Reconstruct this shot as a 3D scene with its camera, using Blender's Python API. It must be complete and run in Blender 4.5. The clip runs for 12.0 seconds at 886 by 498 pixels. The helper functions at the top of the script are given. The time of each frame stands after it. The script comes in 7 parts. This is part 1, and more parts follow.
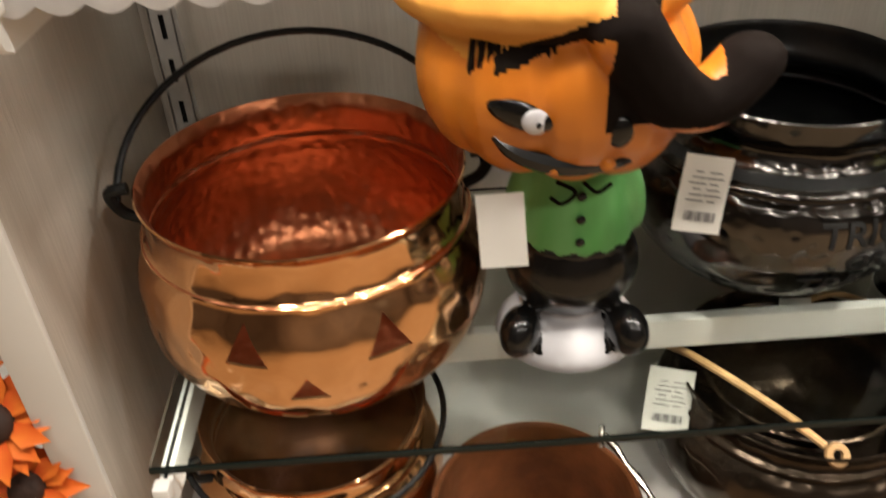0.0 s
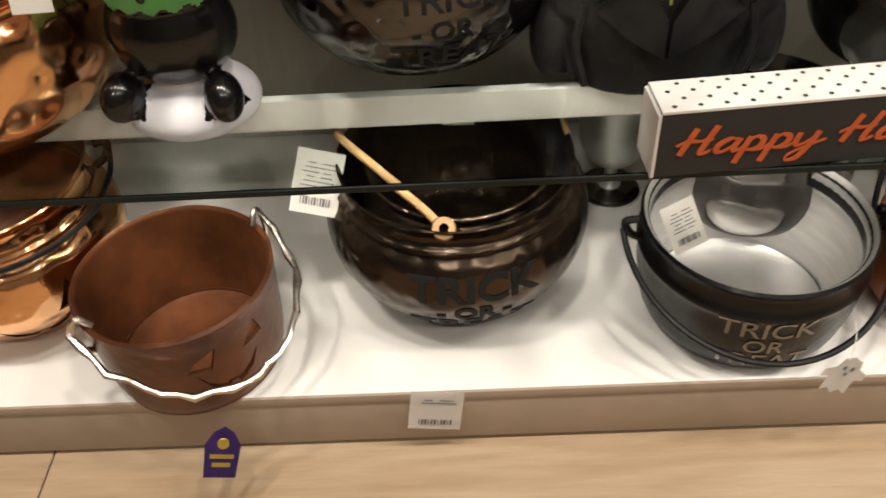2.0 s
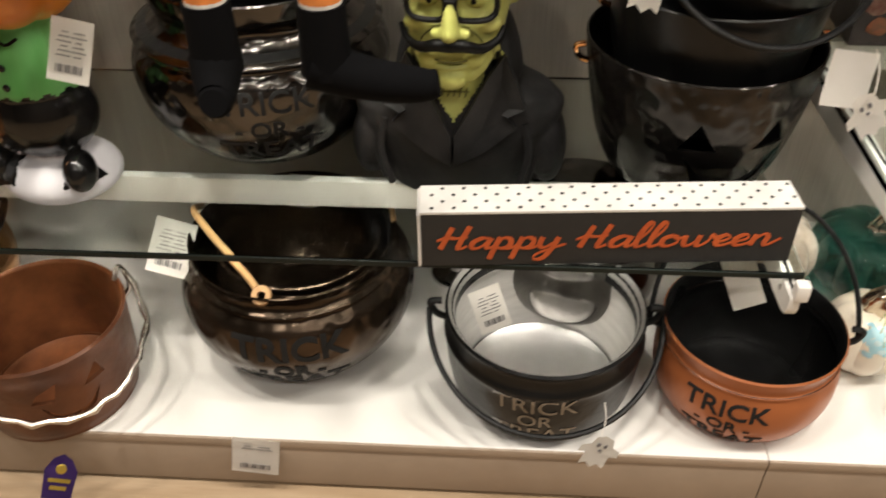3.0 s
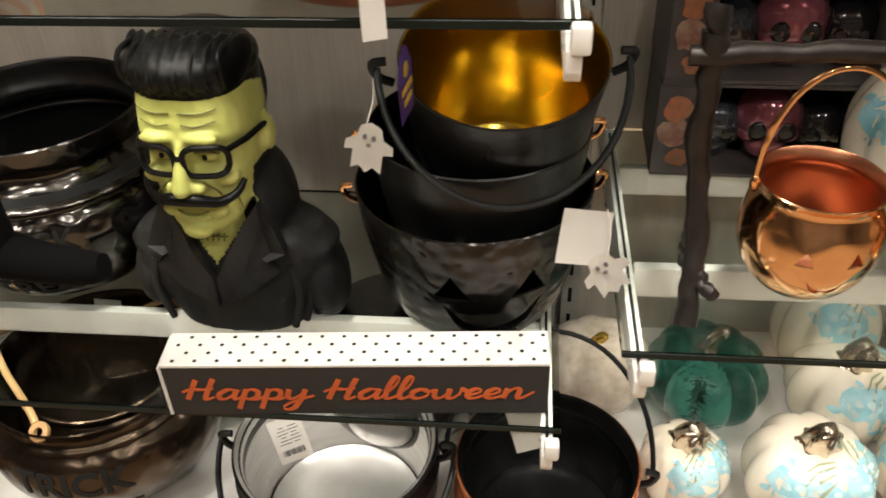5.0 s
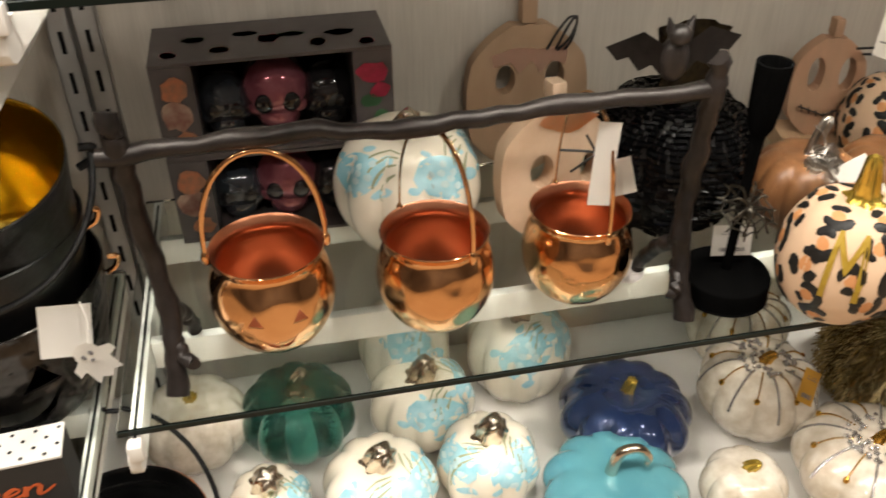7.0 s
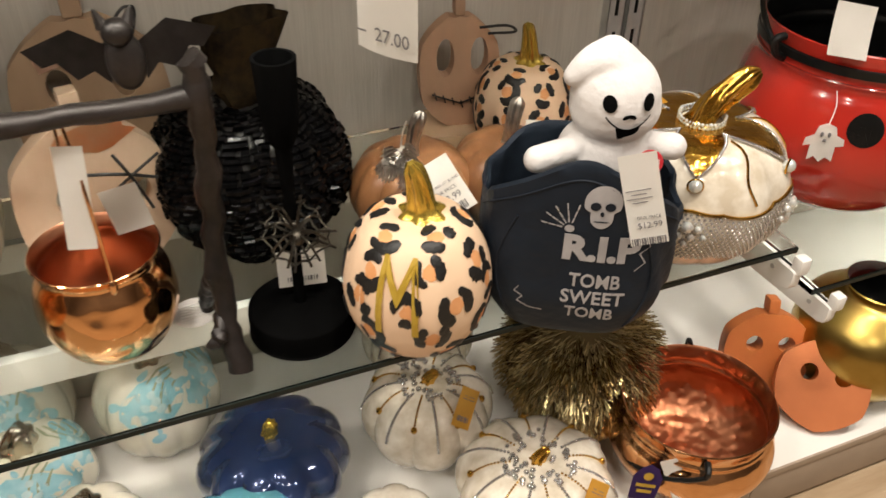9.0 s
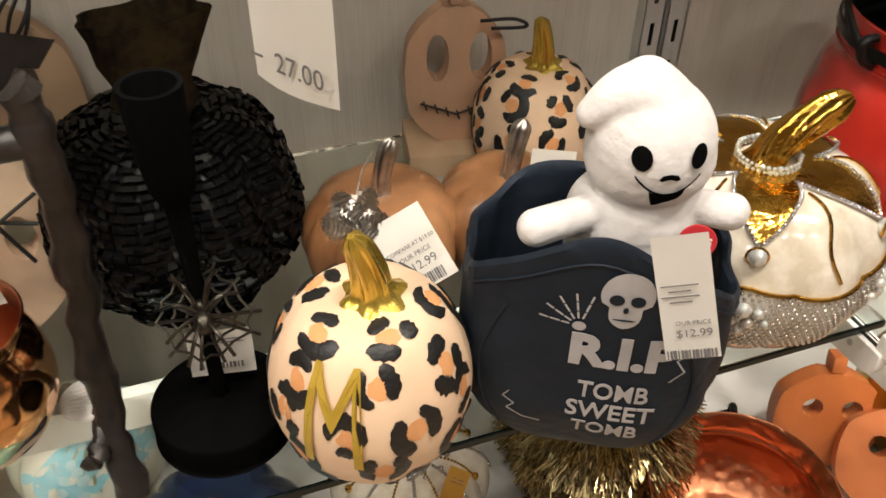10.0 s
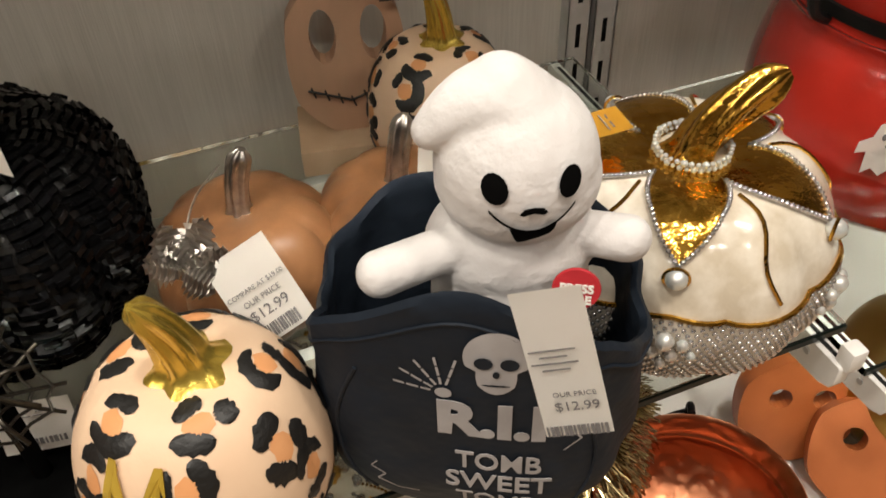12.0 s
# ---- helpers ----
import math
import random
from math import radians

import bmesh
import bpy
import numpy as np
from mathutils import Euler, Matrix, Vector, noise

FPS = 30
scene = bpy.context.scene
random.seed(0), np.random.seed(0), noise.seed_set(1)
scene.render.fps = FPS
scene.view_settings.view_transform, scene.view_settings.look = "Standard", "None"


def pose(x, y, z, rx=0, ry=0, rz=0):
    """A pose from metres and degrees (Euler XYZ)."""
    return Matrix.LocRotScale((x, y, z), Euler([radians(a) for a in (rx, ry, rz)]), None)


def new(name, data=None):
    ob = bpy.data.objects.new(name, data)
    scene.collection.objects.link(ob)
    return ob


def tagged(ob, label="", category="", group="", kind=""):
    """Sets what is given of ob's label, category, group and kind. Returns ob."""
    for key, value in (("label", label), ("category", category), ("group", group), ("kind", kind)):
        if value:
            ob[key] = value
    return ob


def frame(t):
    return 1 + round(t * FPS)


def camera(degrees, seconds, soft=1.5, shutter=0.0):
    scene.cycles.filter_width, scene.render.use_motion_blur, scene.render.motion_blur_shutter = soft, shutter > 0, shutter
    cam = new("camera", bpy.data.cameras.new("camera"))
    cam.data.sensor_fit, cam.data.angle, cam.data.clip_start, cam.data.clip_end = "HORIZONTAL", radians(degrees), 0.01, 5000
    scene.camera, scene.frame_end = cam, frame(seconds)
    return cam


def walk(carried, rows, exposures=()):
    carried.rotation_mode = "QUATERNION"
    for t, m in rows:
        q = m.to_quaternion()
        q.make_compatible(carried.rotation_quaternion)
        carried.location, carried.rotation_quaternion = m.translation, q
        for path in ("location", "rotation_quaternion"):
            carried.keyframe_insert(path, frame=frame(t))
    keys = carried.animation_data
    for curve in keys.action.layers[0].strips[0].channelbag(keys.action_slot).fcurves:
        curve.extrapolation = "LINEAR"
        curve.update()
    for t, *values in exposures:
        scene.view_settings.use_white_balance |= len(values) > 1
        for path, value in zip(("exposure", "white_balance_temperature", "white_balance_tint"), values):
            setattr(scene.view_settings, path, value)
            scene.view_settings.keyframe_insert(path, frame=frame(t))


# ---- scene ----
cam = camera(55.5, 12.0, soft=1.6, shutter=0.3)
ROWS = [
    (0.0, 0.2624, -0.9010, 0.9777, 54.15, 2.26, -3.27),
    (0.5, 0.3580, -0.9530, 0.9387, 51.11, 3.60, -3.02),
    (1.0, 0.4673, -0.9552, 0.9064, 49.50, 4.35, -3.49),
    (1.5, 0.5739, -0.9834, 0.8679, 47.57, 3.97, -1.96),
    (2.0, 0.6553, -0.9990, 0.8937, 46.40, 2.93, -0.44),
    (2.5, 0.7726, -1.0498, 0.9397, 48.52, 1.19, 3.45),
    (3.0, 0.8849, -1.0825, 0.9786, 51.06, 0.65, 3.55),
    (3.5, 0.9923, -1.0733, 0.9921, 53.54, 0.56, 2.48),
    (3.7, 1.0117, -1.0547, 1.0015, 53.57, 0.27, 2.20),
    (5.3, 1.2150, -0.9743, 1.0711, 53.10, 1.85, 5.60),
    (5.5, 1.2620, -0.9847, 1.0817, 53.29, 1.82, 4.84),
    (6.0, 1.3538, -0.9905, 1.1029, 52.81, 1.66, -0.52),
    (6.5, 1.3971, -1.0076, 1.1239, 53.45, 1.27, -6.99),
    (7.0, 1.4329, -1.0115, 1.1275, 54.19, 0.25, -12.21),
    (7.5, 1.4959, -1.0229, 1.1389, 55.49, -0.39, -18.43),
    (7.7, 1.5336, -1.0273, 1.1332, 55.77, -0.54, -20.58),
    (9.3, 1.8226, -0.8999, 1.0640, 52.54, -1.00, -22.43),
    (9.5, 1.8460, -0.8587, 1.0545, 52.43, -0.94, -21.69),
    (10.0, 1.9010, -0.7716, 1.0202, 50.55, -0.71, -19.89),
    (10.5, 1.9363, -0.7144, 0.9889, 48.61, 0.51, -18.53),
    (11.0, 1.9660, -0.6831, 0.9798, 47.02, 1.47, -18.62),
    (11.5, 2.0059, -0.6915, 0.9795, 45.86, 1.59, -20.62),
    (12.0, 2.0191, -0.6958, 0.9895, 47.03, 1.66, -22.01),
]
walk(cam, [(t, pose(x, y, z, rx, ry, rz)) for t, x, y, z, rx, ry, rz in ROWS],
     [(0.0, -0.03), (0.5, 0.12), (1.0, 0.06), (1.5, -0.05), (3.0, -0.05), (5.5, 0.08), (7.5, 0.05), (9.5, -0.05), (10.5, -0.02), (11.3, -0.15), (12.0, -0.36)])

# ---- world and lamps ----
world = bpy.data.worlds.new("world")
scene.world = world
world.use_nodes = True
world.node_tree.nodes["Background"].inputs[0].default_value = (1.0, 0.86, 0.70, 1)
world.node_tree.nodes["Background"].inputs[1].default_value = 0.0


def lamp_at(x, y, z, size, watts, colour=(1.0, 0.925, 0.825)):
    data = bpy.data.lights.new("ceiling_spot", "AREA")
    data.shape, data.size, data.energy, data.color = "DISK", size, watts, colour
    ob = new("ceiling_spot", data)
    ob.matrix_world = pose(x, y, z)
    return ob


LAMPS = [(-0.4, -0.98, 2.9), (0.5, -0.94, 2.9), (1.4, -0.98, 2.9), (2.3, -0.94, 2.9), (3.2, -0.98, 2.9), (0.2, -2.4, 2.9), (1.6, -2.4, 2.9), (3.0, -2.4, 2.9)]
for lx, ly, lz in LAMPS:
    lamp_at(lx, ly, lz - 0.03, 0.22, 28 if ly > -2 else 15)

# ---- materials ----
def mat(name, colour, rough=0.5, metal=0.0, second=None, scale=30.0, bump=0.0, bump_scale=60.0, coat=0.0,
        stretch=(1, 1, 1), detail=4.0, sheen=0.0, rough_var=0.1, trans=0.0, ior=1.45, voronoi=False, emit=0.0, spec=0.5):
    """A principled surface with colour variation at two scales, uneven gloss and fine relief."""
    m = bpy.data.materials.new(name)
    m.use_nodes = True
    t = m.node_tree
    b = t.nodes["Principled BSDF"]
    b.inputs["Roughness"].default_value, b.inputs["Metallic"].default_value = rough, metal
    b.inputs["Coat Weight"].default_value, b.inputs["Sheen Weight"].default_value = coat, sheen
    b.inputs["Transmission Weight"].default_value, b.inputs["IOR"].default_value = trans, ior
    b.inputs["Specular IOR Level"].default_value = spec
    co = t.nodes.new("ShaderNodeTexCoord")
    mp = t.nodes.new("ShaderNodeMapping")
    mp.inputs["Scale"].default_value = stretch
    t.links.new(co.outputs["Object"], mp.inputs["Vector"])

    def noise_at(s, d):
        n = t.nodes.new("ShaderNodeTexNoise")
        n.inputs["Scale"].default_value, n.inputs["Detail"].default_value = s, d
        t.links.new(mp.outputs[0], n.inputs["Vector"])
        return n

    fine, broad = noise_at(scale, detail), noise_at(scale / 6, 2.0)
    mixv = t.nodes.new("ShaderNodeMath")
    mixv.operation = "MULTIPLY_ADD"
    t.links.new(fine.outputs[0], mixv.inputs[0])
    mixv.inputs[1].default_value = 0.5
    half = t.nodes.new("ShaderNodeMath")
    half.operation = "MULTIPLY"
    t.links.new(broad.outputs[0], half.inputs[0])
    half.inputs[1].default_value = 0.5
    t.links.new(half.outputs[0], mixv.inputs[2])
    ramp = t.nodes.new("ShaderNodeValToRGB")
    ramp.color_ramp.elements[0].position, ramp.color_ramp.elements[1].position = 0.38, 0.62
    second = second or tuple(c * 0.8 for c in colour)
    ramp.color_ramp.elements[0].color, ramp.color_ramp.elements[1].color = (*second, 1), (*colour, 1)
    t.links.new(mixv.outputs[0], ramp.inputs[0])
    t.links.new(ramp.outputs[0], b.inputs["Base Color"])
    rv = t.nodes.new("ShaderNodeMapRange")
    rv.inputs["To Min"].default_value, rv.inputs["To Max"].default_value = max(0.02, rough - rough_var), min(1, rough + rough_var)
    t.links.new(broad.outputs[0], rv.inputs[0])
    t.links.new(rv.outputs[0], b.inputs["Roughness"])
    if bump:
        bp = t.nodes.new("ShaderNodeBump")
        bp.inputs["Strength"].default_value, bp.inputs["Distance"].default_value = 1.0, bump
        if voronoi:
            src = t.nodes.new("ShaderNodeTexVoronoi")
            src.feature = "SMOOTH_F1"
            src.inputs["Scale"].default_value = bump_scale
            t.links.new(mp.outputs[0], src.inputs["Vector"])
        else:
            src = noise_at(bump_scale, 3.0)
        t.links.new(src.outputs[0], bp.inputs["Height"])
        t.links.new(bp.outputs[0], b.inputs["Normal"])
    if emit:
        b.inputs["Emission Color"].default_value = (*colour, 1)
        b.inputs["Emission Strength"].default_value = emit
    return m


WALL = mat("pale_wood_laminate", (0.53, 0.485, 0.425), 0.5, second=(0.45, 0.41, 0.355), scale=60, stretch=(6, 6, 0.25), bump=0.0004, bump_scale=120)
WHITE = mat("white_enamel", (0.80, 0.78, 0.74), 0.35, second=(0.74, 0.72, 0.68), scale=12)
DECKTOP = mat("white_laminate", (0.80, 0.78, 0.74), 0.42, second=(0.75, 0.73, 0.68), scale=8)
DECKEDGE = mat("taupe_laminate_edge", (0.36, 0.28, 0.21), 0.45, second=(0.31, 0.24, 0.18), scale=20)
FLOORM = mat("pale_oak_plank", (0.42, 0.31, 0.20), 0.4, second=(0.32, 0.22, 0.13), scale=14, stretch=(0.6, 6, 1), bump=0.0005, bump_scale=40)
# Ceiling is out of view; its dark grey holds down the bounce light.
CEIL = mat("low_bounce_ceiling", (0.30, 0.28, 0.26), 0.8, scale=6)
# Unseen closing walls, coloured dark so little light bounces back to the shelves.
AISLE = mat("low_bounce_wall", (0.18, 0.15, 0.13), 0.7, second=(0.10, 0.08, 0.07), scale=5)
GALV = mat("bright_steel_slot_post", (0.55, 0.54, 0.52), 0.4, 0.3, scale=30)
# Black that puts the shade inside slots, grooves and openings into colour.
SHADE_BLACK = mat("shade_black", (0.006, 0.006, 0.006), 0.8, scale=20)
# The tint darkens what lies below, in place of the pane's missing shadow.
GLASS = mat("shade_tinted_glass", (0.78, 0.83, 0.80), 0.02, second=(0.78, 0.83, 0.80), trans=1.0, rough_var=0.0)
GEDGE = mat("glass_edge", (0.006, 0.011, 0.009), 0.3, scale=40, spec=0.25)
COPPER = mat("polished_copper", (0.86, 0.49, 0.25), 0.13, 1.0, second=(0.78, 0.41, 0.19), scale=24, rough_var=0.06, bump=0.0042, bump_scale=38, voronoi=True)
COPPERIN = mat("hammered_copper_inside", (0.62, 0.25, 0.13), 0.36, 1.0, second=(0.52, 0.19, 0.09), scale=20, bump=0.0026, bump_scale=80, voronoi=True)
COPPERLIN = mat("satin_copper_inside", (0.62, 0.29, 0.17), 0.35, 1.0, second=(0.52, 0.22, 0.12), scale=12)
NICKEL = mat("black_nickel", (0.12, 0.112, 0.105), 0.16, 1.0, second=(0.07, 0.066, 0.062), scale=14, bump=0.0042, bump_scale=48, voronoi=True, rough_var=0.06)
HAMMERED = mat("dark_hammered_metal", (0.06, 0.054, 0.050), 0.23, 0.9, second=(0.022, 0.020, 0.018), scale=40, bump=0.003, bump_scale=60, voronoi=True, rough_var=0.12)
NICKELRIM = mat("black_nickel_rim", (0.22, 0.21, 0.20), 0.12, 1.0, scale=14)
BRONZE = mat("aged_bronze", (0.085, 0.060, 0.042), 0.24, 0.9, second=(0.035, 0.026, 0.018), scale=26, bump=0.003, bump_scale=50, voronoi=True)
BLACKENAMEL = mat("black_enamel", (0.004, 0.004, 0.004), 0.30, second=(0.007, 0.007, 0.007), spec=0.35, scale=30, bump=0.0008, bump_scale=60)
BLACKIRON = mat("black_iron", (0.006, 0.006, 0.006), 0.42, 0.0, spec=0.3, scale=60, bump=0.0004, bump_scale=150)
SILVER = mat("brushed_aluminium", (0.84, 0.83, 0.81), 0.50, 1.0, second=(0.70, 0.69, 0.67), scale=25, stretch=(1, 1, 6))
GOLDIN = mat("gold_lining", (0.72, 0.52, 0.10), 0.20, 1.0, second=(0.60, 0.42, 0.06), scale=14, bump=0.0012, bump_scale=18)
TERRA = mat("brown_terracotta_metal", (0.135, 0.048, 0.019), 0.36, 0.35, second=(0.055, 0.020, 0.010), scale=22, bump=0.0012, bump_scale=60)
# Rust brown; also the shaded inside of the lower copper cauldron.
TERRAIN = mat("rust_and_shaded_inside", (0.20, 0.072, 0.026), 0.34, 0.45, second=(0.08, 0.028, 0.011), scale=24, bump=0.001, bump_scale=40)
RUST = mat("burnt_orange_enamel", (0.40, 0.13, 0.045), 0.35, 0.3, second=(0.32, 0.10, 0.035), scale=12)
BROWNCLAY = mat("brown_glazed_clay", (0.20, 0.075, 0.030), 0.4, 0.2, second=(0.14, 0.05, 0.02), scale=18, bump=0.0008, bump_scale=50)
TWIG = mat("silver_twig", (0.72, 0.67, 0.60), 0.25, 1.0, second=(0.5, 0.45, 0.4), scale=60, bump=0.001, bump_scale=90)
PAPER = mat("white_tag_card", (0.86, 0.83, 0.78), 0.6, second=(0.82, 0.79, 0.73), scale=30)
INK = mat("grey_print", (0.16, 0.15, 0.15), 0.7, scale=60)


# ---- mesh helpers ----
def thing(name, at=(0, 0, 0), label="", category="", group="", kind="", turn=0.0):
    ob = new(name)
    ob.empty_display_size = 0.02
    ob.matrix_world = pose(*at, 0, 0, turn)
    return tagged(ob, label, category, group, kind)


def part(name, bm, material, parent=None, label="", smooth=True, m=None):
    """Links a bmesh as one mesh object under a thing or a part."""
    me = bpy.data.meshes.new(name)
    bmesh.ops.recalc_face_normals(bm, faces=bm.faces)
    for f in bm.faces:
        f.smooth = smooth
    bm.to_mesh(me)
    bm.free()
    for one in (material if isinstance(material, (list, tuple)) else [material]):
        me.materials.append(one)
    ob = new(name, me)
    if parent is not None:
        ob.parent = parent
    if m is not None:
        ob.matrix_local = m
    if smooth:
        me.set_sharp_from_angle(angle=radians(42))
    return tagged(ob, label)


def box(w, d, h, bevel=0.0, at=(0, 0, 0), bm=None, seg=2):
    """A box on its base centre, with rounded edges."""
    bm = bm or bmesh.new()
    made = bmesh.ops.create_cube(bm, size=1.0, matrix=Matrix.Translation((at[0], at[1], at[2] + h / 2)) @ Matrix.Diagonal((w, d, h, 1)))
    if bevel:
        edges = {e for v in made["verts"] for e in v.link_edges}
        bmesh.ops.bevel(bm, geom=list(edges), offset=bevel, segments=seg, affect="EDGES", profile=0.6)
    return bm


def lathe(profile, seg=56, squash=1.0, wobble=None, bm=None):
    """Turns a profile of (radius, height) about the z axis."""
    bm = bm or bmesh.new()
    rings = []
    for r, z in profile:
        if r < 1e-5:
            rings.append([bm.verts.new((0, 0, z))])
            continue
        ring = []
        for i in range(seg):
            a = 2 * math.pi * i / seg
            rr = r * (wobble(a, z) if wobble else 1)
            ring.append(bm.verts.new((rr * math.cos(a), rr * math.sin(a) * squash, z)))
        rings.append(ring)
    for a, b in zip(rings, rings[1:]):
        for i in range(seg):
            j = (i + 1) % seg
            if len(a) == 1 and len(b) == 1:
                continue
            if len(a) == 1:
                bm.faces.new((a[0], b[j], b[i]))
            elif len(b) == 1:
                bm.faces.new((a[i], a[j], b[0]))
            else:
                bm.faces.new((a[i], a[j], b[j], b[i]))
    return bm


def curve_points(pts, n=8):
    """A smooth line through points (Catmull-Rom)."""
    p = [Vector(q) for q in pts]
    p = [p[0] * 2 - p[1]] + p + [p[-1] * 2 - p[-2]]
    out = []
    for i in range(1, len(p) - 2):
        for k in range(n):
            t = k / n
            out.append(0.5 * (2 * p[i] + (p[i + 1] - p[i - 1]) * t + (2 * p[i - 1] - 5 * p[i] + 4 * p[i + 1] - p[i + 2]) * t * t
                              + (3 * p[i] - p[i - 1] - 3 * p[i + 1] + p[i + 2]) * t ** 3))
    out.append(p[-2])
    return out


def smooth_profile(pts, n=5):
    return [(max(0.0, v.x), v.y) for v in curve_points([(r, z, 0) for r, z in pts], n)]


def tube(pts, radius, seg=8, bm=None, flat=1.0):
    """A rod along points; radius: one number or a function of 0..1."""
    bm = bm or bmesh.new()
    pts = [Vector(p) for p in pts]
    rings, n = [], len(pts)
    up = Vector((0.13, 0.21, 0.97))
    for i, p in enumerate(pts):
        d = (pts[min(i + 1, n - 1)] - pts[max(i - 1, 0)]).normalized()
        s = d.cross(up)
        if s.length < 0.05:
            s = d.cross(Vector((1, 0, 0)))
        s.normalize()
        u = s.cross(d)
        r = radius(i / (n - 1)) if callable(radius) else radius
        rings.append([bm.verts.new(p + (s * math.cos(2 * math.pi * k / seg) + u * flat * math.sin(2 * math.pi * k / seg)) * r) for k in range(seg)])
        up = u
    for a, b in zip(rings, rings[1:]):
        for k in range(seg):
            bm.faces.new((a[k], a[(k + 1) % seg], b[(k + 1) % seg], b[k]))
    bm.faces.new(rings[0][::-1])
    bm.faces.new(rings[-1])
    return bm


def ball(rx, ry, rz, at=(0, 0, 0), bm=None, u=20, v=12, m=None):
    bm = bm or bmesh.new()
    t = Matrix.Translation(at) @ (m or Matrix()) @ Matrix.Diagonal((rx, ry, rz, 1))
    bmesh.ops.create_uvsphere(bm, u_segments=u, v_segments=v, radius=1.0, matrix=t)
    return bm


def bail(radius, height, wire, lean=0.0, drop=0.0, n=28):
    """A half-hoop handle between two ears, leaning about the axis through them."""
    pts = []
    for i in range(n + 1):
        a = math.pi * i / n
        x, z = -radius * math.cos(a), height * math.sin(a)
        pts.append((x, -z * math.sin(radians(lean)), z * math.cos(radians(lean)) + drop))
    return tube(pts, wire, 8)


def shell(outer, thick=0.003, floor_z=None):
    """A vessel's closed profile: outside up, over the lip, inside down."""
    inner = [(max(0.0, r - thick), z + (thick if i == 0 else 0)) for i, (r, z) in enumerate(outer)]
    return outer, inner[::-1]


def radius_at(profile, z):
    for (r0, z0), (r1, z1) in zip(profile, profile[1:]):
        if min(z0, z1) <= z <= max(z0, z1) and z0 != z1:
            return r0 + (r1 - r0) * (z - z0) / (z1 - z0)
    return profile[-1][0]


def cut(ob, cutters):
    """Cuts openings through a mesh, for good."""
    for cutter in cutters:
        mod = ob.modifiers.new("cut", "BOOLEAN")
        mod.operation, mod.solver, mod.object = "DIFFERENCE", "EXACT", cutter
    dg = bpy.context.evaluated_depsgraph_get()
    me = bpy.data.meshes.new_from_object(ob.evaluated_get(dg))
    ob.modifiers.clear()
    ob.data = me
    for cutter in cutters:
        bpy.data.objects.remove(cutter)


def prism(outline, depth, at, turn):
    """A cutter: a flat outline (x, z) pushed along y, set at a point and turned about z."""
    bm = bmesh.new()
    a = [bm.verts.new((x, -depth, z)) for x, z in outline]
    b = [bm.verts.new((x, depth, z)) for x, z in outline]
    bm.faces.new(a), bm.faces.new(b[::-1])
    n = len(a)
    for i in range(n):
        bm.faces.new((a[i], b[i], b[(i + 1) % n], a[(i + 1) % n]))
    bmesh.ops.recalc_face_normals(bm, faces=bm.faces)
    me = bpy.data.meshes.new("cutter")
    bm.to_mesh(me)
    bm.free()
    ob = new("cutter", me)
    ob.matrix_world = Matrix.Translation(at) @ pose(0, 0, 0, 0, 0, turn)
    return ob


def words(text, size, thick=0.0006, shear=0.0, width=1.0, bold=0.0):
    """Letters as a bmesh in the xz plane, centred, facing -y."""
    cu = bpy.data.curves.new("letters", "FONT")
    cu.body, cu.size, cu.extrude, cu.shear, cu.align_x, cu.align_y = text, size, thick, shear, "CENTER", "CENTER"
    cu.offset, cu.resolution_u = bold, 3
    ob = bpy.data.objects.new("letters", cu)
    scene.collection.objects.link(ob)
    dg = bpy.context.evaluated_depsgraph_get()
    me = bpy.data.meshes.new_from_object(ob.evaluated_get(dg))
    bm = bmesh.new()
    bm.from_mesh(me)
    bpy.data.objects.remove(ob)
    bpy.data.meshes.remove(me)
    bmesh.ops.transform(bm, matrix=Matrix.Rotation(radians(90), 4, "X") @ Matrix.Diagonal((width, 1, 1, 1)), verts=bm.verts)
    return bm


def wrap(bm, profile, z0, turn=0.0, off=0.0006):
    """Bends flat work in the xz plane round a turned vessel, at height z0."""
    bmesh.ops.triangulate(bm, faces=bm.faces)
    bmesh.ops.subdivide_edges(bm, edges=[e for e in bm.edges if e.calc_length() > 0.012], cuts=2)
    rmax = radius_at(profile, z0)
    for v in bm.verts:
        z = z0 + v.co.z
        a = radians(turn - 90) + v.co.x / rmax
        r = radius_at(profile, z) + off - v.co.y
        v.co = (r * math.cos(a), r * math.sin(a), z)
    return bm


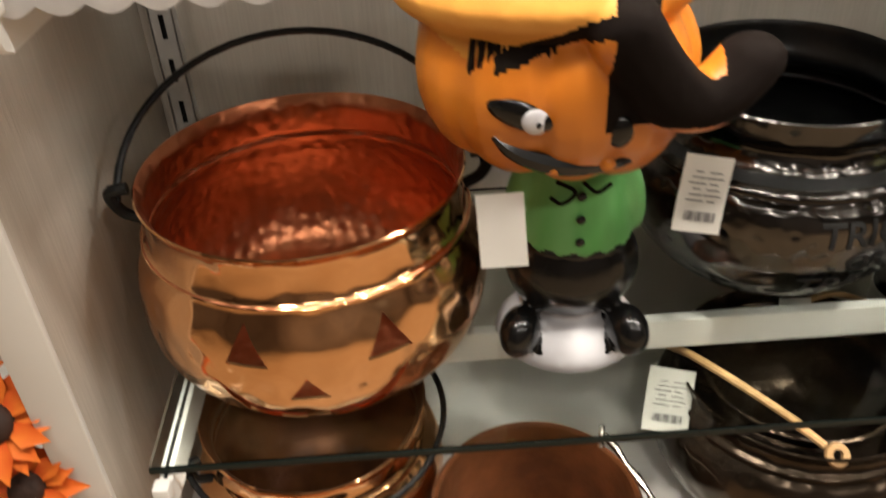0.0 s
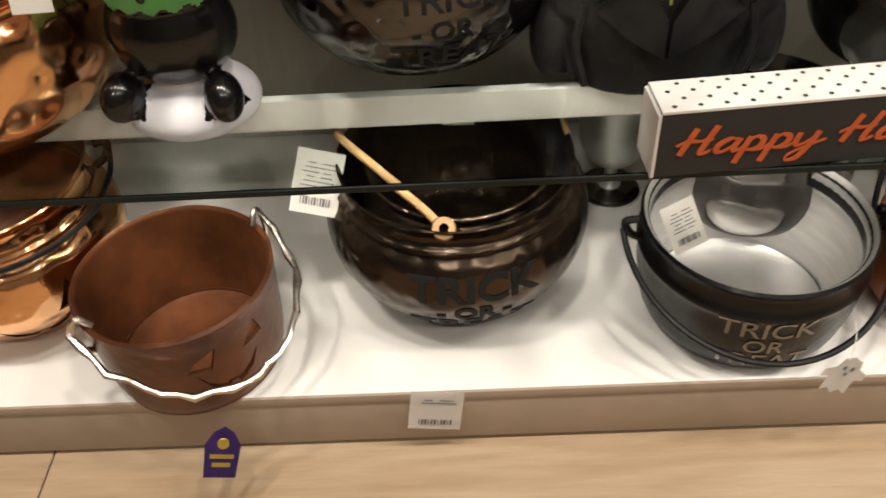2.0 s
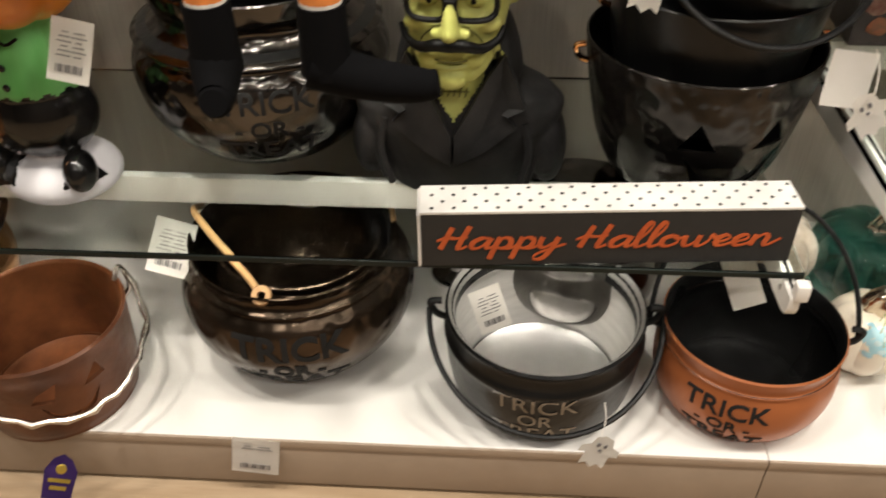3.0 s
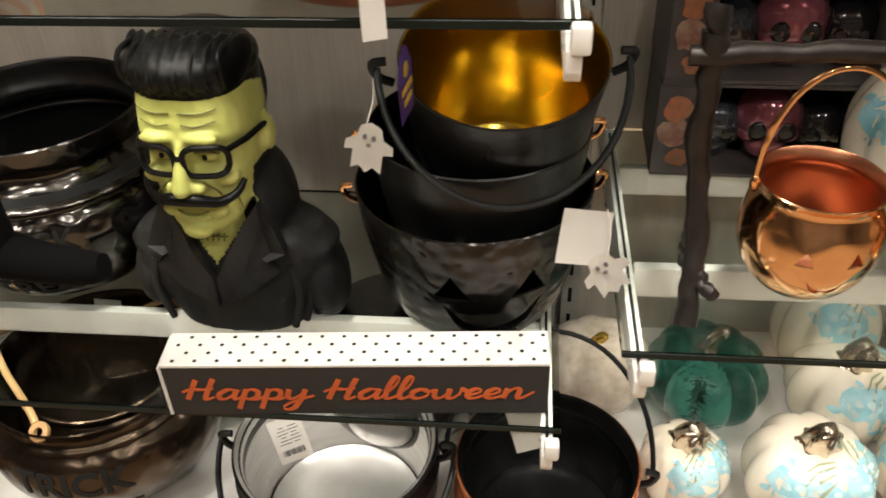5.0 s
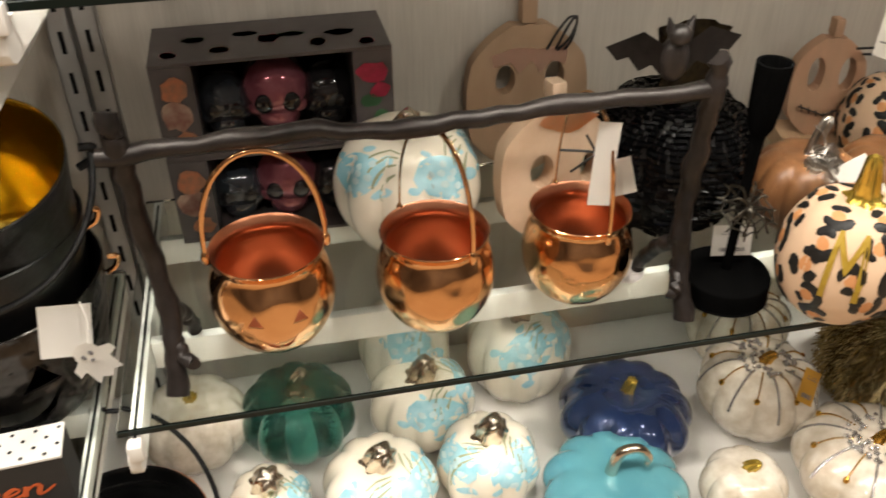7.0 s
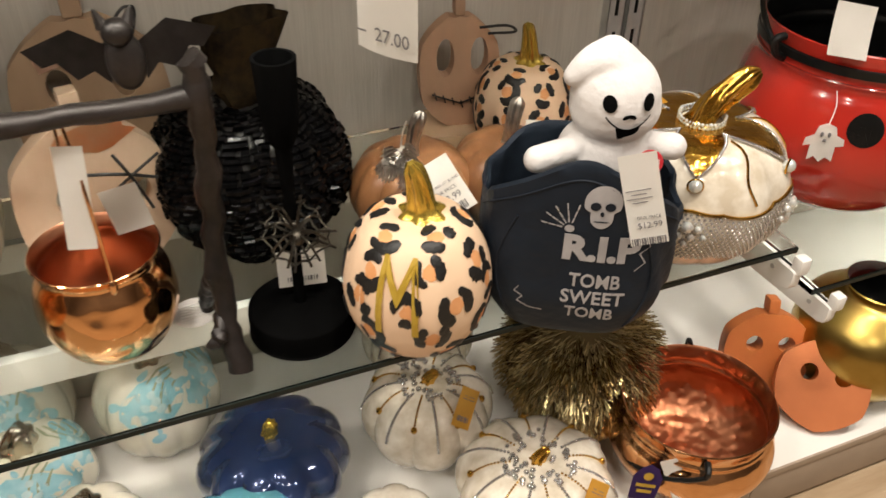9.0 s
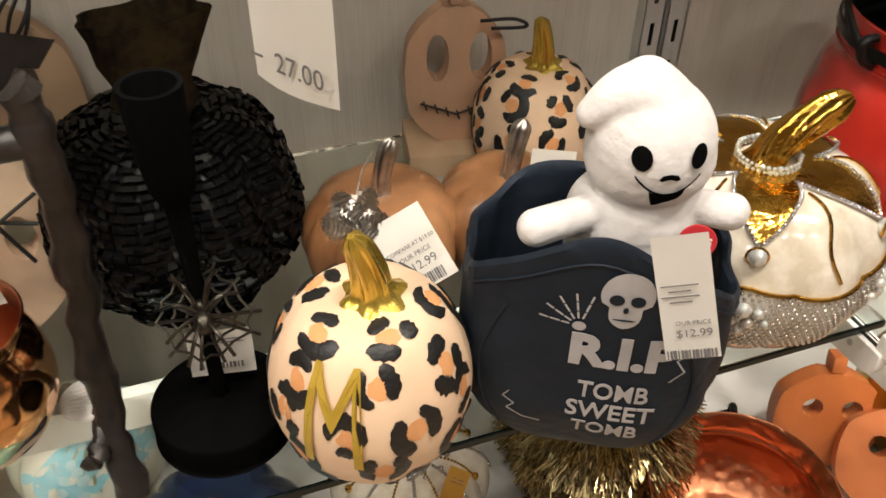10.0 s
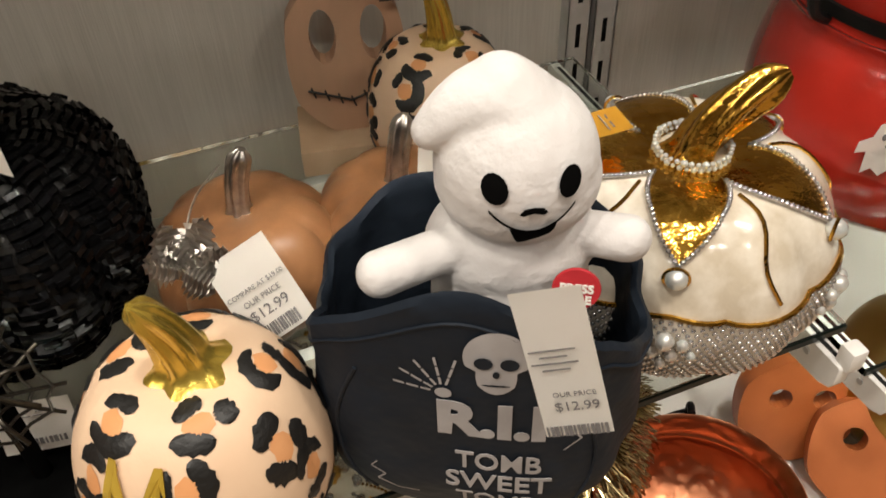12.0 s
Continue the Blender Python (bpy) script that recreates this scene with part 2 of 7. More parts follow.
def tag_card(name, w, h, at, normal_turn, tilt, roll, label, parent=None, lines=3, curl=0.08, string=None):
    """A price tag: a slightly curled card with unreadable print as bars."""
    t = thing(name, at, label, "price tag")
    bm = bmesh.new()
    nx, nz = 4, 8
    grid = [[bm.verts.new(((i / nx - 0.5) * w, -curl * h * (k / nz) ** 2, -h * k / nz)) for i in range(nx + 1)] for k in range(nz + 1)]
    for k in range(nz):
        for i in range(nx):
            bm.faces.new((grid[k][i], grid[k][i + 1], grid[k + 1][i + 1], grid[k + 1][i]))
    bmesh.ops.solidify(bm, geom=bm.faces[:], thickness=0.0006)
    m = pose(0, 0, 0, 0, 0, normal_turn) @ pose(0, 0, 0, tilt, 0, 0) @ pose(0, 0, 0, 0, roll, 0)
    card = part("card", bm, PAPER, t, m=m)
    if lines:
        bm = bmesh.new()
        for i in range(2 * lines):
            z = -h * (0.22 + 0.075 * i)
            for k in range(2):
                box(w * (0.16 + 0.10 * ((i + k) % 3)), 0.0004, h * 0.016, at=(w * (-0.16 + 0.34 * k), -curl * h * (z / h) ** 2 - 0.0008, z), bm=bm)
        for i in range(11):
            z = -h * 0.85
            box(w * (0.02 + 0.015 * (i % 3)), 0.0004, h * 0.13, at=((i / 10 - 0.5) * w * 0.6, -curl * h * 0.72 - 0.0012, z), bm=bm)
        tagged(part("print", bm, INK, card), kind="stuff")
    return t

# ---- the setting ----
G1, G2, G3, DECK, UP1, UP2 = 0.43, 0.535, 0.46, 0.18, 0.838, 0.94


def slab(name, x0, x1, y0, y1, z0, z1, material, label, category="structure", bevel=0.0):
    ob = part(name, box(x1 - x0, y1 - y0, z1 - z0, bevel, at=((x0 + x1) / 2, (y0 + y1) / 2, z0)), material, smooth=bevel > 0)
    return tagged(ob, label, category, kind="structure")


slab("wall_north", -3.0, 5.6, 0.0, 0.1, 0, 3.0, WALL, "pale grey-beige wood-grain back panel of the shelving", "wall")
slab("wall_south", -3.0, 5.6, -3.7, -3.6, 0, 3.0, AISLE, "unseen wall across the aisle, darkened to cut bounce light", "wall")
slab("wall_west", -3.1, -3.0, -3.7, 0.1, 0, 3.0, AISLE, "unseen far end wall, darkened to cut bounce light", "wall")
slab("wall_east", 5.6, 5.7, -3.7, 0.1, 0, 3.0, AISLE, "unseen other end wall, darkened to cut bounce light", "wall")
slab("ceiling", -3.1, 5.7, -3.7, 0.1, 3.0, 3.1, CEIL, "unseen shop ceiling, darkened to cut bounce light", "ceiling")
# Unseen board, added to keep the front lamps off the back of the bays.
slab("bay_canopy", -0.062, 3.7, -0.46, -0.001, 1.35, 1.39, WHITE, "unseen white board added above to shade the shelves", "canopy")
slab("end_panel", -0.062, -0.026, -0.405, -0.002, 0.0, 2.2, WALL, "pale laminate end panel closing the shelving bay", "panel", 0.001)
slab("panel_trim", -0.063, -0.0245, -0.412, -0.4052, 0.0, 2.2, WHITE, "white front edge of the end panel", "trim", 0.001)

floor = tagged(new("floor"), "pale oak plank shop floor", "floor", kind="structure")
plank = None
for r in range(14):
    for c in range(4):
        if plank is None:
            bm = box(1.55, 0.148, 0.02, 0.0015, seg=1)
            plank = part("plank", bm, FLOORM, floor, smooth=False)
            ob = plank
        else:
            ob = new("plank", plank.data)
            ob.parent = floor
        ob.location = (-1.6 + 1.552 * c + 0.5 * (r % 3), -0.2 - 0.15 * r, 0.070)
slab("subfloor", -3.0, 5.6, -3.6, 0.0, 0.01, 0.069, FLOORM, "wooden floor of the rest of the aisle", "floor")

for i, (x0, x1) in enumerate(((-1.3, -0.064), (-0.0255, 1.2115), (1.2125, 2.443), (2.444, 3.7))):
    deck = tagged(new("base_deck"), "low white base shelf with a taupe front edge", "shelf", kind="structure")
    part("top", box(x1 - x0, 0.462, 0.012, 0.001, at=((x0 + x1) / 2, -0.232, DECK - 0.012)), DECKTOP, deck, smooth=False)
    part("front_edge", box(x1 - x0, 0.018, 0.070, 0.002, at=((x0 + x1) / 2, -0.4555, DECK - 0.083)), DECKEDGE, deck)
    part("front_lip", box(x1 - x0, 0.019, 0.0125, 0.002, at=((x0 + x1) / 2, -0.4565, DECK - 0.0128)), DECKEDGE, deck)
    part("kick_board", box(x1 - x0, 0.018, 0.0075, at=((x0 + x1) / 2, -0.444, 0.0902)), DECKEDGE, deck, smooth=False)


def post(x):
    """A slotted steel upright: a U section whose face has real slots, with shade-black backing."""
    bm = bmesh.new()
    w, sw, pitch, sh, top, y = 0.026, 0.0055, 0.05, 0.027, 2.2, -0.016
    z = DECK
    while z < top:
        lo, hi = z + (pitch - sh) / 2, z + (pitch + sh) / 2
        for x0, x1, z0, z1 in ((-w / 2, -sw / 2, z, z + pitch), (sw / 2, w / 2, z, z + pitch), (-sw / 2, sw / 2, z, lo), (-sw / 2, sw / 2, hi, z + pitch)):
            bm.faces.new([bm.verts.new(p) for p in ((x0, y, z0), (x1, y, z0), (x1, y, z1), (x0, y, z1))])
        z += pitch
    bmesh.ops.remove_doubles(bm, verts=bm.verts, dist=1e-5)
    for s in (-1, 1):
        box(0.0015, 0.016, top - DECK, at=(s * (w / 2 - 0.0008), -0.008, DECK), bm=bm)
    ob = part("slotted_post", bm, GALV, smooth=False)
    ob.location = (x, 0, 0)
    tagged(ob, "grey steel upright with a row of slots", "upright", kind="structure")
    part("channel", box(w - 0.004, 0.002, top - DECK, at=(0, -0.003, DECK)), SHADE_BLACK, ob, smooth=False)


for x in (0.0, 1.199, 1.229, 2.43, 2.461):
    post(x)


def bracket(x, z, tip=-0.452, deep=0.042):
    """A white shelf arm, deeper at the wall, with a rounded nose and an end clip."""
    b = thing("shelf_bracket", (x, 0, z), "white metal shelf arm with a clip at its nose", "bracket", "shelf brackets", "structure")
    bm = bmesh.new()
    outline = [(-0.012, -0.002), (-0.012, -deep), (-0.30, -deep * 0.86), (tip + 0.012, -deep * 0.72), (tip + 0.003, -deep * 0.62), (tip, -deep * 0.45), (tip, -0.004), (tip + 0.002, -0.002)]
    rows = [[bm.verts.new((sx * 0.0055, y, zz - 0.0085)) for y, zz in outline] for sx in (-1, 1)]
    bm.faces.new(rows[0]), bm.faces.new(rows[1][::-1])
    for i in range(len(outline)):
        j = (i + 1) % len(outline)
        bm.faces.new((rows[0][i], rows[0][j], rows[1][j], rows[1][i]))
    bmesh.ops.bevel(bm, geom=bm.edges[:], offset=0.0008, segments=1, affect="EDGES")
    part("arm", bm, WHITE, b)
    # The groove is a flat black strip, its shade drawn in colour.
    part("groove", box(0.003, -tip - 0.03, 0.001, at=(0, tip / 2 - 0.01, -0.0102)), SHADE_BLACK, b, smooth=False)
    part("clip", box(0.014, 0.014, 0.020, 0.003, at=(0.004, tip + 0.003, -0.014)), WHITE, b, "white plastic end clip")
    part("rivet", lathe([(0, -0.001), (0.003, -0.001), (0.003, 0.001), (0, 0.001)], 10), GALV, b, m=pose(-0.0058, tip + 0.03, -0.022, 0, 90, 0))


for x, z in ((0.035, G1), (1.186, G1), (1.262, G2), (2.405, G2), (2.482, G3), (0.035, UP1), (1.186, UP1), (1.262, UP2), (2.405, UP2)):
    bracket(x, z)


def shelf(x0, x1, z, label):
    s = thing("glass_shelf", ((x0 + x1) / 2, 0, z - 0.008), label, "shelf", "glass shelves", "structure")
    pane = part("pane", box(x1 - x0, 0.405, 0.0078, at=(0, -0.2225, 0)), GLASS, s, smooth=False)
    pane.visible_shadow = False
    part("edge", box(x1 - x0, 0.0022, 0.0068, 0.0006, at=(0, -0.4262, 0.0004), seg=1), GEDGE, s, "dark green polished edge", smooth=False)


shelf(0.022, 1.199, G1, "clear glass shelf carrying cauldrons and figures")
shelf(1.247, 2.424, G2, "clear glass shelf carrying pumpkins and copper pots")
shelf(2.470, 3.65, G3, "clear glass shelf carrying a red pot")
shelf(0.022, 1.199, UP1, "upper clear glass shelf with terracotta pots")
shelf(1.247, 2.424, UP2, "upper clear glass shelf with a red plate")


def crossbar(x0, x1, y, z):
    ob = part("crossbar", box(x1 - x0, 0.012, 0.036, 0.0015, at=((x0 + x1) / 2, y, z - 0.036)), WHITE)
    tagged(ob, "white steel bar under the glass shelf", "shelf bar", kind="structure")


crossbar(0.042, 1.179, -0.275, G1 - 0.009)
crossbar(1.269, 2.398, -0.295, G2 - 0.009)
crossbar(1.269, 2.398, -0.105, G2 - 0.009)

for lx, ly, lz in LAMPS:
    d = thing("downlight", (lx, ly, lz), "round recessed ceiling downlight", "lamp", "ceiling downlights")
    part("ring", lathe([(0.12, 0.1), (0.145, 0.1), (0.145, -0.005), (0.125, -0.012), (0.12, 0.0), (0.12, 0.1)], 24), WHITE, d)

# ---- vessels ----
def vessel(name, at, outer, mat_out, mat_in, label, turn=0.0, thick=0.003, group="", category="cauldron"):
    t = thing(name, at, label, category, group, turn=turn)
    prof = smooth_profile(outer, 4)
    inner = [(max(0.0, r - thick), z + (thick if z < outer[0][1] + 0.01 else 0)) for r, z in prof][::-1]
    lip = [(prof[-1][0] - thick / 2, prof[-1][1] + thick * 0.5)]
    seg = 64
    bm = lathe(prof + lip + inner, seg)
    n = len(prof)
    for f in bm.faces:
        f.material_index = 0
    body = part("body", bm, [mat_out, mat_in], t)
    for p in body.data.polygons:
        c, nrm = p.center, p.normal
        if c.x * nrm.x + c.y * nrm.y < -1e-6 or (abs(nrm.z) > 0.9 and nrm.z > 0 and c.z < prof[-1][1] - 0.004):
            p.material_index = 1
    return t, body, prof


TRI = [(-0.5, -0.5), (0.5, -0.5), (0.0, 0.5)]


def face_cuts(t, body, prof, items):
    """Jack-o'-lantern openings: outlines with size, height and turn."""
    cutters = []
    for outline, w, h, z, a in items:
        r = radius_at(prof, z)
        ang = radians(a - 90)
        cutters.append(prism([(x * w, q * h) for x, q in outline], 0.03, (r * math.cos(ang), r * math.sin(ang), z), a))
    inv = t.matrix_world
    for c in cutters:
        c.matrix_world = inv @ c.matrix_world
    bpy.context.view_layer.update()
    cut(body, cutters)


def ears(t, r, z, material, size=0.009):
    for s in (-1, 1):
        e = part("ear", tube(curve_points([(s * r, 0, z - size), (s * (r + size), 0, z - size * 0.4), (s * (r + size * 1.4), 0, z + size * 0.8), (s * (r + size * 0.4), 0, z + size)], 4), size * 0.34, 8), material, t)


SMILE = [(-1, 0.55), (-0.6, 0.05), (-0.3, -0.12), (0, -0.18), (0.3, -0.12), (0.6, 0.05), (1, 0.55), (0.7, -0.15), (0.4, -0.4), (0.15, -0.5), (0.12, -0.3), (-0.12, -0.3), (-0.15, -0.5), (-0.4, -0.4), (-0.7, -0.15)]

# large copper jack-o'-lantern cauldron on the glass
t, body, prof = vessel("copper_cauldron", (0.162, -0.262, G1),
    [(0.0, 0.0), (0.095, 0.001), (0.132, 0.014), (0.153, 0.045), (0.159, 0.082), (0.154, 0.116), (0.143, 0.138), (0.146, 0.143), (0.140, 0.149), (0.137, 0.174), (0.142, 0.186)],
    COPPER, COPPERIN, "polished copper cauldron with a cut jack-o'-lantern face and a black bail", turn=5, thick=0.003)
face_cuts(t, body, prof, [(TRI, 0.036, 0.036, 0.113, -21), (TRI, 0.040, 0.036, 0.109, 21), (TRI, 0.034, 0.024, 0.072, -4), (SMILE, 0.080, 0.056, 0.046, -3)])
ears(t, 0.142, 0.165, BLACKIRON, 0.016)
part("bail", bail(0.160, 0.140, 0.0034, -44, 0.168), BLACKIRON, t, "black iron bail handle leaning back")

# lower copper cauldron on the base shelf
# Inside takes the rust brown: shade from the cauldron above, put into colour.
t, body, prof = vessel("copper_cauldron", (0.142, -0.300, DECK),
    [(r, z * 1.32) for r, z in [(0.0, 0.0), (0.05, 0.002), (0.092, 0.02), (0.120, 0.05), (0.127, 0.075), (0.122, 0.096), (0.108, 0.108), (0.112, 0.113), (0.107, 0.118), (0.106, 0.13), (0.113, 0.140)]],
    COPPER, TERRAIN, "polished copper cauldron with a cut face on the base shelf", turn=28)
face_cuts(t, body, prof, [(TRI, 0.036, 0.040, 0.092, -25), (TRI, 0.036, 0.040, 0.092, 20), (SMILE, 0.040, 0.036, 0.050, 0)])
ears(t, 0.113, 0.160, BLACKIRON, 0.014)
part("bail", bail(0.132, 0.125, 0.0032, 96, 0.164), BLACKIRON, t, "black iron bail handle lowered to the front")

# brown tapered bucket with a silver twig handle
t, body, prof = vessel("brown_bucket", (0.355, -0.394, DECK),
    [(0.0, 0.0), (0.08, 0.0), (0.090, 0.006), (0.0955, 0.03), (0.098, 0.07), (0.1005, 0.11), (0.102, 0.124)],
    TERRA, TERRAIN, "brown rust-finished bucket with a cut face and a silver twig handle", turn=38, thick=0.006, category="bucket")
face_cuts(t, body, prof, [([(-0.5, -0.4), (0.3, -0.5), (0.6, 0.5), (-0.2, 0.1)], 0.03, 0.03, 0.085, -16), ([(-0.5, -0.4), (0.5, -0.3), (0.2, 0.5)], 0.028, 0.03, 0.09, 18), (SMILE, 0.034, 0.032, 0.05, 0)])
twig = []
rng = random.Random(5)
for i in range(25):
    a = math.pi * i / 24
    twig.append((-0.116 * math.cos(a) + rng.uniform(-1, 1) * 0.003, -0.128 * math.sin(a), 0.122 - 0.055 * math.sin(a) + rng.uniform(-1, 1) * 0.0035))
hd = part("twig_handle", tube(twig, lambda q: 0.0031 + 0.0022 * math.sin(q * 34) ** 6, 8), TWIG, t, "silver cast twig handle hanging forward")
hd.matrix_local = pose(0, 0, 0, 0, 0, 7)
for s in (-1, 1):
    k = part("twig_hook", tube(curve_points([(s * 0.098, 0.004, 0.085), (s * 0.112, 0, 0.10), (s * 0.112, 0, 0.125), (s * 0.104, -0.004, 0.14), (s * 0.094, -0.01, 0.128)], 4), 0.0035, 8), TWIG, t)
    k.matrix_local = pose(0, 0, 0, 0, 0, 7)

# dark bronze pot
BRP = [(0.0, 0.0), (0.06, 0.002), (0.105, 0.020), (0.136, 0.062), (0.145, 0.100), (0.140, 0.128), (0.127, 0.142), (0.130, 0.147), (0.124, 0.152), (0.122, 0.160), (0.126, 0.172)]
t, body, prof = vessel("bronze_pot", (0.645, -0.283, DECK), BRP, BRONZE, BRONZE, "hammered dark bronze pot with cut words and a wooden handle", category="pot")
# Flat dark letters stand for the shaded openings of the cut words.
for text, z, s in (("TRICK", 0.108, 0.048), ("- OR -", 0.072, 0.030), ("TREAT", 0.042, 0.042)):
    part("lettering", wrap(words(text, s, 0.0004, bold=0.0012), prof, z, 6), SHADE_BLACK, t, "cut words drawn as flat shade-black letters", smooth=False)
WOODH = mat("tan_wooden_handle", (0.45, 0.27, 0.12), 0.5, second=(0.36, 0.20, 0.08), scale=40, stretch=(1, 1, 6))
part("handle", tube(curve_points([(-0.128, 0.05, 0.165), (-0.118, 0.0, 0.195), (-0.080, -0.05, 0.195), (-0.035, -0.092, 0.180), (-0.020, -0.108, 0.174)], 6), 0.0042, 8), WOODH, t, "tan wooden handle")
part("handle_end", lathe([(0.005, -0.003), (0.011, -0.003), (0.012, 0), (0.011, 0.003), (0.005, 0.003), (0.005, -0.003)], 16), WOODH, t, m=pose(-0.012, -0.117, 0.171, 40, 0, 0))

part("hoop", tube(curve_points([(0.03, 0.09, 0.172), (0.07, 0.085, 0.19), (0.11, 0.05, 0.19), (0.122, 0.02, 0.172)], 6), 0.0036, 8), WOODH, t, "second tan wooden handle")
t, body, prof2 = vessel("bronze_pot", (0.650, -0.275, DECK + 0.035), [(0.0, 0.0), (0.05, 0.002), (0.085, 0.02), (0.106, 0.055), (0.108, 0.085), (0.100, 0.105), (0.095, 0.112), (0.100, 0.122)], BRONZE, BRONZE, "smaller bronze pot nested inside a larger one", category="pot")
part("rim", tube([(0.0995 * math.cos(2 * math.pi * i / 48), 0.0995 * math.sin(2 * math.pi * i / 48), 0.1225) for i in range(49)], 0.0028, 8), BRONZE, t, "rolled bronze rim")

# black pot with a bright inside
BLP = [(0.0, 0.0), (0.084, 0.002), (0.104, 0.016), (0.113, 0.05), (0.1165, 0.090), (0.1185, 0.100), (0.1145, 0.109), (0.1125, 0.122), (0.117, 0.131)]
t, body, prof = vessel("black_pot", (0.952, -0.356, DECK), BLP, BLACKENAMEL, SILVER, "black enamelled pot with bright aluminium inside and a bail", thick=0.006, category="pot")
for text, z, s in (("TRICK", 0.084, 0.034), ("OR", 0.058, 0.028), ("TREAT", 0.033, 0.032)):
    part("lettering", wrap(words(text, s, 0.0004, bold=0.0003), prof, z, -6), NICKELRIM, t, "raised bright-edged words", smooth=False)
part("inner_collar", lathe([(0.1115, 0.130), (0.1085, 0.128), (0.1050, 0.112), (0.1055, 0.108), (0.1075, 0.108), (0.1085, 0.114), (0.1115, 0.130)], 56), BLACKENAMEL, t, "black painted band inside the rim")
ears(t, 0.116, 0.120, BLACKIRON, 0.013)
part("bail", bail(0.136, 0.150, 0.0034, 112, 0.120), BLACKIRON, t, "black bail handle lowered to the front")

# burnt orange pot
ORP = [(0.0, 0.0), (0.07, 0.002), (0.092, 0.015), (0.104, 0.045), (0.105, 0.075), (0.100, 0.094), (0.102, 0.098), (0.099, 0.102), (0.103, 0.120)]
t, body, prof = vessel("orange_pot", (1.192, -0.358, DECK), ORP, RUST, BLACKENAMEL, "burnt orange pot with black inside and cut words", thick=0.004, category="pot", turn=-6)
# Words laid on in black, as the shade seen through cut letters.
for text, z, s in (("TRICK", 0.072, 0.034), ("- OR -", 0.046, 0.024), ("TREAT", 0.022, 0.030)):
    part("lettering", wrap(words(text, s, 0.0004, bold=0.0005), prof, z, -18), SHADE_BLACK, t, "cut words drawn as flat shade-black letters", smooth=False)
ears(t, 0.103, 0.11, BLACKIRON, 0.012)
part("bail", bail(0.116, 0.15, 0.003, -35, 0.112), BLACKIRON, t, "black bail handle leaning back")

# black nickel pot with a wide collar
NKP = [(r, z * 1.16) for r, z in [(0.0, 0.0), (0.05, 0.002), (0.098, 0.018), (0.135, 0.055), (0.147, 0.095), (0.143, 0.118), (0.132, 0.128), (0.136, 0.133), (0.141, 0.136), (0.134, 0.140), (0.118, 0.146), (0.110, 0.156), (0.116, 0.168), (0.120, 0.185)]]
t, body, prof = vessel("nickel_pot", (0.615, -0.188, G1), NKP, NICKEL, BLACKENAMEL, "hammered black nickel pot with a polished collar and cut words", category="pot")
# Letters are not cut: black sheets give the shade of their openings.
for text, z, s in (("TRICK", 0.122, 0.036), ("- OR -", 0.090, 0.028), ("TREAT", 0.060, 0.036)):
    part("lettering", wrap(words(text, s, 0.0004, bold=0.0004), prof, z, 14), SHADE_BLACK, t, "cut words drawn as flat shade-black letters", smooth=False)

# black lantern buckets, one nested in the other
BUP = [(0.0, 0.0), (0.066, 0.002), (0.084, 0.010), (0.099, 0.037), (0.111, 0.08), (0.120, 0.13), (0.124, 0.165)]
t, body, prof = vessel("black_bucket", (1.105, -0.235, G1), BUP, HAMMERED, BLACKENAMEL, "dark hammered metal bucket with a cut jack-o'-lantern face", turn=8, category="bucket")
face_cuts(t, body, prof, [(TRI, 0.040, 0.034, 0.105, -16), (TRI, 0.040, 0.034, 0.105, 24), (SMILE, 0.052, 0.05, 0.052, 6)])
ears(t, 0.123, 0.15, COPPER, 0.010)
t, body, prof = vessel("black_bucket", (1.110, -0.232, G1 + 0.07), [(0.0, 0.0), (0.06, 0.002), (0.08, 0.02), (0.096, 0.06), (0.107, 0.12), (0.112, 0.155)], BLACKENAMEL, BLACKENAMEL, "glossy black bucket nested inside a hammered one", turn=8, category="bucket")
ears(t, 0.111, 0.14, COPPER, 0.010)
t, body, prof = vessel("black_bucket", (1.128, -0.214, G1 + 0.152), [(0.0, 0.0), (0.055, 0.002), (0.072, 0.02), (0.085, 0.06), (0.091, 0.12), (0.097, 0.165)], BLACKENAMEL, GOLDIN, "glossy black bucket with a gold lining, nested in another", turn=8, category="bucket")
t.matrix_world = t.matrix_world @ pose(0, 0, 0, 17, 0, 0)
ears(t, 0.102, 0.15, BLACKIRON, 0.013)
part("bail", bail(0.116, 0.135, 0.0036, 118, 0.155), BLACKIRON, t, "black bail handle hanging forward")

# box sign
SIGNK = mat("matt_black_board", (0.022, 0.021, 0.020), 0.7, scale=60, bump=0.0003, bump_scale=200)
SIGNW = mat("white_painted_board", (0.80, 0.78, 0.74), 0.5, scale=20)
ORANGEINK = mat("orange_script", (0.56, 0.11, 0.025), 0.5, second=(0.42, 0.07, 0.015), scale=80)
b = thing("box_sign", (1.000, -0.398, G1), "black box sign with dotted white top and orange script", "sign", turn=4)
part("block", box(0.370, 0.045, 0.064, 0.0008), SIGNK, b, smooth=False)
part("top_board", box(0.371, 0.046, 0.003, 0.0005, at=(0, 0, 0.0642)), SIGNW, b, smooth=False)
part("end_board", box(0.003, 0.046, 0.064, 0.0005, at=(-0.1868, 0, 0)), SIGNW, b, smooth=False)
bm = bmesh.new()
for r in range(4):
    for c in range(17):
        bmesh.ops.create_circle(bm, cap_ends=True, segments=8, radius=0.0022, matrix=Matrix.Translation((-0.174 + 0.0215 * c + 0.0107 * (r % 2), -0.0165 + 0.011 * r, 0.0676)))
part("dots", bm, SIGNK, b, smooth=False)
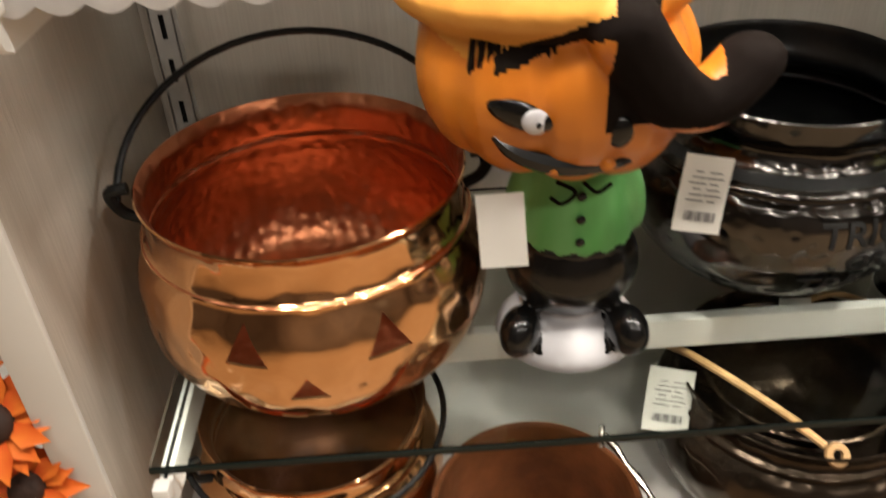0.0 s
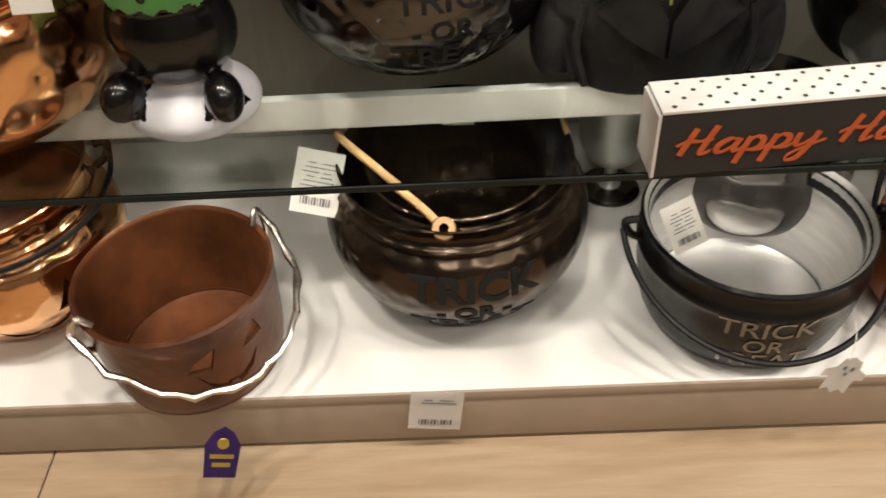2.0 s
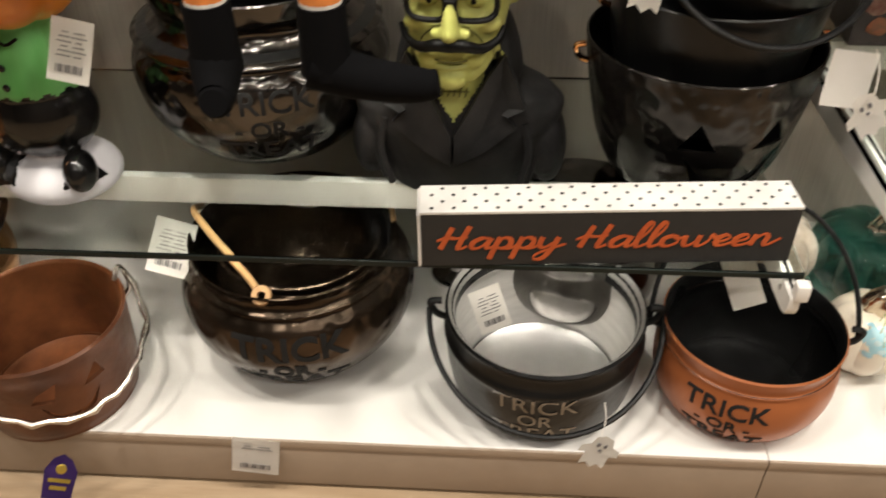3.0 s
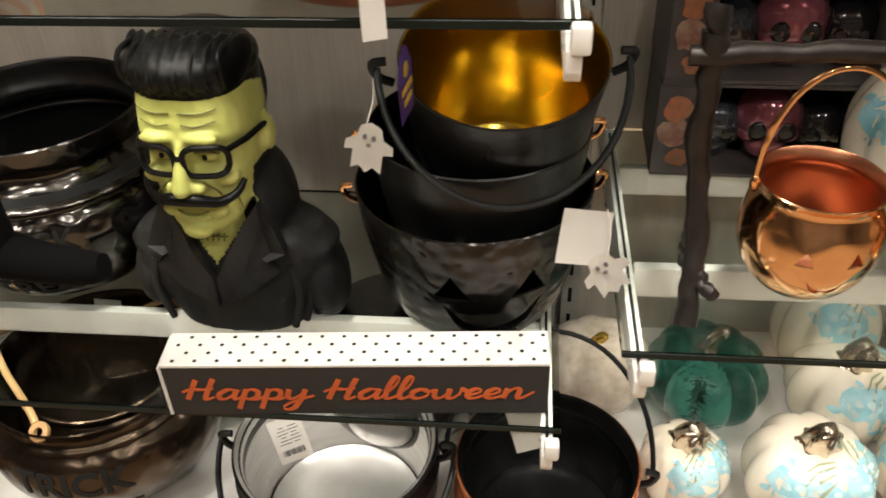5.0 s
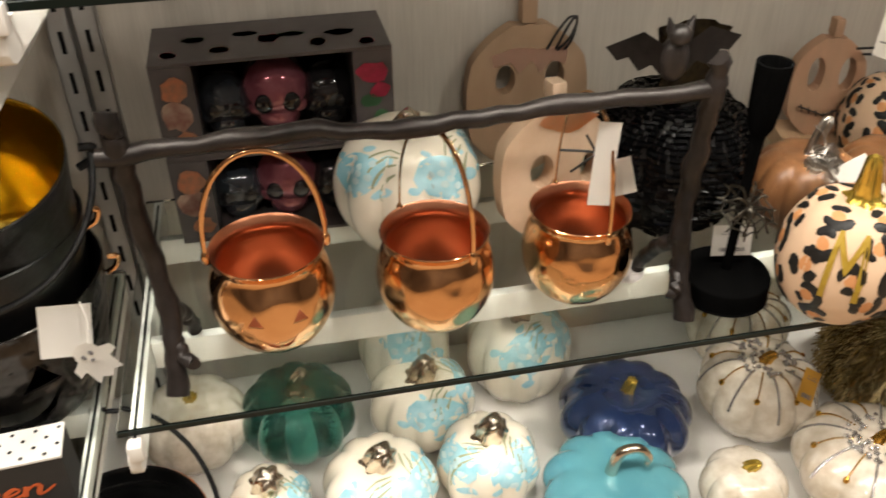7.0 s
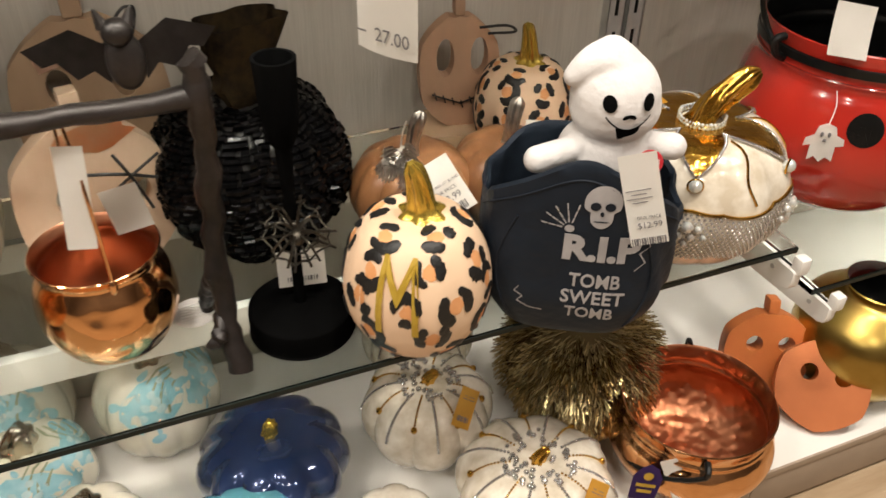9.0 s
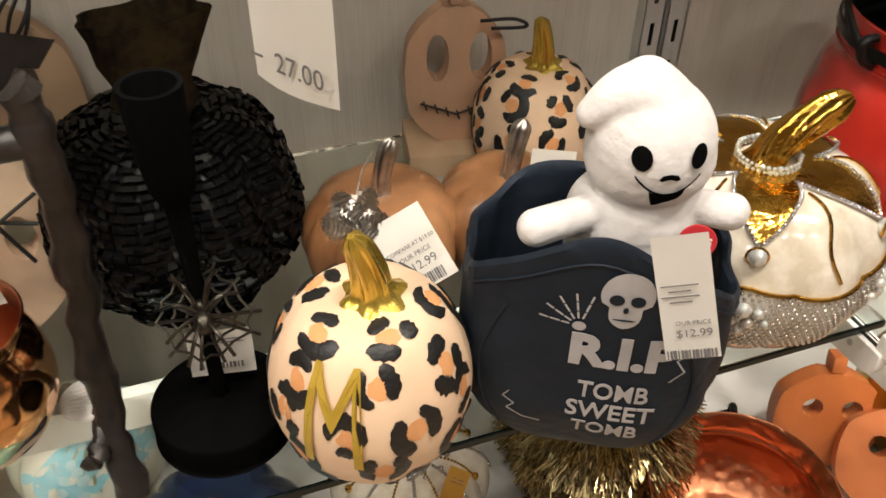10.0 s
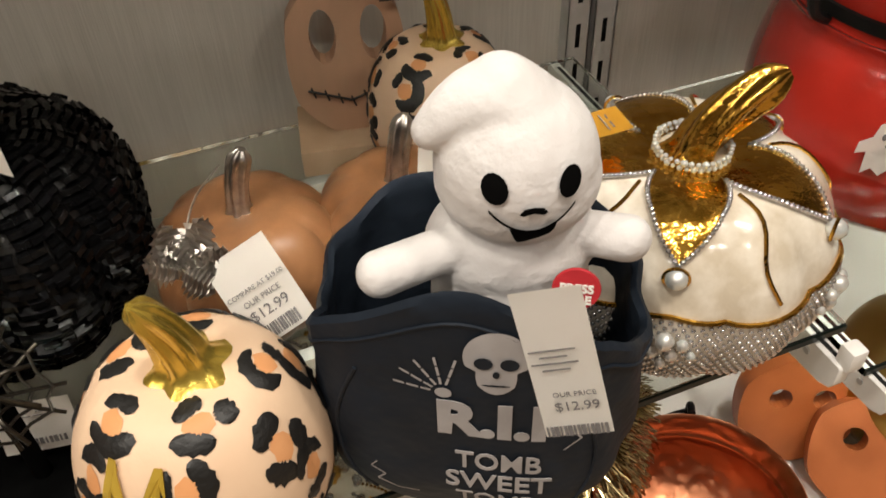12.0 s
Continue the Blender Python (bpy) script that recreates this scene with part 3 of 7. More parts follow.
STROKES = {
    "H": (1.6, [(0.45, 2.0), (0.30, 1.0), (0.15, 0.0)], [(1.30, 2.1), (1.12, 1.0), (1.02, 0.12), (1.20, 0.02), (1.45, 0.25)], [(-0.15, 0.75), (0.25, 1.05), (0.8, 1.0), (1.35, 1.12)]),
    "a": (1.15, [(0.88, 0.85), (0.55, 1.02), (0.12, 0.62), (0.12, 0.12), (0.45, 0.04), (0.85, 0.6)], [(0.95, 1.0), (0.84, 0.35), (0.95, 0.02), (1.25, 0.28)]),
    "p": (1.12, [(0.24, 1.05), (0.14, 0.2), (0.02, -1.0)], [(0.12, 0.3), (0.42, 0.98), (0.82, 0.8), (0.80, 0.2), (0.45, 0.0), (0.15, 0.2)], [(0.6, 0.03), (0.9, 0.0), (1.2, 0.32)]),
    "y": (1.25, [(0.12, 1.0), (0.10, 0.3), (0.35, 0.02), (0.78, 0.5)], [(0.92, 1.0), (0.78, 0.0), (0.50, -0.95), (0.10, -1.1), (0.05, -0.7), (0.6, -0.15), (1.4, 0.35)]),
    "l": (0.68, [(0.0, 0.2), (0.50, 1.3), (0.62, 2.1), (0.42, 2.2), (0.22, 1.4), (0.16, 0.3), (0.36, 0.0), (0.72, 0.28)]),
    "o": (1.1, [(0.5, 1.0), (0.12, 0.7), (0.12, 0.2), (0.45, 0.0), (0.85, 0.35), (0.80, 0.85), (0.52, 1.0)], [(0.6, 0.92), (0.85, 0.72), (1.2, 0.88)]),
    "w": (1.55, [(0.05, 0.95), (0.10, 0.25), (0.35, 0.02), (0.65, 0.4), (0.78, 0.98)], [(0.78, 0.98), (0.76, 0.15), (1.0, 0.02), (1.30, 0.5), (1.32, 1.0), (1.6, 0.72)]),
    "e": (0.92, [(0.0, 0.3), (0.5, 0.45), (0.75, 0.75), (0.52, 1.0), (0.16, 0.65), (0.2, 0.15), (0.5, 0.0), (0.98, 0.3)]),
    "n": (1.3, [(0.16, 1.0), (0.10, 0.0)], [(0.12, 0.4), (0.5, 1.0), (0.78, 0.8), (0.76, 0.15), (0.98, 0.02), (1.5, 0.65)]),
}


def brush_script(text, unit, tall):
    """Joined-up brush lettering: thick going down, thin going up, in the xz plane."""
    bm, x0 = bmesh.new(), 0.0
    for ch in text:
        if ch == " ":
            x0 += 0.75
            continue
        adv, *lines = STROKES[ch]
        for line in lines:
            pts = [Vector(((p.x + x0 + 0.16 * p.y) * unit, 0, p.y * tall)) for p in curve_points([(x, z, 0) for x, z in line], 7)]
            rows = []
            for i, p in enumerate(pts):
                d = (pts[min(i + 1, len(pts) - 1)] - pts[max(i - 1, 0)]).normalized()
                w = 0.0009 + 0.0017 * max(0.0, -d.z) ** 0.7 + 0.0004 * abs(d.x)
                side = Vector((-d.z, 0, d.x)) * w
                lift = Vector((0, -0.0005 - 0.00002 * (len(rows) % 3), 0))
                rows.append([bm.verts.new(q) for q in (p - side, p + side, p + side + lift, p - side + lift)])
            for a, b in zip(rows, rows[1:]):
                for k in range(4):
                    bm.faces.new((a[k], a[(k + 1) % 4], b[(k + 1) % 4], b[k]))
            bm.faces.new(rows[0]), bm.faces.new(rows[-1][::-1])
        x0 += adv
    for v in bm.verts:
        v.co.x -= x0 * unit / 2
    return bm


tagged(part("script", brush_script("Happy Halloween", 0.0198, 0.0132), ORANGEINK, b, "orange brush script", smooth=False, m=pose(-0.002, -0.0230, 0.022)), kind="stuff")

# ---- pumpkins ----
def pumpkin_mesh(R, H, lobes=10, groove=0.10, dimple=0.16, egg=0.0, nu=80, nv=28, sharp=0.7):
    """A ribbed pumpkin on its base; returns the bmesh and its surface function."""
    def surf(a, phi, off=0.0):
        phi = min(math.pi, max(0.0, phi))
        g = 1 - groove * (1 - abs(math.sin(lobes * a / 2)) ** sharp) * max(0.0, math.sin(phi)) ** 0.5
        s = max(0.0, math.sin(phi))
        rr = (R + off) * (s ** 0.85) * g * (1 + egg * math.cos(phi))
        c = math.cos(phi)
        z = H / 2 + (H / 2 + off) * (c - dimple * abs(c) ** 9 * (1 if c > 0 else 0.8) * 1.3)
        return Vector((rr * math.cos(a), rr * math.sin(a), z))
    bm = bmesh.new()
    rings = []
    for k in range(nv + 1):
        phi = math.pi * k / nv
        rings.append([bm.verts.new(surf(0, phi))] if k in (0, nv) else [bm.verts.new(surf(2 * math.pi * i / nu, phi)) for i in range(nu)])
    for a, b in zip(rings, rings[1:]):
        for i in range(nu):
            j = (i + 1) % nu
            if len(a) == 1:
                bm.faces.new((a[0], b[i], b[j]))
            elif len(b) == 1:
                bm.faces.new((a[i], b[0], a[j]))
            else:
                bm.faces.new((a[i], b[i], b[j], a[j]))
    return bm, surf


def blob(bm, surf, R, turn, phi, pts, off=0.0007, rot=0.0):
    """A painted patch: an outline in metres laid on a pumpkin's skin."""
    a0, c, s = radians(turn - 90), math.cos(rot), math.sin(rot)
    mx, my = sum(p[0] for p in pts) / len(pts), sum(p[1] for p in pts) / len(pts)

    def put(x, y):
        x, y = x * c - y * s, x * s + y * c
        return surf(a0 + x / (R * max(0.3, math.sin(phi))), phi - y / (R * 1.05), off)
    rings = [[bm.verts.new(put(mx + (p[0] - mx) * q, my + (p[1] - my) * q)) for p in pts] for q in (0.25, 0.5, 0.75, 1.0)]
    bm.faces.new(rings[0])
    for r0, r1 in zip(rings, rings[1:]):
        for i in range(len(pts)):
            j = (i + 1) % len(pts)
            bm.faces.new((r0[i], r1[i], r1[j], r0[j]))


def oval(rx, ry, rng=None, n=12, x=0.0, y=0.0, rough=0.18):
    return [(x + rx * math.cos(2 * math.pi * i / n) * (1 + (rng.uniform(-rough, rough) if rng else 0)), y + ry * math.sin(2 * math.pi * i / n) * (1 + (rng.uniform(-rough, rough) if rng else 0))) for i in range(n)]


def strip(bm, surf, R, turn, phi, r, width, a0, a1, off=0.0009, n=8):
    """A thick painted stroke bent round a centre, with rounded ends."""
    base = radians(turn - 90)

    def put(x, y):
        return surf(base + x / (R * max(0.3, math.sin(phi))), phi - y / (R * 1.05), off)
    rows = []
    for i in range(n + 1):
        q = i / n
        a = a0 + (a1 - a0) * q
        w = width * (0.35 + 0.65 * math.sin(math.pi * min(max(q, 0.06), 0.94)) ** 0.5)
        rows.append((bm.verts.new(put((r + w / 2) * math.cos(a), (r + w / 2) * math.sin(a))), bm.verts.new(put((r - w / 2) * math.cos(a), (r - w / 2) * math.sin(a)))))
    for p, q in zip(rows, rows[1:]):
        bm.faces.new((p[0], q[0], q[1], p[1]))


def stem(H, bend, r0, r1, twist=0.0, ribs=6, flare=1.7, n=20, seg=42):
    """A bent, ribbed stalk with a flared foot."""
    bm = bmesh.new()
    rings = []
    for k in range(n + 1):
        q = k / n
        x, y, z = bend[0] * q ** 1.8, bend[1] * q ** 1.8, H * (q - 0.12 * q * q)
        r = (r0 + (r1 - r0) * q) * (1 + (flare - 1) * max(0, 1 - q / 0.18) ** 2)
        r *= math.sqrt(max(0.12, 1 - (max(0.0, q - 0.82) / 0.18) ** 2))
        tilt = Vector((bend[0] * 1.8 * q ** 0.8, bend[1] * 1.8 * q ** 0.8, H * (1 - 0.24 * q))).normalized().to_track_quat("Z", "Y").to_matrix()
        ring = []
        for i in range(seg):
            a = 2 * math.pi * i / seg
            rr = r * (1 + 0.16 * math.cos(ribs * a + twist * q))
            ring.append(bm.verts.new(Vector((x, y, z)) + tilt @ Vector((rr * math.cos(a), rr * math.sin(a), 0))))
        rings.append(ring)
    for a, b in zip(rings, rings[1:]):
        for i in range(seg):
            bm.faces.new((a[i], a[(i + 1) % seg], b[(i + 1) % seg], b[i]))
    bm.faces.new(rings[-1]), bm.faces.new(rings[0][::-1])
    return bm


PEACH = mat("peach_cream_paint", (0.78, 0.56, 0.38), 0.55, second=(0.74, 0.51, 0.34), scale=20, bump=0.0005, bump_scale=90)
BLACKPAINT = mat("black_paint_spots", (0.012, 0.011, 0.010), 0.5, scale=60, bump=0.0008, bump_scale=220)
ORANGEPAINT = mat("orange_paint_spots", (0.74, 0.36, 0.16), 0.55, second=(0.66, 0.29, 0.11), scale=60)
GOLDPAINT = mat("gold_paint", (0.62, 0.45, 0.09), 0.26, 0.75, second=(0.50, 0.34, 0.05), scale=40, bump=0.0006, bump_scale=80)
GOLDLETTER = mat("gold_letter_paint", (0.50, 0.34, 0.05), 0.5, 0.2, second=(0.42, 0.27, 0.03), scale=60)
CREAM = mat("cream_ceramic", (0.82, 0.77, 0.67), 0.22, second=(0.72, 0.65, 0.52), scale=14, coat=0.4, bump=0.0006, bump_scale=40)
TURTLE = mat("turquoise_glaze", (0.22, 0.50, 0.60), 0.25, second=(0.42, 0.66, 0.72), scale=60, coat=0.3)
TURTLEDOT = mat("pale_glaze_dots", (0.55, 0.72, 0.74), 0.3, scale=60)
SEAWEED = mat("olive_glaze", (0.34, 0.36, 0.22), 0.35, scale=60)
CHROME = mat("champagne_chrome", (0.74, 0.67, 0.57), 0.20, 1.0, second=(0.5, 0.42, 0.33), scale=60, bump=0.001, bump_scale=80)
TEALGLASS = mat("teal_crackle_glass", (0.08, 0.36, 0.29), 0.08, second=(0.02, 0.15, 0.12), scale=40, coat=0.8, bump=0.0012, bump_scale=110, trans=0.88)
BLUEPEARL = mat("navy_pearl_glaze", (0.025, 0.045, 0.13), 0.14, 0.35, second=(0.015, 0.03, 0.085), scale=10, coat=1.0)
TEALPEARL = mat("turquoise_pearl_glaze", (0.16, 0.44, 0.48), 0.16, 0.25, second=(0.08, 0.28, 0.36), scale=10, coat=1.0)
WHITEPEARL = mat("white_pearl_shell", (0.80, 0.74, 0.64), 0.22, second=(0.54, 0.46, 0.35), scale=60, coat=0.6, bump=0.0008, bump_scale=70)
BROWNWOOD = mat("stained_wood_pumpkin", (0.27, 0.125, 0.052), 0.36, second=(0.115, 0.048, 0.018), scale=26, stretch=(1, 1, 0.25), bump=0.0005, bump_scale=60)
DIAMOND = mat("crystal_beads", (0.80, 0.80, 0.82), 0.08, 0.9, second=(0.62, 0.60, 0.58), scale=400)
GOLDFOIL = mat("gold_foil", (0.78, 0.47, 0.09), 0.15, 1.0, second=(0.50, 0.27, 0.04), scale=40, bump=0.0016, bump_scale=100)


def pumpkin(at, R, H, skin, label, stem_mat=None, stem_h=0.03, bend=(0.01, -0.008), lobes=10, groove=0.10, egg=0.0, turn=0.0, dimple=0.16, r0=0.009, r1=0.005, twist=0.0, category="pumpkin", group="", sharp=0.7):
    t = thing("pumpkin", at, label, category, group, turn=turn)
    bm, surf = pumpkin_mesh(R, H, lobes, groove, dimple, egg, sharp=sharp)
    part("body", bm, skin, t)
    if stem_mat:
        z = surf(0, 0.02).z - 0.004
        part("stem", stem(stem_h, bend, r0, r1, twist), stem_mat, t, m=pose(0, 0, z))
    return t, surf


def turtle_paint(t, surf, R, turns, phi=1.25, seed=1, size=1.0):
    rng = random.Random(seed)
    for turn in turns:
        bm, dots = bmesh.new(), bmesh.new()
        s = size * R * 0.46
        rot = rng.uniform(-0.9, 0.9)
        blob(bm, surf, R, turn, phi, oval(s, s * 0.72, rng, 14, rough=0.06), rot=rot)
        for fx, fy, rx, ry in ((1.15, 0.1, 0.28, 0.22), (0.55, 0.85, 0.34, 0.15), (0.6, -0.85, 0.34, 0.15), (-0.75, 0.65, 0.2, 0.13), (-0.75, -0.65, 0.2, 0.13)):
            blob(bm, surf, R, turn, phi, oval(rx * s, ry * s, rng, 10, fx * s, fy * s, 0.1), off=0.0006, rot=rot)
        for k in range(9):
            a, q = k * 2.4, 0.18 + 0.09 * k
            blob(dots, surf, R, turn, phi, oval(0.13 * s, 0.12 * s, rng, 8, math.cos(a) * q * s * 0.85, math.sin(a) * q * s * 0.6), off=0.0011, rot=rot)
        part("turtle", bm, TURTLE, t, "painted turquoise turtle")
        part("turtle_shell_dots", dots, TURTLEDOT, t)
        weed = bmesh.new()
        for k in range(4):
            strip(weed, surf, R, turn + 32 + 6 * k, phi + 0.1 * (k - 1), 0.035 * size, 0.004, 1.2 + 0.3 * k, 2.6 + 0.3 * k, 0.0007)
        part("seaweed", weed, SEAWEED, t)


# glass shelf of the second bay
t, sf = pumpkin((1.568, -0.180, G2), 0.086, 0.166, CREAM, "cream ceramic pumpkin painted with turquoise turtles on the glass shelf", CHROME, 0.03, lobes=9, groove=0.14, r0=0.018, r1=0.012, sharp=0.6)
turtle_paint(t, sf, 0.086, (24, 95, -58), 1.05, 3, 0.95)


def rosette(dark, warm, sf, R, tu, ph, s, rng):
    """Two to four thick black strokes round a small orange heart."""
    blob(warm, sf, R, tu, ph, oval(s * 0.52, s * 0.58, rng, x=s * rng.uniform(-0.12, 0.12), y=s * rng.uniform(-0.12, 0.12)), 0.0003)
    a = rng.uniform(0, 6.28)
    kind = rng.choice((0, 1, 1, 2))
    spans = ((3.6, 1.1), (2.4, 2.0), (1.7, 1.5, 1.2))[kind]
    gap = (6.283 - sum(spans)) / len(spans)
    for span in spans:
        n, r, w = 12, s * rng.uniform(0.78, 0.90), s * rng.uniform(0.70, 0.86)
        out, inn = [], []
        for i in range(n + 1):
            q = i / n
            ww = w * (0.30 + 0.70 * math.sin(math.pi * q) ** 0.4) * rng.uniform(0.78, 1.15)
            b = a + span * q
            out.append(((r + ww * 0.55) * math.cos(b), (r + ww * 0.55) * math.sin(b) * 1.12))
            inn.append(((r - ww * 0.45) * math.cos(b), (r - ww * 0.45) * math.sin(b) * 1.12))
        base = radians(tu - 90)

        def put(p, off):
            return sf(base + p[0] / (R * max(0.35, math.sin(ph))), ph - p[1] / (R * 1.05), off)
        rows = []
        for o, v in zip(out, inn):
            mid = ((o[0] + v[0]) / 2, (o[1] + v[1]) / 2)
            rows.append([dark.verts.new(put(o, 0.0004)), dark.verts.new(put(mid, 0.0016)), dark.verts.new(put(v, 0.0006))])
        for p, q in zip(rows, rows[1:]):
            for j in range(2):
                dark.faces.new((p[j], q[j], q[j + 1], p[j + 1]))
        a += span + gap


def leopard(at, R, H, turn0, seed, label, letter=""):
    t, sf = pumpkin(at, R, H, PEACH, label, None, lobes=9, groove=0.030, egg=-0.05, dimple=0.12)
    z = sf(0, 0.02).z - 0.003
    part("stem", stem(0.068 * R / 0.066, (-0.013 * R / 0.066, -0.010), 0.0125 * R / 0.066, 0.0066 * R / 0.066, 1.2, 6, 2.2), GOLDPAINT, t, "ribbed gold stem with a flared foot", m=pose(0.004, 0, z))
    rng = random.Random(seed)
    dark, warm = bmesh.new(), bmesh.new()
    for row, phi in enumerate((0.56, 1.00, 1.44, 1.88, 2.34)):
        n = max(5, int(8.6 * math.sin(phi) + 0.5))
        for k in range(n):
            tu = turn0 + 360 * (k + 0.5 * (row % 2)) / n + rng.uniform(-6, 6)
            rosette(dark, warm, sf, R, tu, phi + rng.uniform(-0.06, 0.06), R * rng.uniform(0.18, 0.215), rng)
    tagged(part("orange_spot_paint", warm, ORANGEPAINT, t), kind="stuff")
    tagged(part("black_spot_paint", dark, BLACKPAINT, t), kind="stuff")
    return t, sf


t, sf = leopard((1.989, -0.405, G2), 0.0665, 0.150, 10, 4, "peach leopard-spotted pumpkin with a gold letter and gold stem", "M")
bm = words("M", 0.098, 0.0003, width=0.56, bold=0.0)
bmesh.ops.triangulate(bm, faces=bm.faces)
for _ in range(2):
    bmesh.ops.subdivide_edges(bm, edges=[e for e in bm.edges if e.calc_length() > 0.006], cuts=1)
for v in bm.verts:
    v.co = sf(radians(-36 - 90) + v.co.x / 0.0635, 1.34 - v.co.z / 0.068, 0.0022 - v.co.y)
part("letter", bm, GOLDLETTER, t, "gold painted letter", smooth=False)
leopard((2.228, -0.140, G2), 0.060, 0.135, 30, 9, "smaller peach leopard-spotted pumpkin with a gold stem")

# brown wooden pumpkins with silver stems and a leaf
SILVERSTEM = mat("antique_silver", (0.64, 0.60, 0.55), 0.36, 1.0, second=(0.32, 0.29, 0.26), scale=90, bump=0.0006, bump_scale=90)
for x, y, k, tl in ((2.044, -0.246, 0.97, 0), (2.152, -0.255, 0.94, 40)):
    t, sf = pumpkin((x, y, G2), 0.069 * k, 0.112 * k, BROWNWOOD, "brown stained wooden pumpkin with a silver stem", SILVERSTEM, 0.060, (0.010, -0.004), 10, 0.09, turn=tl, r0=0.0065, r1=0.0072, twist=2.4)
lf = thing("metal_leaf", (2.002, -0.325, G2 + 0.130), "silver metal leaf cluster charm tied to a pumpkin stem", "ornament")
LOBES = ((90, 0.028), (38, 0.025), (142, 0.025), (-14, 0.021), (194, 0.021))
for k, (deg, ln) in enumerate(LOBES):
    bm = bmesh.new()
    a = radians(deg)
    d, w = Vector((math.cos(a), 0, math.sin(a))), Vector((-math.sin(a), 0, math.cos(a)))
    rows = []
    for i in range(15):
        q = i / 14
        wd = 0.0105 * math.sin(math.pi * (0.12 + 0.86 * q)) ** 0.8 * (1.0 + 0.22 * (-1) ** i)
        sag = -0.0030 + 0.0085 * q * q
        rows.append([bm.verts.new(d * ln * (q + 0.10 * abs(u)) + w * u * wd + Vector((0, sag + 0.0022 * abs(u) + 0.0009 * (-1) ** (i + j), 0))) for j, u in enumerate((-1, -0.5, 0, 0.5, 1))])
    for p, q in zip(rows, rows[1:]):
        for j in range(4):
            bm.faces.new((p[j], p[j + 1], q[j + 1], q[j]))
    bmesh.ops.solidify(bm, geom=bm.faces[:], thickness=0.0008)
    part("leaf_lobe", bm, SILVERSTEM, lf, m=pose(0, -0.0006 * k, 0, -38, 30, -26), smooth=False)
part("wire", tube(curve_points([(0.0, 0, 0.0), (0.014, 0.03, 0.018), (0.036, 0.078, 0.006)], 5), 0.0008, 6), SILVERSTEM, lf)

# jewelled gold and cream pumpkin
GP, GR, GH = (2.305, -0.366, G2), 0.100, 0.162
OPAL = mat("opal_glass_jewel", (0.70, 0.76, 0.74), 0.06, 0.5, second=(0.62, 0.56, 0.50), scale=180, coat=1.0)
t, sf = pumpkin(GP, GR, GH, WHITEPEARL, "cream shell pumpkin with gold star, crystal edging, twisted stem", None, lobes=10, groove=0.05, category="pumpkin")
z = sf(0, 0.02).z - 0.006
part("stem", stem(0.066, (0.046, -0.014), 0.0135, 0.0115, 7.0, 5, 2.0), GOLDFOIL, t, "twisted gold stem", m=pose(0, 0, z))
edge = bmesh.new()
for k in range(5):
    a0, da = radians(-127 + 72 * k), math.pi / 5
    star, rows = bmesh.new(), []

    def spread(q):
        return da * (1.0 if q < 0.16 else (1 - q) / 0.84)
    for i in range(13):
        q = i / 12
        rows.append([star.verts.new(sf(a0 + spread(q) * u, 0.16 + 0.78 * q, 0.0018)) for u in (-1, -0.6, -0.2, 0.2, 0.6, 1)])
    for i in range(24):
        q = 0.16 + 0.84 * i / 23
        for u in (-1, 1):
            bmesh.ops.create_icosphere(edge, subdivisions=1, radius=0.0019, matrix=Matrix.Translation(sf(a0 + spread(q) * u, 0.16 + 0.78 * q, 0.0026)))
    for p, q in zip(rows, rows[1:]):
        for j in range(5):
            if (q[j].co - q[j + 1].co).length > 1e-7:
                star.faces.new((p[j], p[j + 1], q[j + 1], q[j]))
            else:
                star.faces.new((p[j], p[j + 1], q[j]))
    part("gold_point", star, GOLDFOIL, t)
    drop = part("jewel_drop", ball(0.0066, 0.0066, 0.0066, sf(a0, 1.02, 0.004), None, 14, 10), OPAL, t, "opal glass bead in a gold setting")
    part("setting", tube([sf(a0, 1.02, 0.003) + Vector((0.0070 * math.cos(2 * math.pi * i / 16) * -math.sin(a0), 0.0070 * math.cos(2 * math.pi * i / 16) * math.cos(a0), 0.0070 * math.sin(2 * math.pi * i / 16))) for i in range(17)], 0.0012, 6), GOLDFOIL, drop)
    part("gold_seam", tube([sf(a0 + da + 0.05 * math.sin(i * 0.7), 0.42 + 0.085 * i, 0.0008) for i in range(11)], 0.0013, 6), GOLDFOIL, t)
tagged(part("crystal_edging", edge, DIAMOND, t), kind="stuff")


def hem(a):
    """The scalloped line where the shell ends and the beads begin."""
    return 1.30 + 0.10 * abs(math.sin(5 * (a - radians(-127 + 36)) / 2 + math.pi / 2))


part("gold_rim", tube([sf(2 * math.pi * i / 100, hem(2 * math.pi * i / 100), 0.0012) for i in range(101)], 0.0017, 6), GOLDFOIL, t)
bm = bmesh.new()
for r in range(15):
    for i in range(120):
        a = 2 * math.pi * (i + 0.5 * (r % 2)) / 120
        ph = 1.36 + 0.048 * r
        if ph > hem(a) + 0.02:
            bmesh.ops.create_icosphere(bm, subdivisions=1, radius=0.0018, matrix=Matrix.Translation(sf(a, ph, 0.0008)))
tagged(part("crystal_band", bm, DIAMOND, t, "rows of crystal beads"), kind="stuff")
collar = bmesh.new()
rng = random.Random(14)
for r in range(3):
    for i in range(34):
        bmesh.ops.create_icosphere(collar, subdivisions=1, radius=rng.uniform(0.0015, 0.0027), matrix=Matrix.Translation((0.0225 * math.cos(2 * math.pi * (i + 0.5 * r) / 34), 0.0225 * math.sin(2 * math.pi * (i + 0.5 * r) / 34), z + 0.006 + 0.0038 * r)))
tagged(part("collar", collar, OPAL, t, "ring of opal crystals round the stem"), kind="stuff")
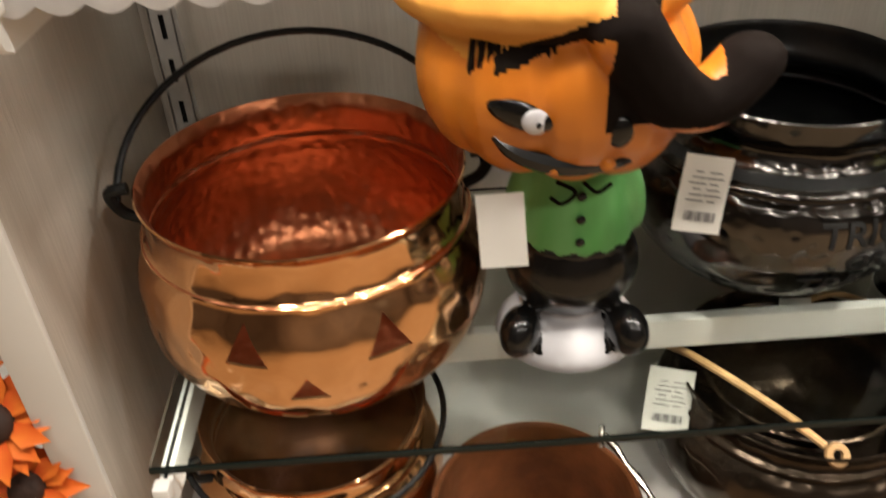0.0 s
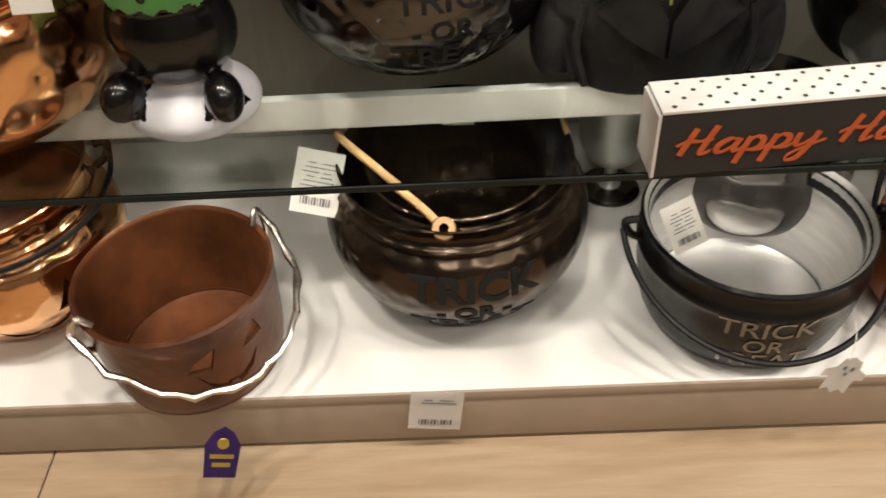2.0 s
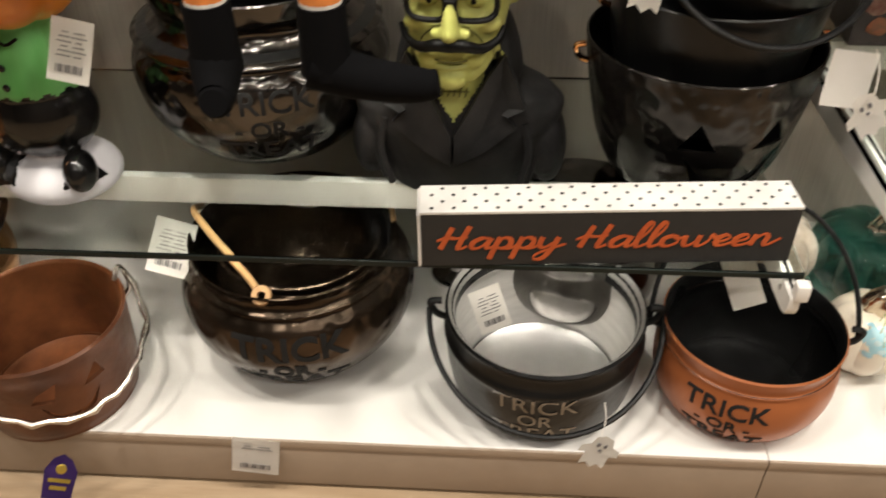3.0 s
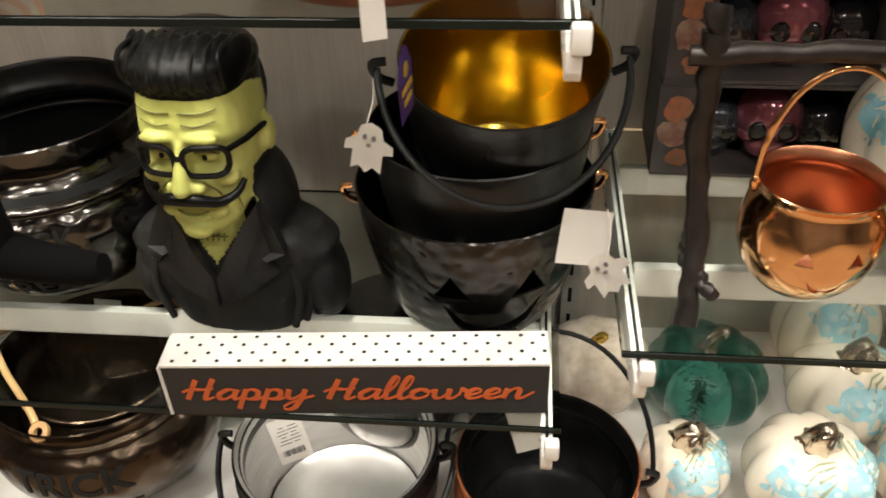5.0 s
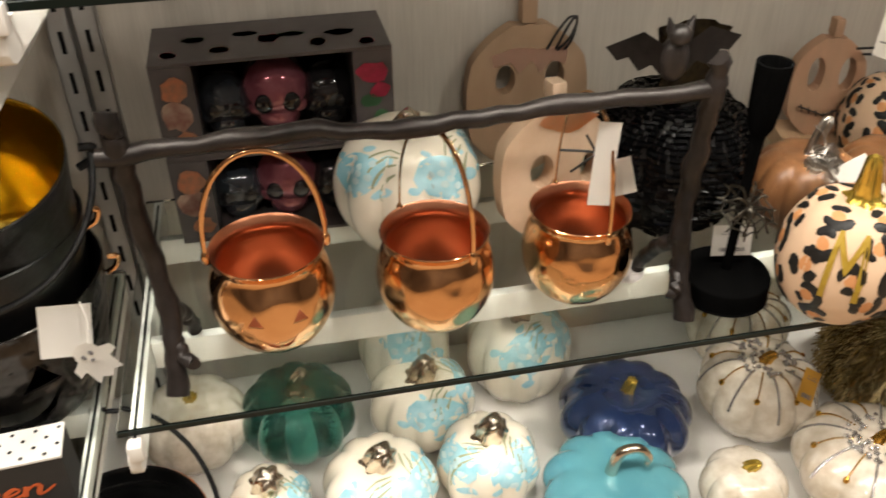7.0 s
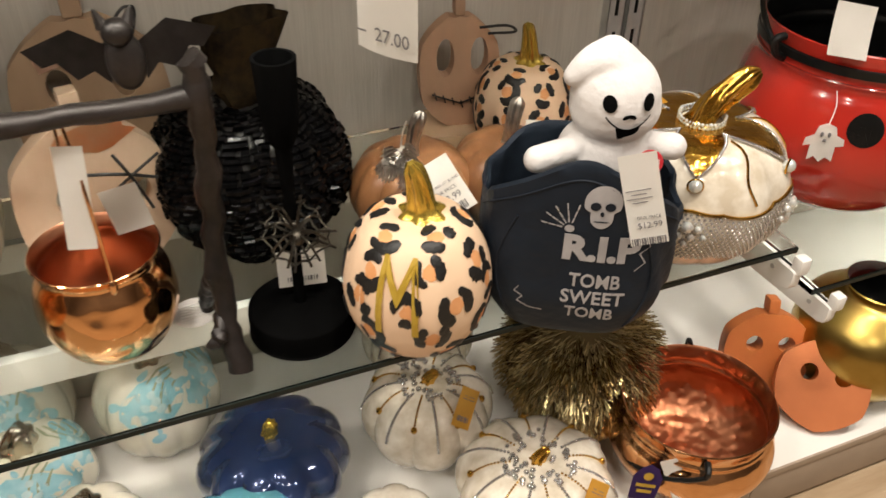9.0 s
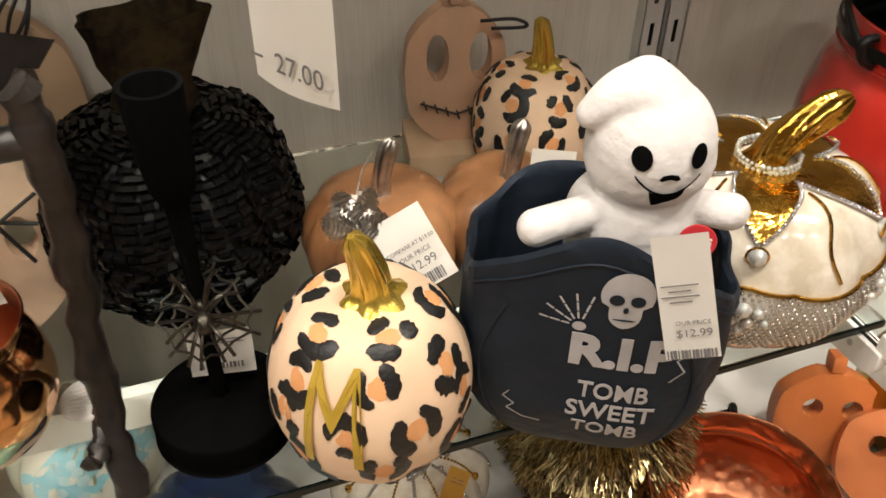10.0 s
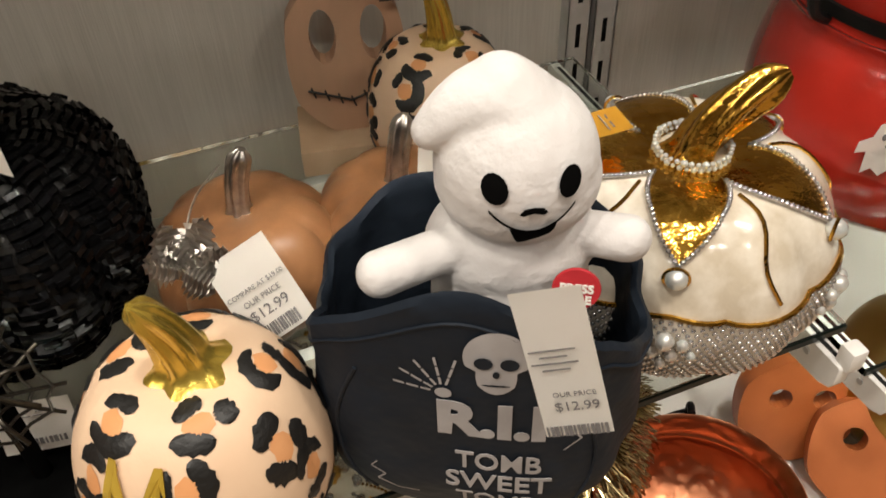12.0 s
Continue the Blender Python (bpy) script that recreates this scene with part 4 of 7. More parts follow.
for k in range(5):
    a = radians(-127 + 72 * k)
    jewels = bmesh.new()
    for da, dp, rad in ((0, 0, 0.0060), (0.10, 0.02, 0.0040), (-0.10, 0.02, 0.0040), (0.05, 0.13, 0.0040), (-0.06, 0.13, 0.0040), (0.16, 0.13, 0.003), (-0.17, 0.12, 0.003), (0.0, 0.24, 0.0035)):
        p = sf(a + da, 1.50 + dp, 0.003)
        ball(rad, rad, rad, p, jewels, 8, 6)
    tagged(part("pearl_trim", jewels, OPAL, t), kind="stuff")

# pumpkins on the base shelf
LOW = "ceramic pumpkins on the base shelf"
t, sf = pumpkin((1.405, -0.150, DECK), 0.082, 0.115, TEALGLASS, "dark teal crackle glass pumpkin with a silver stem", CHROME, 0.05, (0.015, -0.01), 10, 0.12, r0=0.010, r1=0.007)
pumpkin((1.262, -0.140, DECK), 0.076, 0.115, WHITEPEARL, "plain white ceramic pumpkin with a small gold stem", GOLDPAINT, 0.02, lobes=9)
for i, (x, y, R, H, turns) in enumerate(((1.358, -0.300, 0.055, 0.105, (5, 80)), (1.498, -0.310, 0.076, 0.125, (-22, 60)), (1.644, -0.300, 0.068, 0.13, (30, -70)), (1.580, -0.170, 0.077, 0.12, (8, 90)), (1.572, -0.075, 0.070, 0.17, (0,)), (1.740, -0.110, 0.080, 0.16, (-5, 70)), (1.43, -0.405, 0.05, 0.085, (10,)))):
    t, sf = pumpkin((x, y, DECK), R, H, CREAM, "cream ceramic pumpkin with turquoise turtles and a champagne stem", CHROME, 0.036, (0.008, -0.014), 9, 0.15, group=LOW, turn=17 * i, r0=0.019, r1=0.015, twist=3.0, sharp=0.6)
    turtle_paint(t, sf, R, [u - 17 * i for u in turns], 0.98, 10 + i, 1.3)
t, sf = pumpkin((1.857, -0.250, DECK), 0.095, 0.115, BLUEPEARL, "glossy navy pearl pumpkin with a gold stem", GOLDPAINT, 0.032, (0.004, -0.004), 11, 0.16, r0=0.009, r1=0.007, group=LOW, sharp=0.5)
t, sf = pumpkin((1.795, -0.372, DECK), 0.096, 0.105, TEALPEARL, "glossy turquoise pearl pumpkin with a curled champagne stem", None, lobes=11, groove=0.16, group=LOW, sharp=0.5)
part("curled_stem", tube(curve_points([(-0.01, 0, 0.085), (-0.008, 0, 0.105), (0.0, 0, 0.128), (0.02, -0.004, 0.135), (0.034, -0.008, 0.12), (0.032, -0.010, 0.108)], 6), lambda q: 0.009 - 0.005 * q, 10), CHROME, t)


def jewelled(at, R, H, label, turn):
    t, sf = pumpkin(at, R, H, WHITEPEARL, label, GOLDFOIL, 0.025, lobes=8, groove=0.09, turn=turn, group="jewelled white pumpkins")
    bm, gold = bmesh.new(), bmesh.new()
    for k in range(8):
        a = 2 * math.pi * k / 8 + math.pi / 8
        for i in range(22):
            bmesh.ops.create_icosphere(bm, subdivisions=1, radius=0.0024, matrix=Matrix.Translation(sf(a, 0.3 + 0.05 * i, 0.001)))
        for i in range(12):
            ball(0.0017, 0.0017, 0.0017, sf(a + 0.39, 0.30 + 0.055 * i, 0.001), gold, 6, 5)
        ball(0.0042, 0.0042, 0.0055, sf(a + 0.39, 1.0, 0.002), gold, 8, 6)
    rng = random.Random(int(at[0] * 100))
    for i in range(70):
        bmesh.ops.create_icosphere(bm, subdivisions=1, radius=rng.uniform(0.0025, 0.0048), matrix=Matrix.Translation(sf(rng.uniform(0, 6.28), rng.uniform(0.12, 0.4), 0.003)))
    tagged(part("crystal_beading", bm, DIAMOND, t), kind="stuff")
    tagged(part("gold_beading", gold, GOLDFOIL, t), kind="stuff")


jewelled((2.062, -0.250, DECK), 0.087, 0.13, "white pearl pumpkin with strings of crystals and gold tassels", 10)
jewelled((2.140, -0.405, DECK), 0.098, 0.115, "large white pearl pumpkin crowned with crystals and gold leaves", 30)
jewelled((2.098, -0.120, DECK), 0.08, 0.13, "white pearl pumpkin with crystal strings, standing behind the others", 50)
pumpkin((1.962, -0.400, DECK), 0.056, 0.10, WHITEPEARL, "small plain white pumpkin with a gold stem", GOLDPAINT, 0.02, lobes=8, group=LOW)

# gold tinsel pumpkin
TINSEL = mat("gold_tinsel", (0.62, 0.50, 0.27), 0.2, 1.0, second=(0.36, 0.27, 0.12), scale=120)
t = thing("tinsel_pumpkin", (2.285, -0.255, DECK), "shaggy gold tinsel pumpkin on the base shelf", "pumpkin")
bm, sf = pumpkin_mesh(0.10, 0.17, 8, 0.1)
part("core", bm, mat("dark_gold_core", (0.12, 0.08, 0.03), 0.5, 0.6), t)
verts, faces = [], []
rng = random.Random(3)
for i in range(5200):
    a, ph = rng.uniform(0, 6.283), math.acos(rng.uniform(-0.9, 0.95))
    p = sf(a, ph)
    q = sf(a + rng.uniform(-0.12, 0.12), min(3.0, ph + rng.uniform(0.12, 0.3)), rng.uniform(0.012, 0.024))
    w = Vector((-math.sin(a), math.cos(a), 0)) * rng.uniform(0.0006, 0.0011)
    n = len(verts)
    verts += [p - w, p + w, q + w, q - w]
    faces.append((n, n + 1, n + 2, n + 3))
me = bpy.data.meshes.new("tinsel")
me.from_pydata(verts, [], faces)
me.materials.append(TINSEL)
ob = tagged(new("tinsel", me), kind="stuff")
ob.parent = t

# black ruffled pumpkin
SEQUIN = mat("black_patent_ruffle", (0.002, 0.002, 0.0022), 0.16, second=(0.003, 0.003, 0.0032), spec=0.13, scale=80, coat=0.0)
t = thing("black_pumpkin", (1.890, -0.190, G2), "black ruffled patent pumpkin with a black fabric crown", "pumpkin")
bm, sf = pumpkin_mesh(0.096, 0.175, 8, 0.14)
part("core", bm, BLACKPAINT, t)
verts, faces = [], []
rng = random.Random(8)
for r in range(34):
    ph = 0.24 + 0.080 * r
    n = max(12, int(64 * math.sin(ph)))
    for i in range(n):
        a, da = 2 * math.pi * (i + 0.5 * (r % 2) + rng.uniform(-0.25, 0.25)) / n, math.pi / n * rng.uniform(0.7, 1.05)
        lift, sway = 0.0058 + rng.uniform(-0.0022, 0.0028), rng.uniform(-0.9, 0.9) * da
        k = len(verts)
        for dp, up in ((-0.050, 0.0008), (-0.012, lift), (0.030, lift * 0.95), (0.048, 0.0012)):
            verts += [sf(a - da + sway * up / lift, ph + dp, up), sf(a + da + sway * up / lift, ph + dp, up)]
        faces += [(k + 2 * j, k + 2 * j + 1, k + 2 * j + 3, k + 2 * j + 2) for j in range(3)]
me = bpy.data.meshes.new("ruffle")
me.from_pydata(verts, [], faces)
me.materials.append(SEQUIN)
ob = tagged(new("ruffle", me), kind="stuff")
ob.parent = t
CROWN = mat("black_lace", (0.006, 0.005, 0.005), 0.6, second=(0.030, 0.020, 0.010), spec=0.05, ior=1.1, scale=110, bump=0.001, bump_scale=120)
part("crown", lathe([(0.016, 0), (0.020, 0.010), (0.030, 0.028), (0.026, 0.040), (0.033, 0.056), (0.043, 0.092), (0.041, 0.092), (0.030, 0.056), (0.022, 0.030), (0, 0.020)], 40, squash=0.55, wobble=lambda a, z: (1 + 0.07 * math.sin(7 * a + z * 60)) * (abs(math.cos(a)) ** 5 + abs(math.sin(a)) ** 5) ** -0.2), CROWN, t, "black lace fabric topknot", m=pose(0.002, 0.0, 0.150, 0, 3, 24))

# candlestick with a spider
IRON = mat("matt_black_metal", (0.003, 0.003, 0.003), 0.7, spec=0.03, ior=1.1, scale=40, bump=0.0003, bump_scale=160)
PEWTER = mat("antique_pewter", (0.075, 0.066, 0.052), 0.34, 0.9, second=(0.025, 0.022, 0.018), scale=120)
t = thing("candlestick", (1.893, -0.352, G2), "matt black metal candlestick with a pewter spider", "candlestick")
part("base", lathe(smooth_profile([(0, 0), (0.046, 0), (0.0485, 0.003), (0.049, 0.022), (0.046, 0.027), (0.03, 0.029), (0.008, 0.031)], 4) + [(0, 0.031)], 40), IRON, t)
part("shaft", lathe([(0.0055, 0.03), (0.005, 0.06), (0.0052, 0.12), (0.006, 0.17), (0.008, 0.2)], 14), IRON, t, m=pose(0, 0, 0))
part("cup", lathe([(0, 0.195), (0.009, 0.197), (0.013, 0.206), (0.0155, 0.225), (0.0175, 0.272), (0.0145, 0.272), (0.0135, 0.245), (0, 0.243)], 24), IRON, t)
tip = pose(0, -0.010, 0.112, -48, 0, 0) @ Matrix.Diagonal((0.84, 1, 0.84, 1))
sp = part("spider", ball(0.0075, 0.006, 0.0095, (0, -0.006, -0.004), ball(0.005, 0.0045, 0.005, (0, -0.006, 0.009))), PEWTER, t, "pewter spider ornament", m=tip)
for k in range(8):
    sd, q = (-1 if k < 4 else 1), k % 4
    ang = radians(-56 + 37 * q)
    part("spider_leg", tube(curve_points([(0, -0.006, 0.002), (sd * 0.015 * math.cos(ang), -0.016, 0.024 * math.sin(ang) + 0.004), (sd * 0.030 * math.cos(ang), -0.006, 0.040 * math.sin(ang))], 5), 0.0015, 6), PEWTER, sp)
bm = bmesh.new()
rng = random.Random(21)
spokes = [(2 * math.pi * (i + rng.uniform(-0.2, 0.2)) / 10, rng.uniform(0.036, 0.047)) for i in range(10)]
for ring in (0.32, 0.58, 0.84):
    for (a0, r0), (a1, r1) in zip(spokes, spokes[1:] + spokes[:1]):
        p, q = [Vector((r * ring * math.cos(a), 0, r * ring * math.sin(a))) for a, r in ((a0, r0), (a1, r1))]
        tube([p, (p + q) * 0.46, q], 0.0011, 6, bm)
for a, r in spokes:
    tube(curve_points([(0, 0, 0), (0.5 * r * math.cos(a), -0.002, 0.5 * r * math.sin(a)), (r * math.cos(a), 0.005, r * math.sin(a))], 3), 0.0014, 6, bm)
tagged(part("web", bm, PEWTER, t, "pewter web", m=tip), kind="stuff")

# twig stand with three copper pots
TWIGIRON = mat("dark_bronze_branch", (0.030, 0.024, 0.022), 0.36, 0.4, second=(0.012, 0.010, 0.009), scale=60, bump=0.002, bump_scale=40)
t = thing("branch_stand", (1.565, -0.355, G2), "dark cast-metal branch stand with a bat, holding copper pots", "stand")
rng = random.Random(12)


def branch(pts, r0, r1, name="branch"):
    p = [q + Vector((rng.uniform(-1, 1), rng.uniform(-1, 1), rng.uniform(-1, 1))) * 0.0022 for q in curve_points(pts, 7)]
    return part(name, tube(p, lambda q: (r0 + (r1 - r0) * q) * (1 + 0.16 * math.sin(q * 37) * math.sin(q * 11)), 10), TWIGIRON, t)


branch([(-0.285, 0, 0.246), (-0.14, 0.004, 0.25), (0.0, -0.004, 0.247), (0.14, 0.003, 0.251), (0.275, 0, 0.25)], 0.0085, 0.0085, "rail")
for s in (-1, 1):
    branch([(s * 0.268, 0, 0.285), (s * 0.268, 0.0, 0.25), (s * 0.265, 0.005, 0.16), (s * 0.258, -0.01, 0.08), (s * 0.260, -0.042, 0.006)], 0.010, 0.010, "post")
    branch([(s * 0.259, -0.008, 0.085), (s * 0.252, 0.03, 0.05), (s * 0.248, 0.055, 0.006)], 0.009, 0.007, "rear_leg")
    branch([(s * 0.259, -0.012, 0.06), (s * 0.25, -0.03, 0.045), (s * 0.243, -0.036, 0.04)], 0.008, 0.006, "knot")
bt = part("bat", ball(0.014, 0.012, 0.022, (0.224, 0.004, 0.285)), TWIGIRON, t, "metal bat perched on the rail")
part("bat_head", ball(0.011, 0.010, 0.010, (0.222, -0.004, 0.310)), TWIGIRON, bt)
for s in (-1, 1):
    bm = bmesh.new()
    pts = [(0.224 + s * 0.010, 0.004, 0.298), (0.224 + s * 0.032, 0.006, 0.312), (0.224 + s * 0.066, 0.008, 0.300), (0.224 + s * 0.055, 0.006, 0.287), (0.224 + s * 0.045, 0.004, 0.290), (0.224 + s * 0.034, 0.003, 0.276), (0.224 + s * 0.022, 0.003, 0.281), (0.224 + s * 0.012, 0.002, 0.270)]
    bm.faces.new([bm.verts.new(p) for p in pts])
    bmesh.ops.solidify(bm, geom=bm.faces[:], thickness=0.003)
    part("wing", bm, TWIGIRON, bt)
    part("bat_ear", lathe([(0, 0.014), (0.0015, 0.012), (0.005, 0.0), (0, 0)], 8), TWIGIRON, bt, m=pose(0.222 + s * 0.008, -0.002, 0.314, 0, s * 18, 0))
PP = [(0.0, 0.0), (0.022, 0.001), (0.042, 0.012), (0.056, 0.035), (0.0605, 0.058), (0.057, 0.082), (0.051, 0.096), (0.0505, 0.102), (0.0545, 0.110)]
for i, (x, y, z, tr) in enumerate(((1.405, -0.352, 0.672, 4), (1.567, -0.344, 0.660, -62), (1.731, -0.312, 0.642, -80))):
    tt, body, prof = vessel("copper_pot", (x, y, z - 0.110), PP, COPPER, COPPERLIN, "small polished copper pot with cut face hanging from a rail", turn=tr, thick=0.002, group="hanging copper pots", category="pot")
    if i == 0:
        face_cuts(tt, body, prof, [(TRI, 0.016, 0.014, 0.066, -20 - tr * 0.4), (TRI, 0.016, 0.014, 0.066, 20 - tr * 0.4), (SMILE, 0.016, 0.016, 0.036, -tr * 0.4)])
    for s in (-1, 1):
        part("ear", ball(0.0045, 0.004, 0.008, (s * 0.056, 0, 0.106), u=10, v=8), COPPER, tt)
    hang = 0.79 - (z - 0.110) - 0.106 - 0.018
    part("bail", tube([(-0.056 * math.cos(math.pi * q / 24), 0, 0.106 + hang * math.sin(math.pi * q / 24) ** 0.8) for q in range(25)], 0.0026, 6, flat=0.5), COPPER, tt, "flat copper bail")

# boxed glass skulls
BOXDARK = mat("dark_printed_card", (0.085, 0.072, 0.070), 0.45, second=(0.055, 0.046, 0.046), scale=30)
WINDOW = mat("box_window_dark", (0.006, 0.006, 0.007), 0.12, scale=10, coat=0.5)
FLORAL = mat("floral_print", (0.78, 0.27, 0.12), 0.5, second=(0.36, 0.20, 0.12), scale=90)
CREAMPRINT = mat("cream_print", (0.70, 0.52, 0.38), 0.5, second=(0.32, 0.12, 0.09), scale=70)
ROSE = mat("rose_print", (0.70, 0.05, 0.12), 0.5, second=(0.36, 0.03, 0.05), scale=60)
LEAFP = mat("green_print", (0.05, 0.16, 0.06), 0.5, scale=60)
SKPINK = mat("rose_glass_skull", (0.34, 0.12, 0.15), 0.10, 0.5, second=(0.22, 0.05, 0.07), scale=60, coat=0.8)
SKGREY = mat("smoke_glass_skull", (0.05, 0.06, 0.075), 0.10, 0.5, scale=60, coat=0.8)
SKDARK = mat("black_glass_skull", (0.02, 0.02, 0.022), 0.08, 0.5, scale=60, coat=0.8)


def skull(bm, s, at):
    x, y, z = at
    ball(0.5 * s, 0.45 * s, 0.5 * s, (x, y, z + 0.62 * s), bm, 16, 12)
    ball(0.33 * s, 0.33 * s, 0.32 * s, (x, y - 0.08 * s, z + 0.28 * s), bm, 14, 10)
    for q in (-1, 1):
        ball(0.16 * s, 0.16 * s, 0.12 * s, (x + q * 0.28 * s, y - 0.2 * s, z + 0.42 * s), bm, 10, 8)
    return bm


for i in range(2):
    b = thing("skull_box", (1.432, -0.078, G2 + 0.1165 * i), "dark floral gift box with a window showing three glass skulls", "box", "stacked skull boxes", turn=-1.5 + 2 * i)
    w, d, h = 0.262, 0.11, 0.115
    part("back_panel", box(w, 0.004, h, at=(0, d / 2 - 0.002, 0)), BOXDARK, b, smooth=False)
    part("top_panel", box(w, d - 0.004, 0.004, 0.0005, at=(0, -0.002, h - 0.004)), BOXDARK, b, smooth=False)
    part("bottom_panel", box(w, d - 0.004, 0.004, at=(0, -0.002, 0)), BOXDARK, b, smooth=False)
    lp = part("side_panel", box(0.044, d - 0.005, h - 0.009, at=(-w / 2 + 0.022, -0.002, 0.0045)), BOXDARK, b, smooth=False)
    rp = part("side_panel", box(0.044, d - 0.005, h - 0.009, at=(w / 2 - 0.022, -0.002, 0.0045)), BOXDARK, b, smooth=False)
    for q, (mt, px, pz, rx, rz, host) in enumerate(((FLORAL, -0.108, 0.085, 0.015, 0.016, lp), (CREAMPRINT, -0.110, 0.055, 0.019, 0.018, lp), (FLORAL, -0.103, 0.024, 0.012, 0.012, lp), (ROSE, 0.108, 0.085, 0.017, 0.012, rp), (ROSE, 0.116, 0.062, 0.011, 0.010, rp), (LEAFP, 0.104, 0.050, 0.013, 0.008, rp), (LEAFP, 0.116, 0.030, 0.008, 0.010, rp))):
        rg = random.Random(q + 7 * i)
        bm = bmesh.new()
        bm.faces.new([bm.verts.new((x, -d / 2 - 0.0006, z)) for x, z in oval(rx, rz, rg, 14, px, pz, 0.2)])
        bmesh.ops.solidify(bm, geom=bm.faces[:], thickness=0.0006)
        part("printed_flower", bm, mt, host, smooth=False)
    tp = [c for c in b.children if c.name.startswith("top_panel")][0]
    for q in range(9):
        rg = random.Random(40 + q + 9 * i)
        bm = bmesh.new()
        bm.faces.new([bm.verts.new((x, y, h + 0.0006)) for x, y in oval(rg.uniform(0.008, 0.016), rg.uniform(0.006, 0.012), rg, 12, -0.11 + 0.027 * q, rg.uniform(-0.04, 0.035), 0.25)])
        bmesh.ops.solidify(bm, geom=bm.faces[:], thickness=0.0005)
        part("printed_flower", bm, (ROSE, LEAFP, FLORAL, SKGREY)[q % 4], tp, smooth=False)
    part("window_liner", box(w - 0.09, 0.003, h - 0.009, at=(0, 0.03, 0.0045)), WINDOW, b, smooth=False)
    for q, (mt, px) in enumerate(((SKGREY, -0.06), (SKPINK, 0.0), (SKDARK, 0.06))):
        sk = part("skull", skull(bmesh.new(), 0.080 if q == 1 else 0.066, (px, -0.004, 0.006)), mt, b, "glass skull behind the window")
        s = 0.080 if q == 1 else 0.066
        for e in (-1, 1):
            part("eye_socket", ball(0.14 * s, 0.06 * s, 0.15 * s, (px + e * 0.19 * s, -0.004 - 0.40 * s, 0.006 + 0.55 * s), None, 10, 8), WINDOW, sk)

# flat wooden pumpkins
PALEWOOD = mat("whitewashed_wood", (0.52, 0.37, 0.24), 0.6, second=(0.40, 0.26, 0.15), scale=22, stretch=(1, 1, 0.3), bump=0.0006, bump_scale=70)
OLDWOOD = mat("bleached_orange_wood", (0.50, 0.28, 0.17), 0.6, second=(0.36, 0.22, 0.14), scale=26, stretch=(1, 1, 0.3), bump=0.0006, bump_scale=70)
ORANGEWASH = mat("orange_wash", (0.62, 0.22, 0.08), 0.6, second=(0.55, 0.32, 0.18), scale=40)


def wood_pumpkin(at, w, h, thick, material, label, turn, tilt, holes, blockw=0.0, cap=None):
    t = thing("wooden_pumpkin", at, label, "wooden pumpkin", turn=turn)
    n, bm = 48, bmesh.new()
    ring = []
    for i in range(n):
        a = 2 * math.pi * i / n
        k = 1 - 0.05 * abs(math.cos(3 * a)) - (0.06 if abs(a - math.pi / 2) < 0.2 else 0)
        ring.append((w / 2 * math.cos(a) * k, h / 2 + h / 2 * math.sin(a) * k))
    f0 = [bm.verts.new((x, -thick / 2, z)) for x, z in ring]
    f1 = [bm.verts.new((x, thick / 2, z)) for x, z in ring]
    bm.faces.new(f0), bm.faces.new(f1[::-1])
    for i in range(n):
        bm.faces.new((f0[i], f1[i], f1[(i + 1) % n], f0[(i + 1) % n]))
    z0 = 0.018 if blockw else 0.0
    body = part("board", bm, material, t, m=pose(0, 0, z0, tilt, 0, 0))
    bpy.context.view_layer.update()
    cutters = []
    for x, z, rx, rz in holes:
        c = prism([(x + rx * math.cos(2 * math.pi * i / 16), z + rz * math.sin(2 * math.pi * i / 16)) for i in range(16)], 0.05, (0, 0, 0), 0)
        c.matrix_world = body.matrix_world.copy()
        cutters.append(c)
    bpy.context.view_layer.update()
    if cutters:
        cut(body, cutters)
    part("stalk", box(w * 0.12, thick, h * 0.16, 0.003, at=(0, 0, h * 0.97)), material, t, m=pose(0, 0, z0, tilt, 0, 0))
    if blockw:
        part("block", box(blockw, 0.075, 0.026, 0.002), PALEWOOD, t, "pale wooden block foot")
    if cap:
        bm = bmesh.new()
        bm.faces.new([bm.verts.new((x, -thick / 2 - 0.0012, z)) for x, z in oval(w * 0.22, h * 0.08, random.Random(2), 16, w * 0.08, h * 0.88, 0.15)])
        bmesh.ops.solidify(bm, geom=bm.faces[:], thickness=0.0012)
        part("orange_wash", bm, cap, t, m=pose(0, 0, z0, tilt, 0, 0), smooth=False)
    return t


CREAMWOOD = mat("cream_washed_wood", (0.66, 0.50, 0.36), 0.6, second=(0.52, 0.34, 0.22), scale=18, bump=0.0006, bump_scale=70)
PINKWASH = mat("pink_wash", (0.66, 0.40, 0.30), 0.6, second=(0.56, 0.36, 0.26), scale=30)
TALLWOOD = mat("weathered_tan_wood", (0.45, 0.31, 0.20), 0.6, second=(0.32, 0.20, 0.12), scale=16, stretch=(1, 1, 0.35), bump=0.0006, bump_scale=70)
STRAP = mat("black_leather_cord", (0.015, 0.013, 0.012), 0.5, scale=60)
t = wood_pumpkin((1.738, -0.215, G2), 0.150, 0.178, 0.024, CREAMWOOD, "round pale wooden pumpkin with cut eyes and a black bow", 8, -6, [(-0.020, 0.098, 0.015, 0.021), (0.040, 0.092, 0.011, 0.019)], cap=ORANGEWASH)
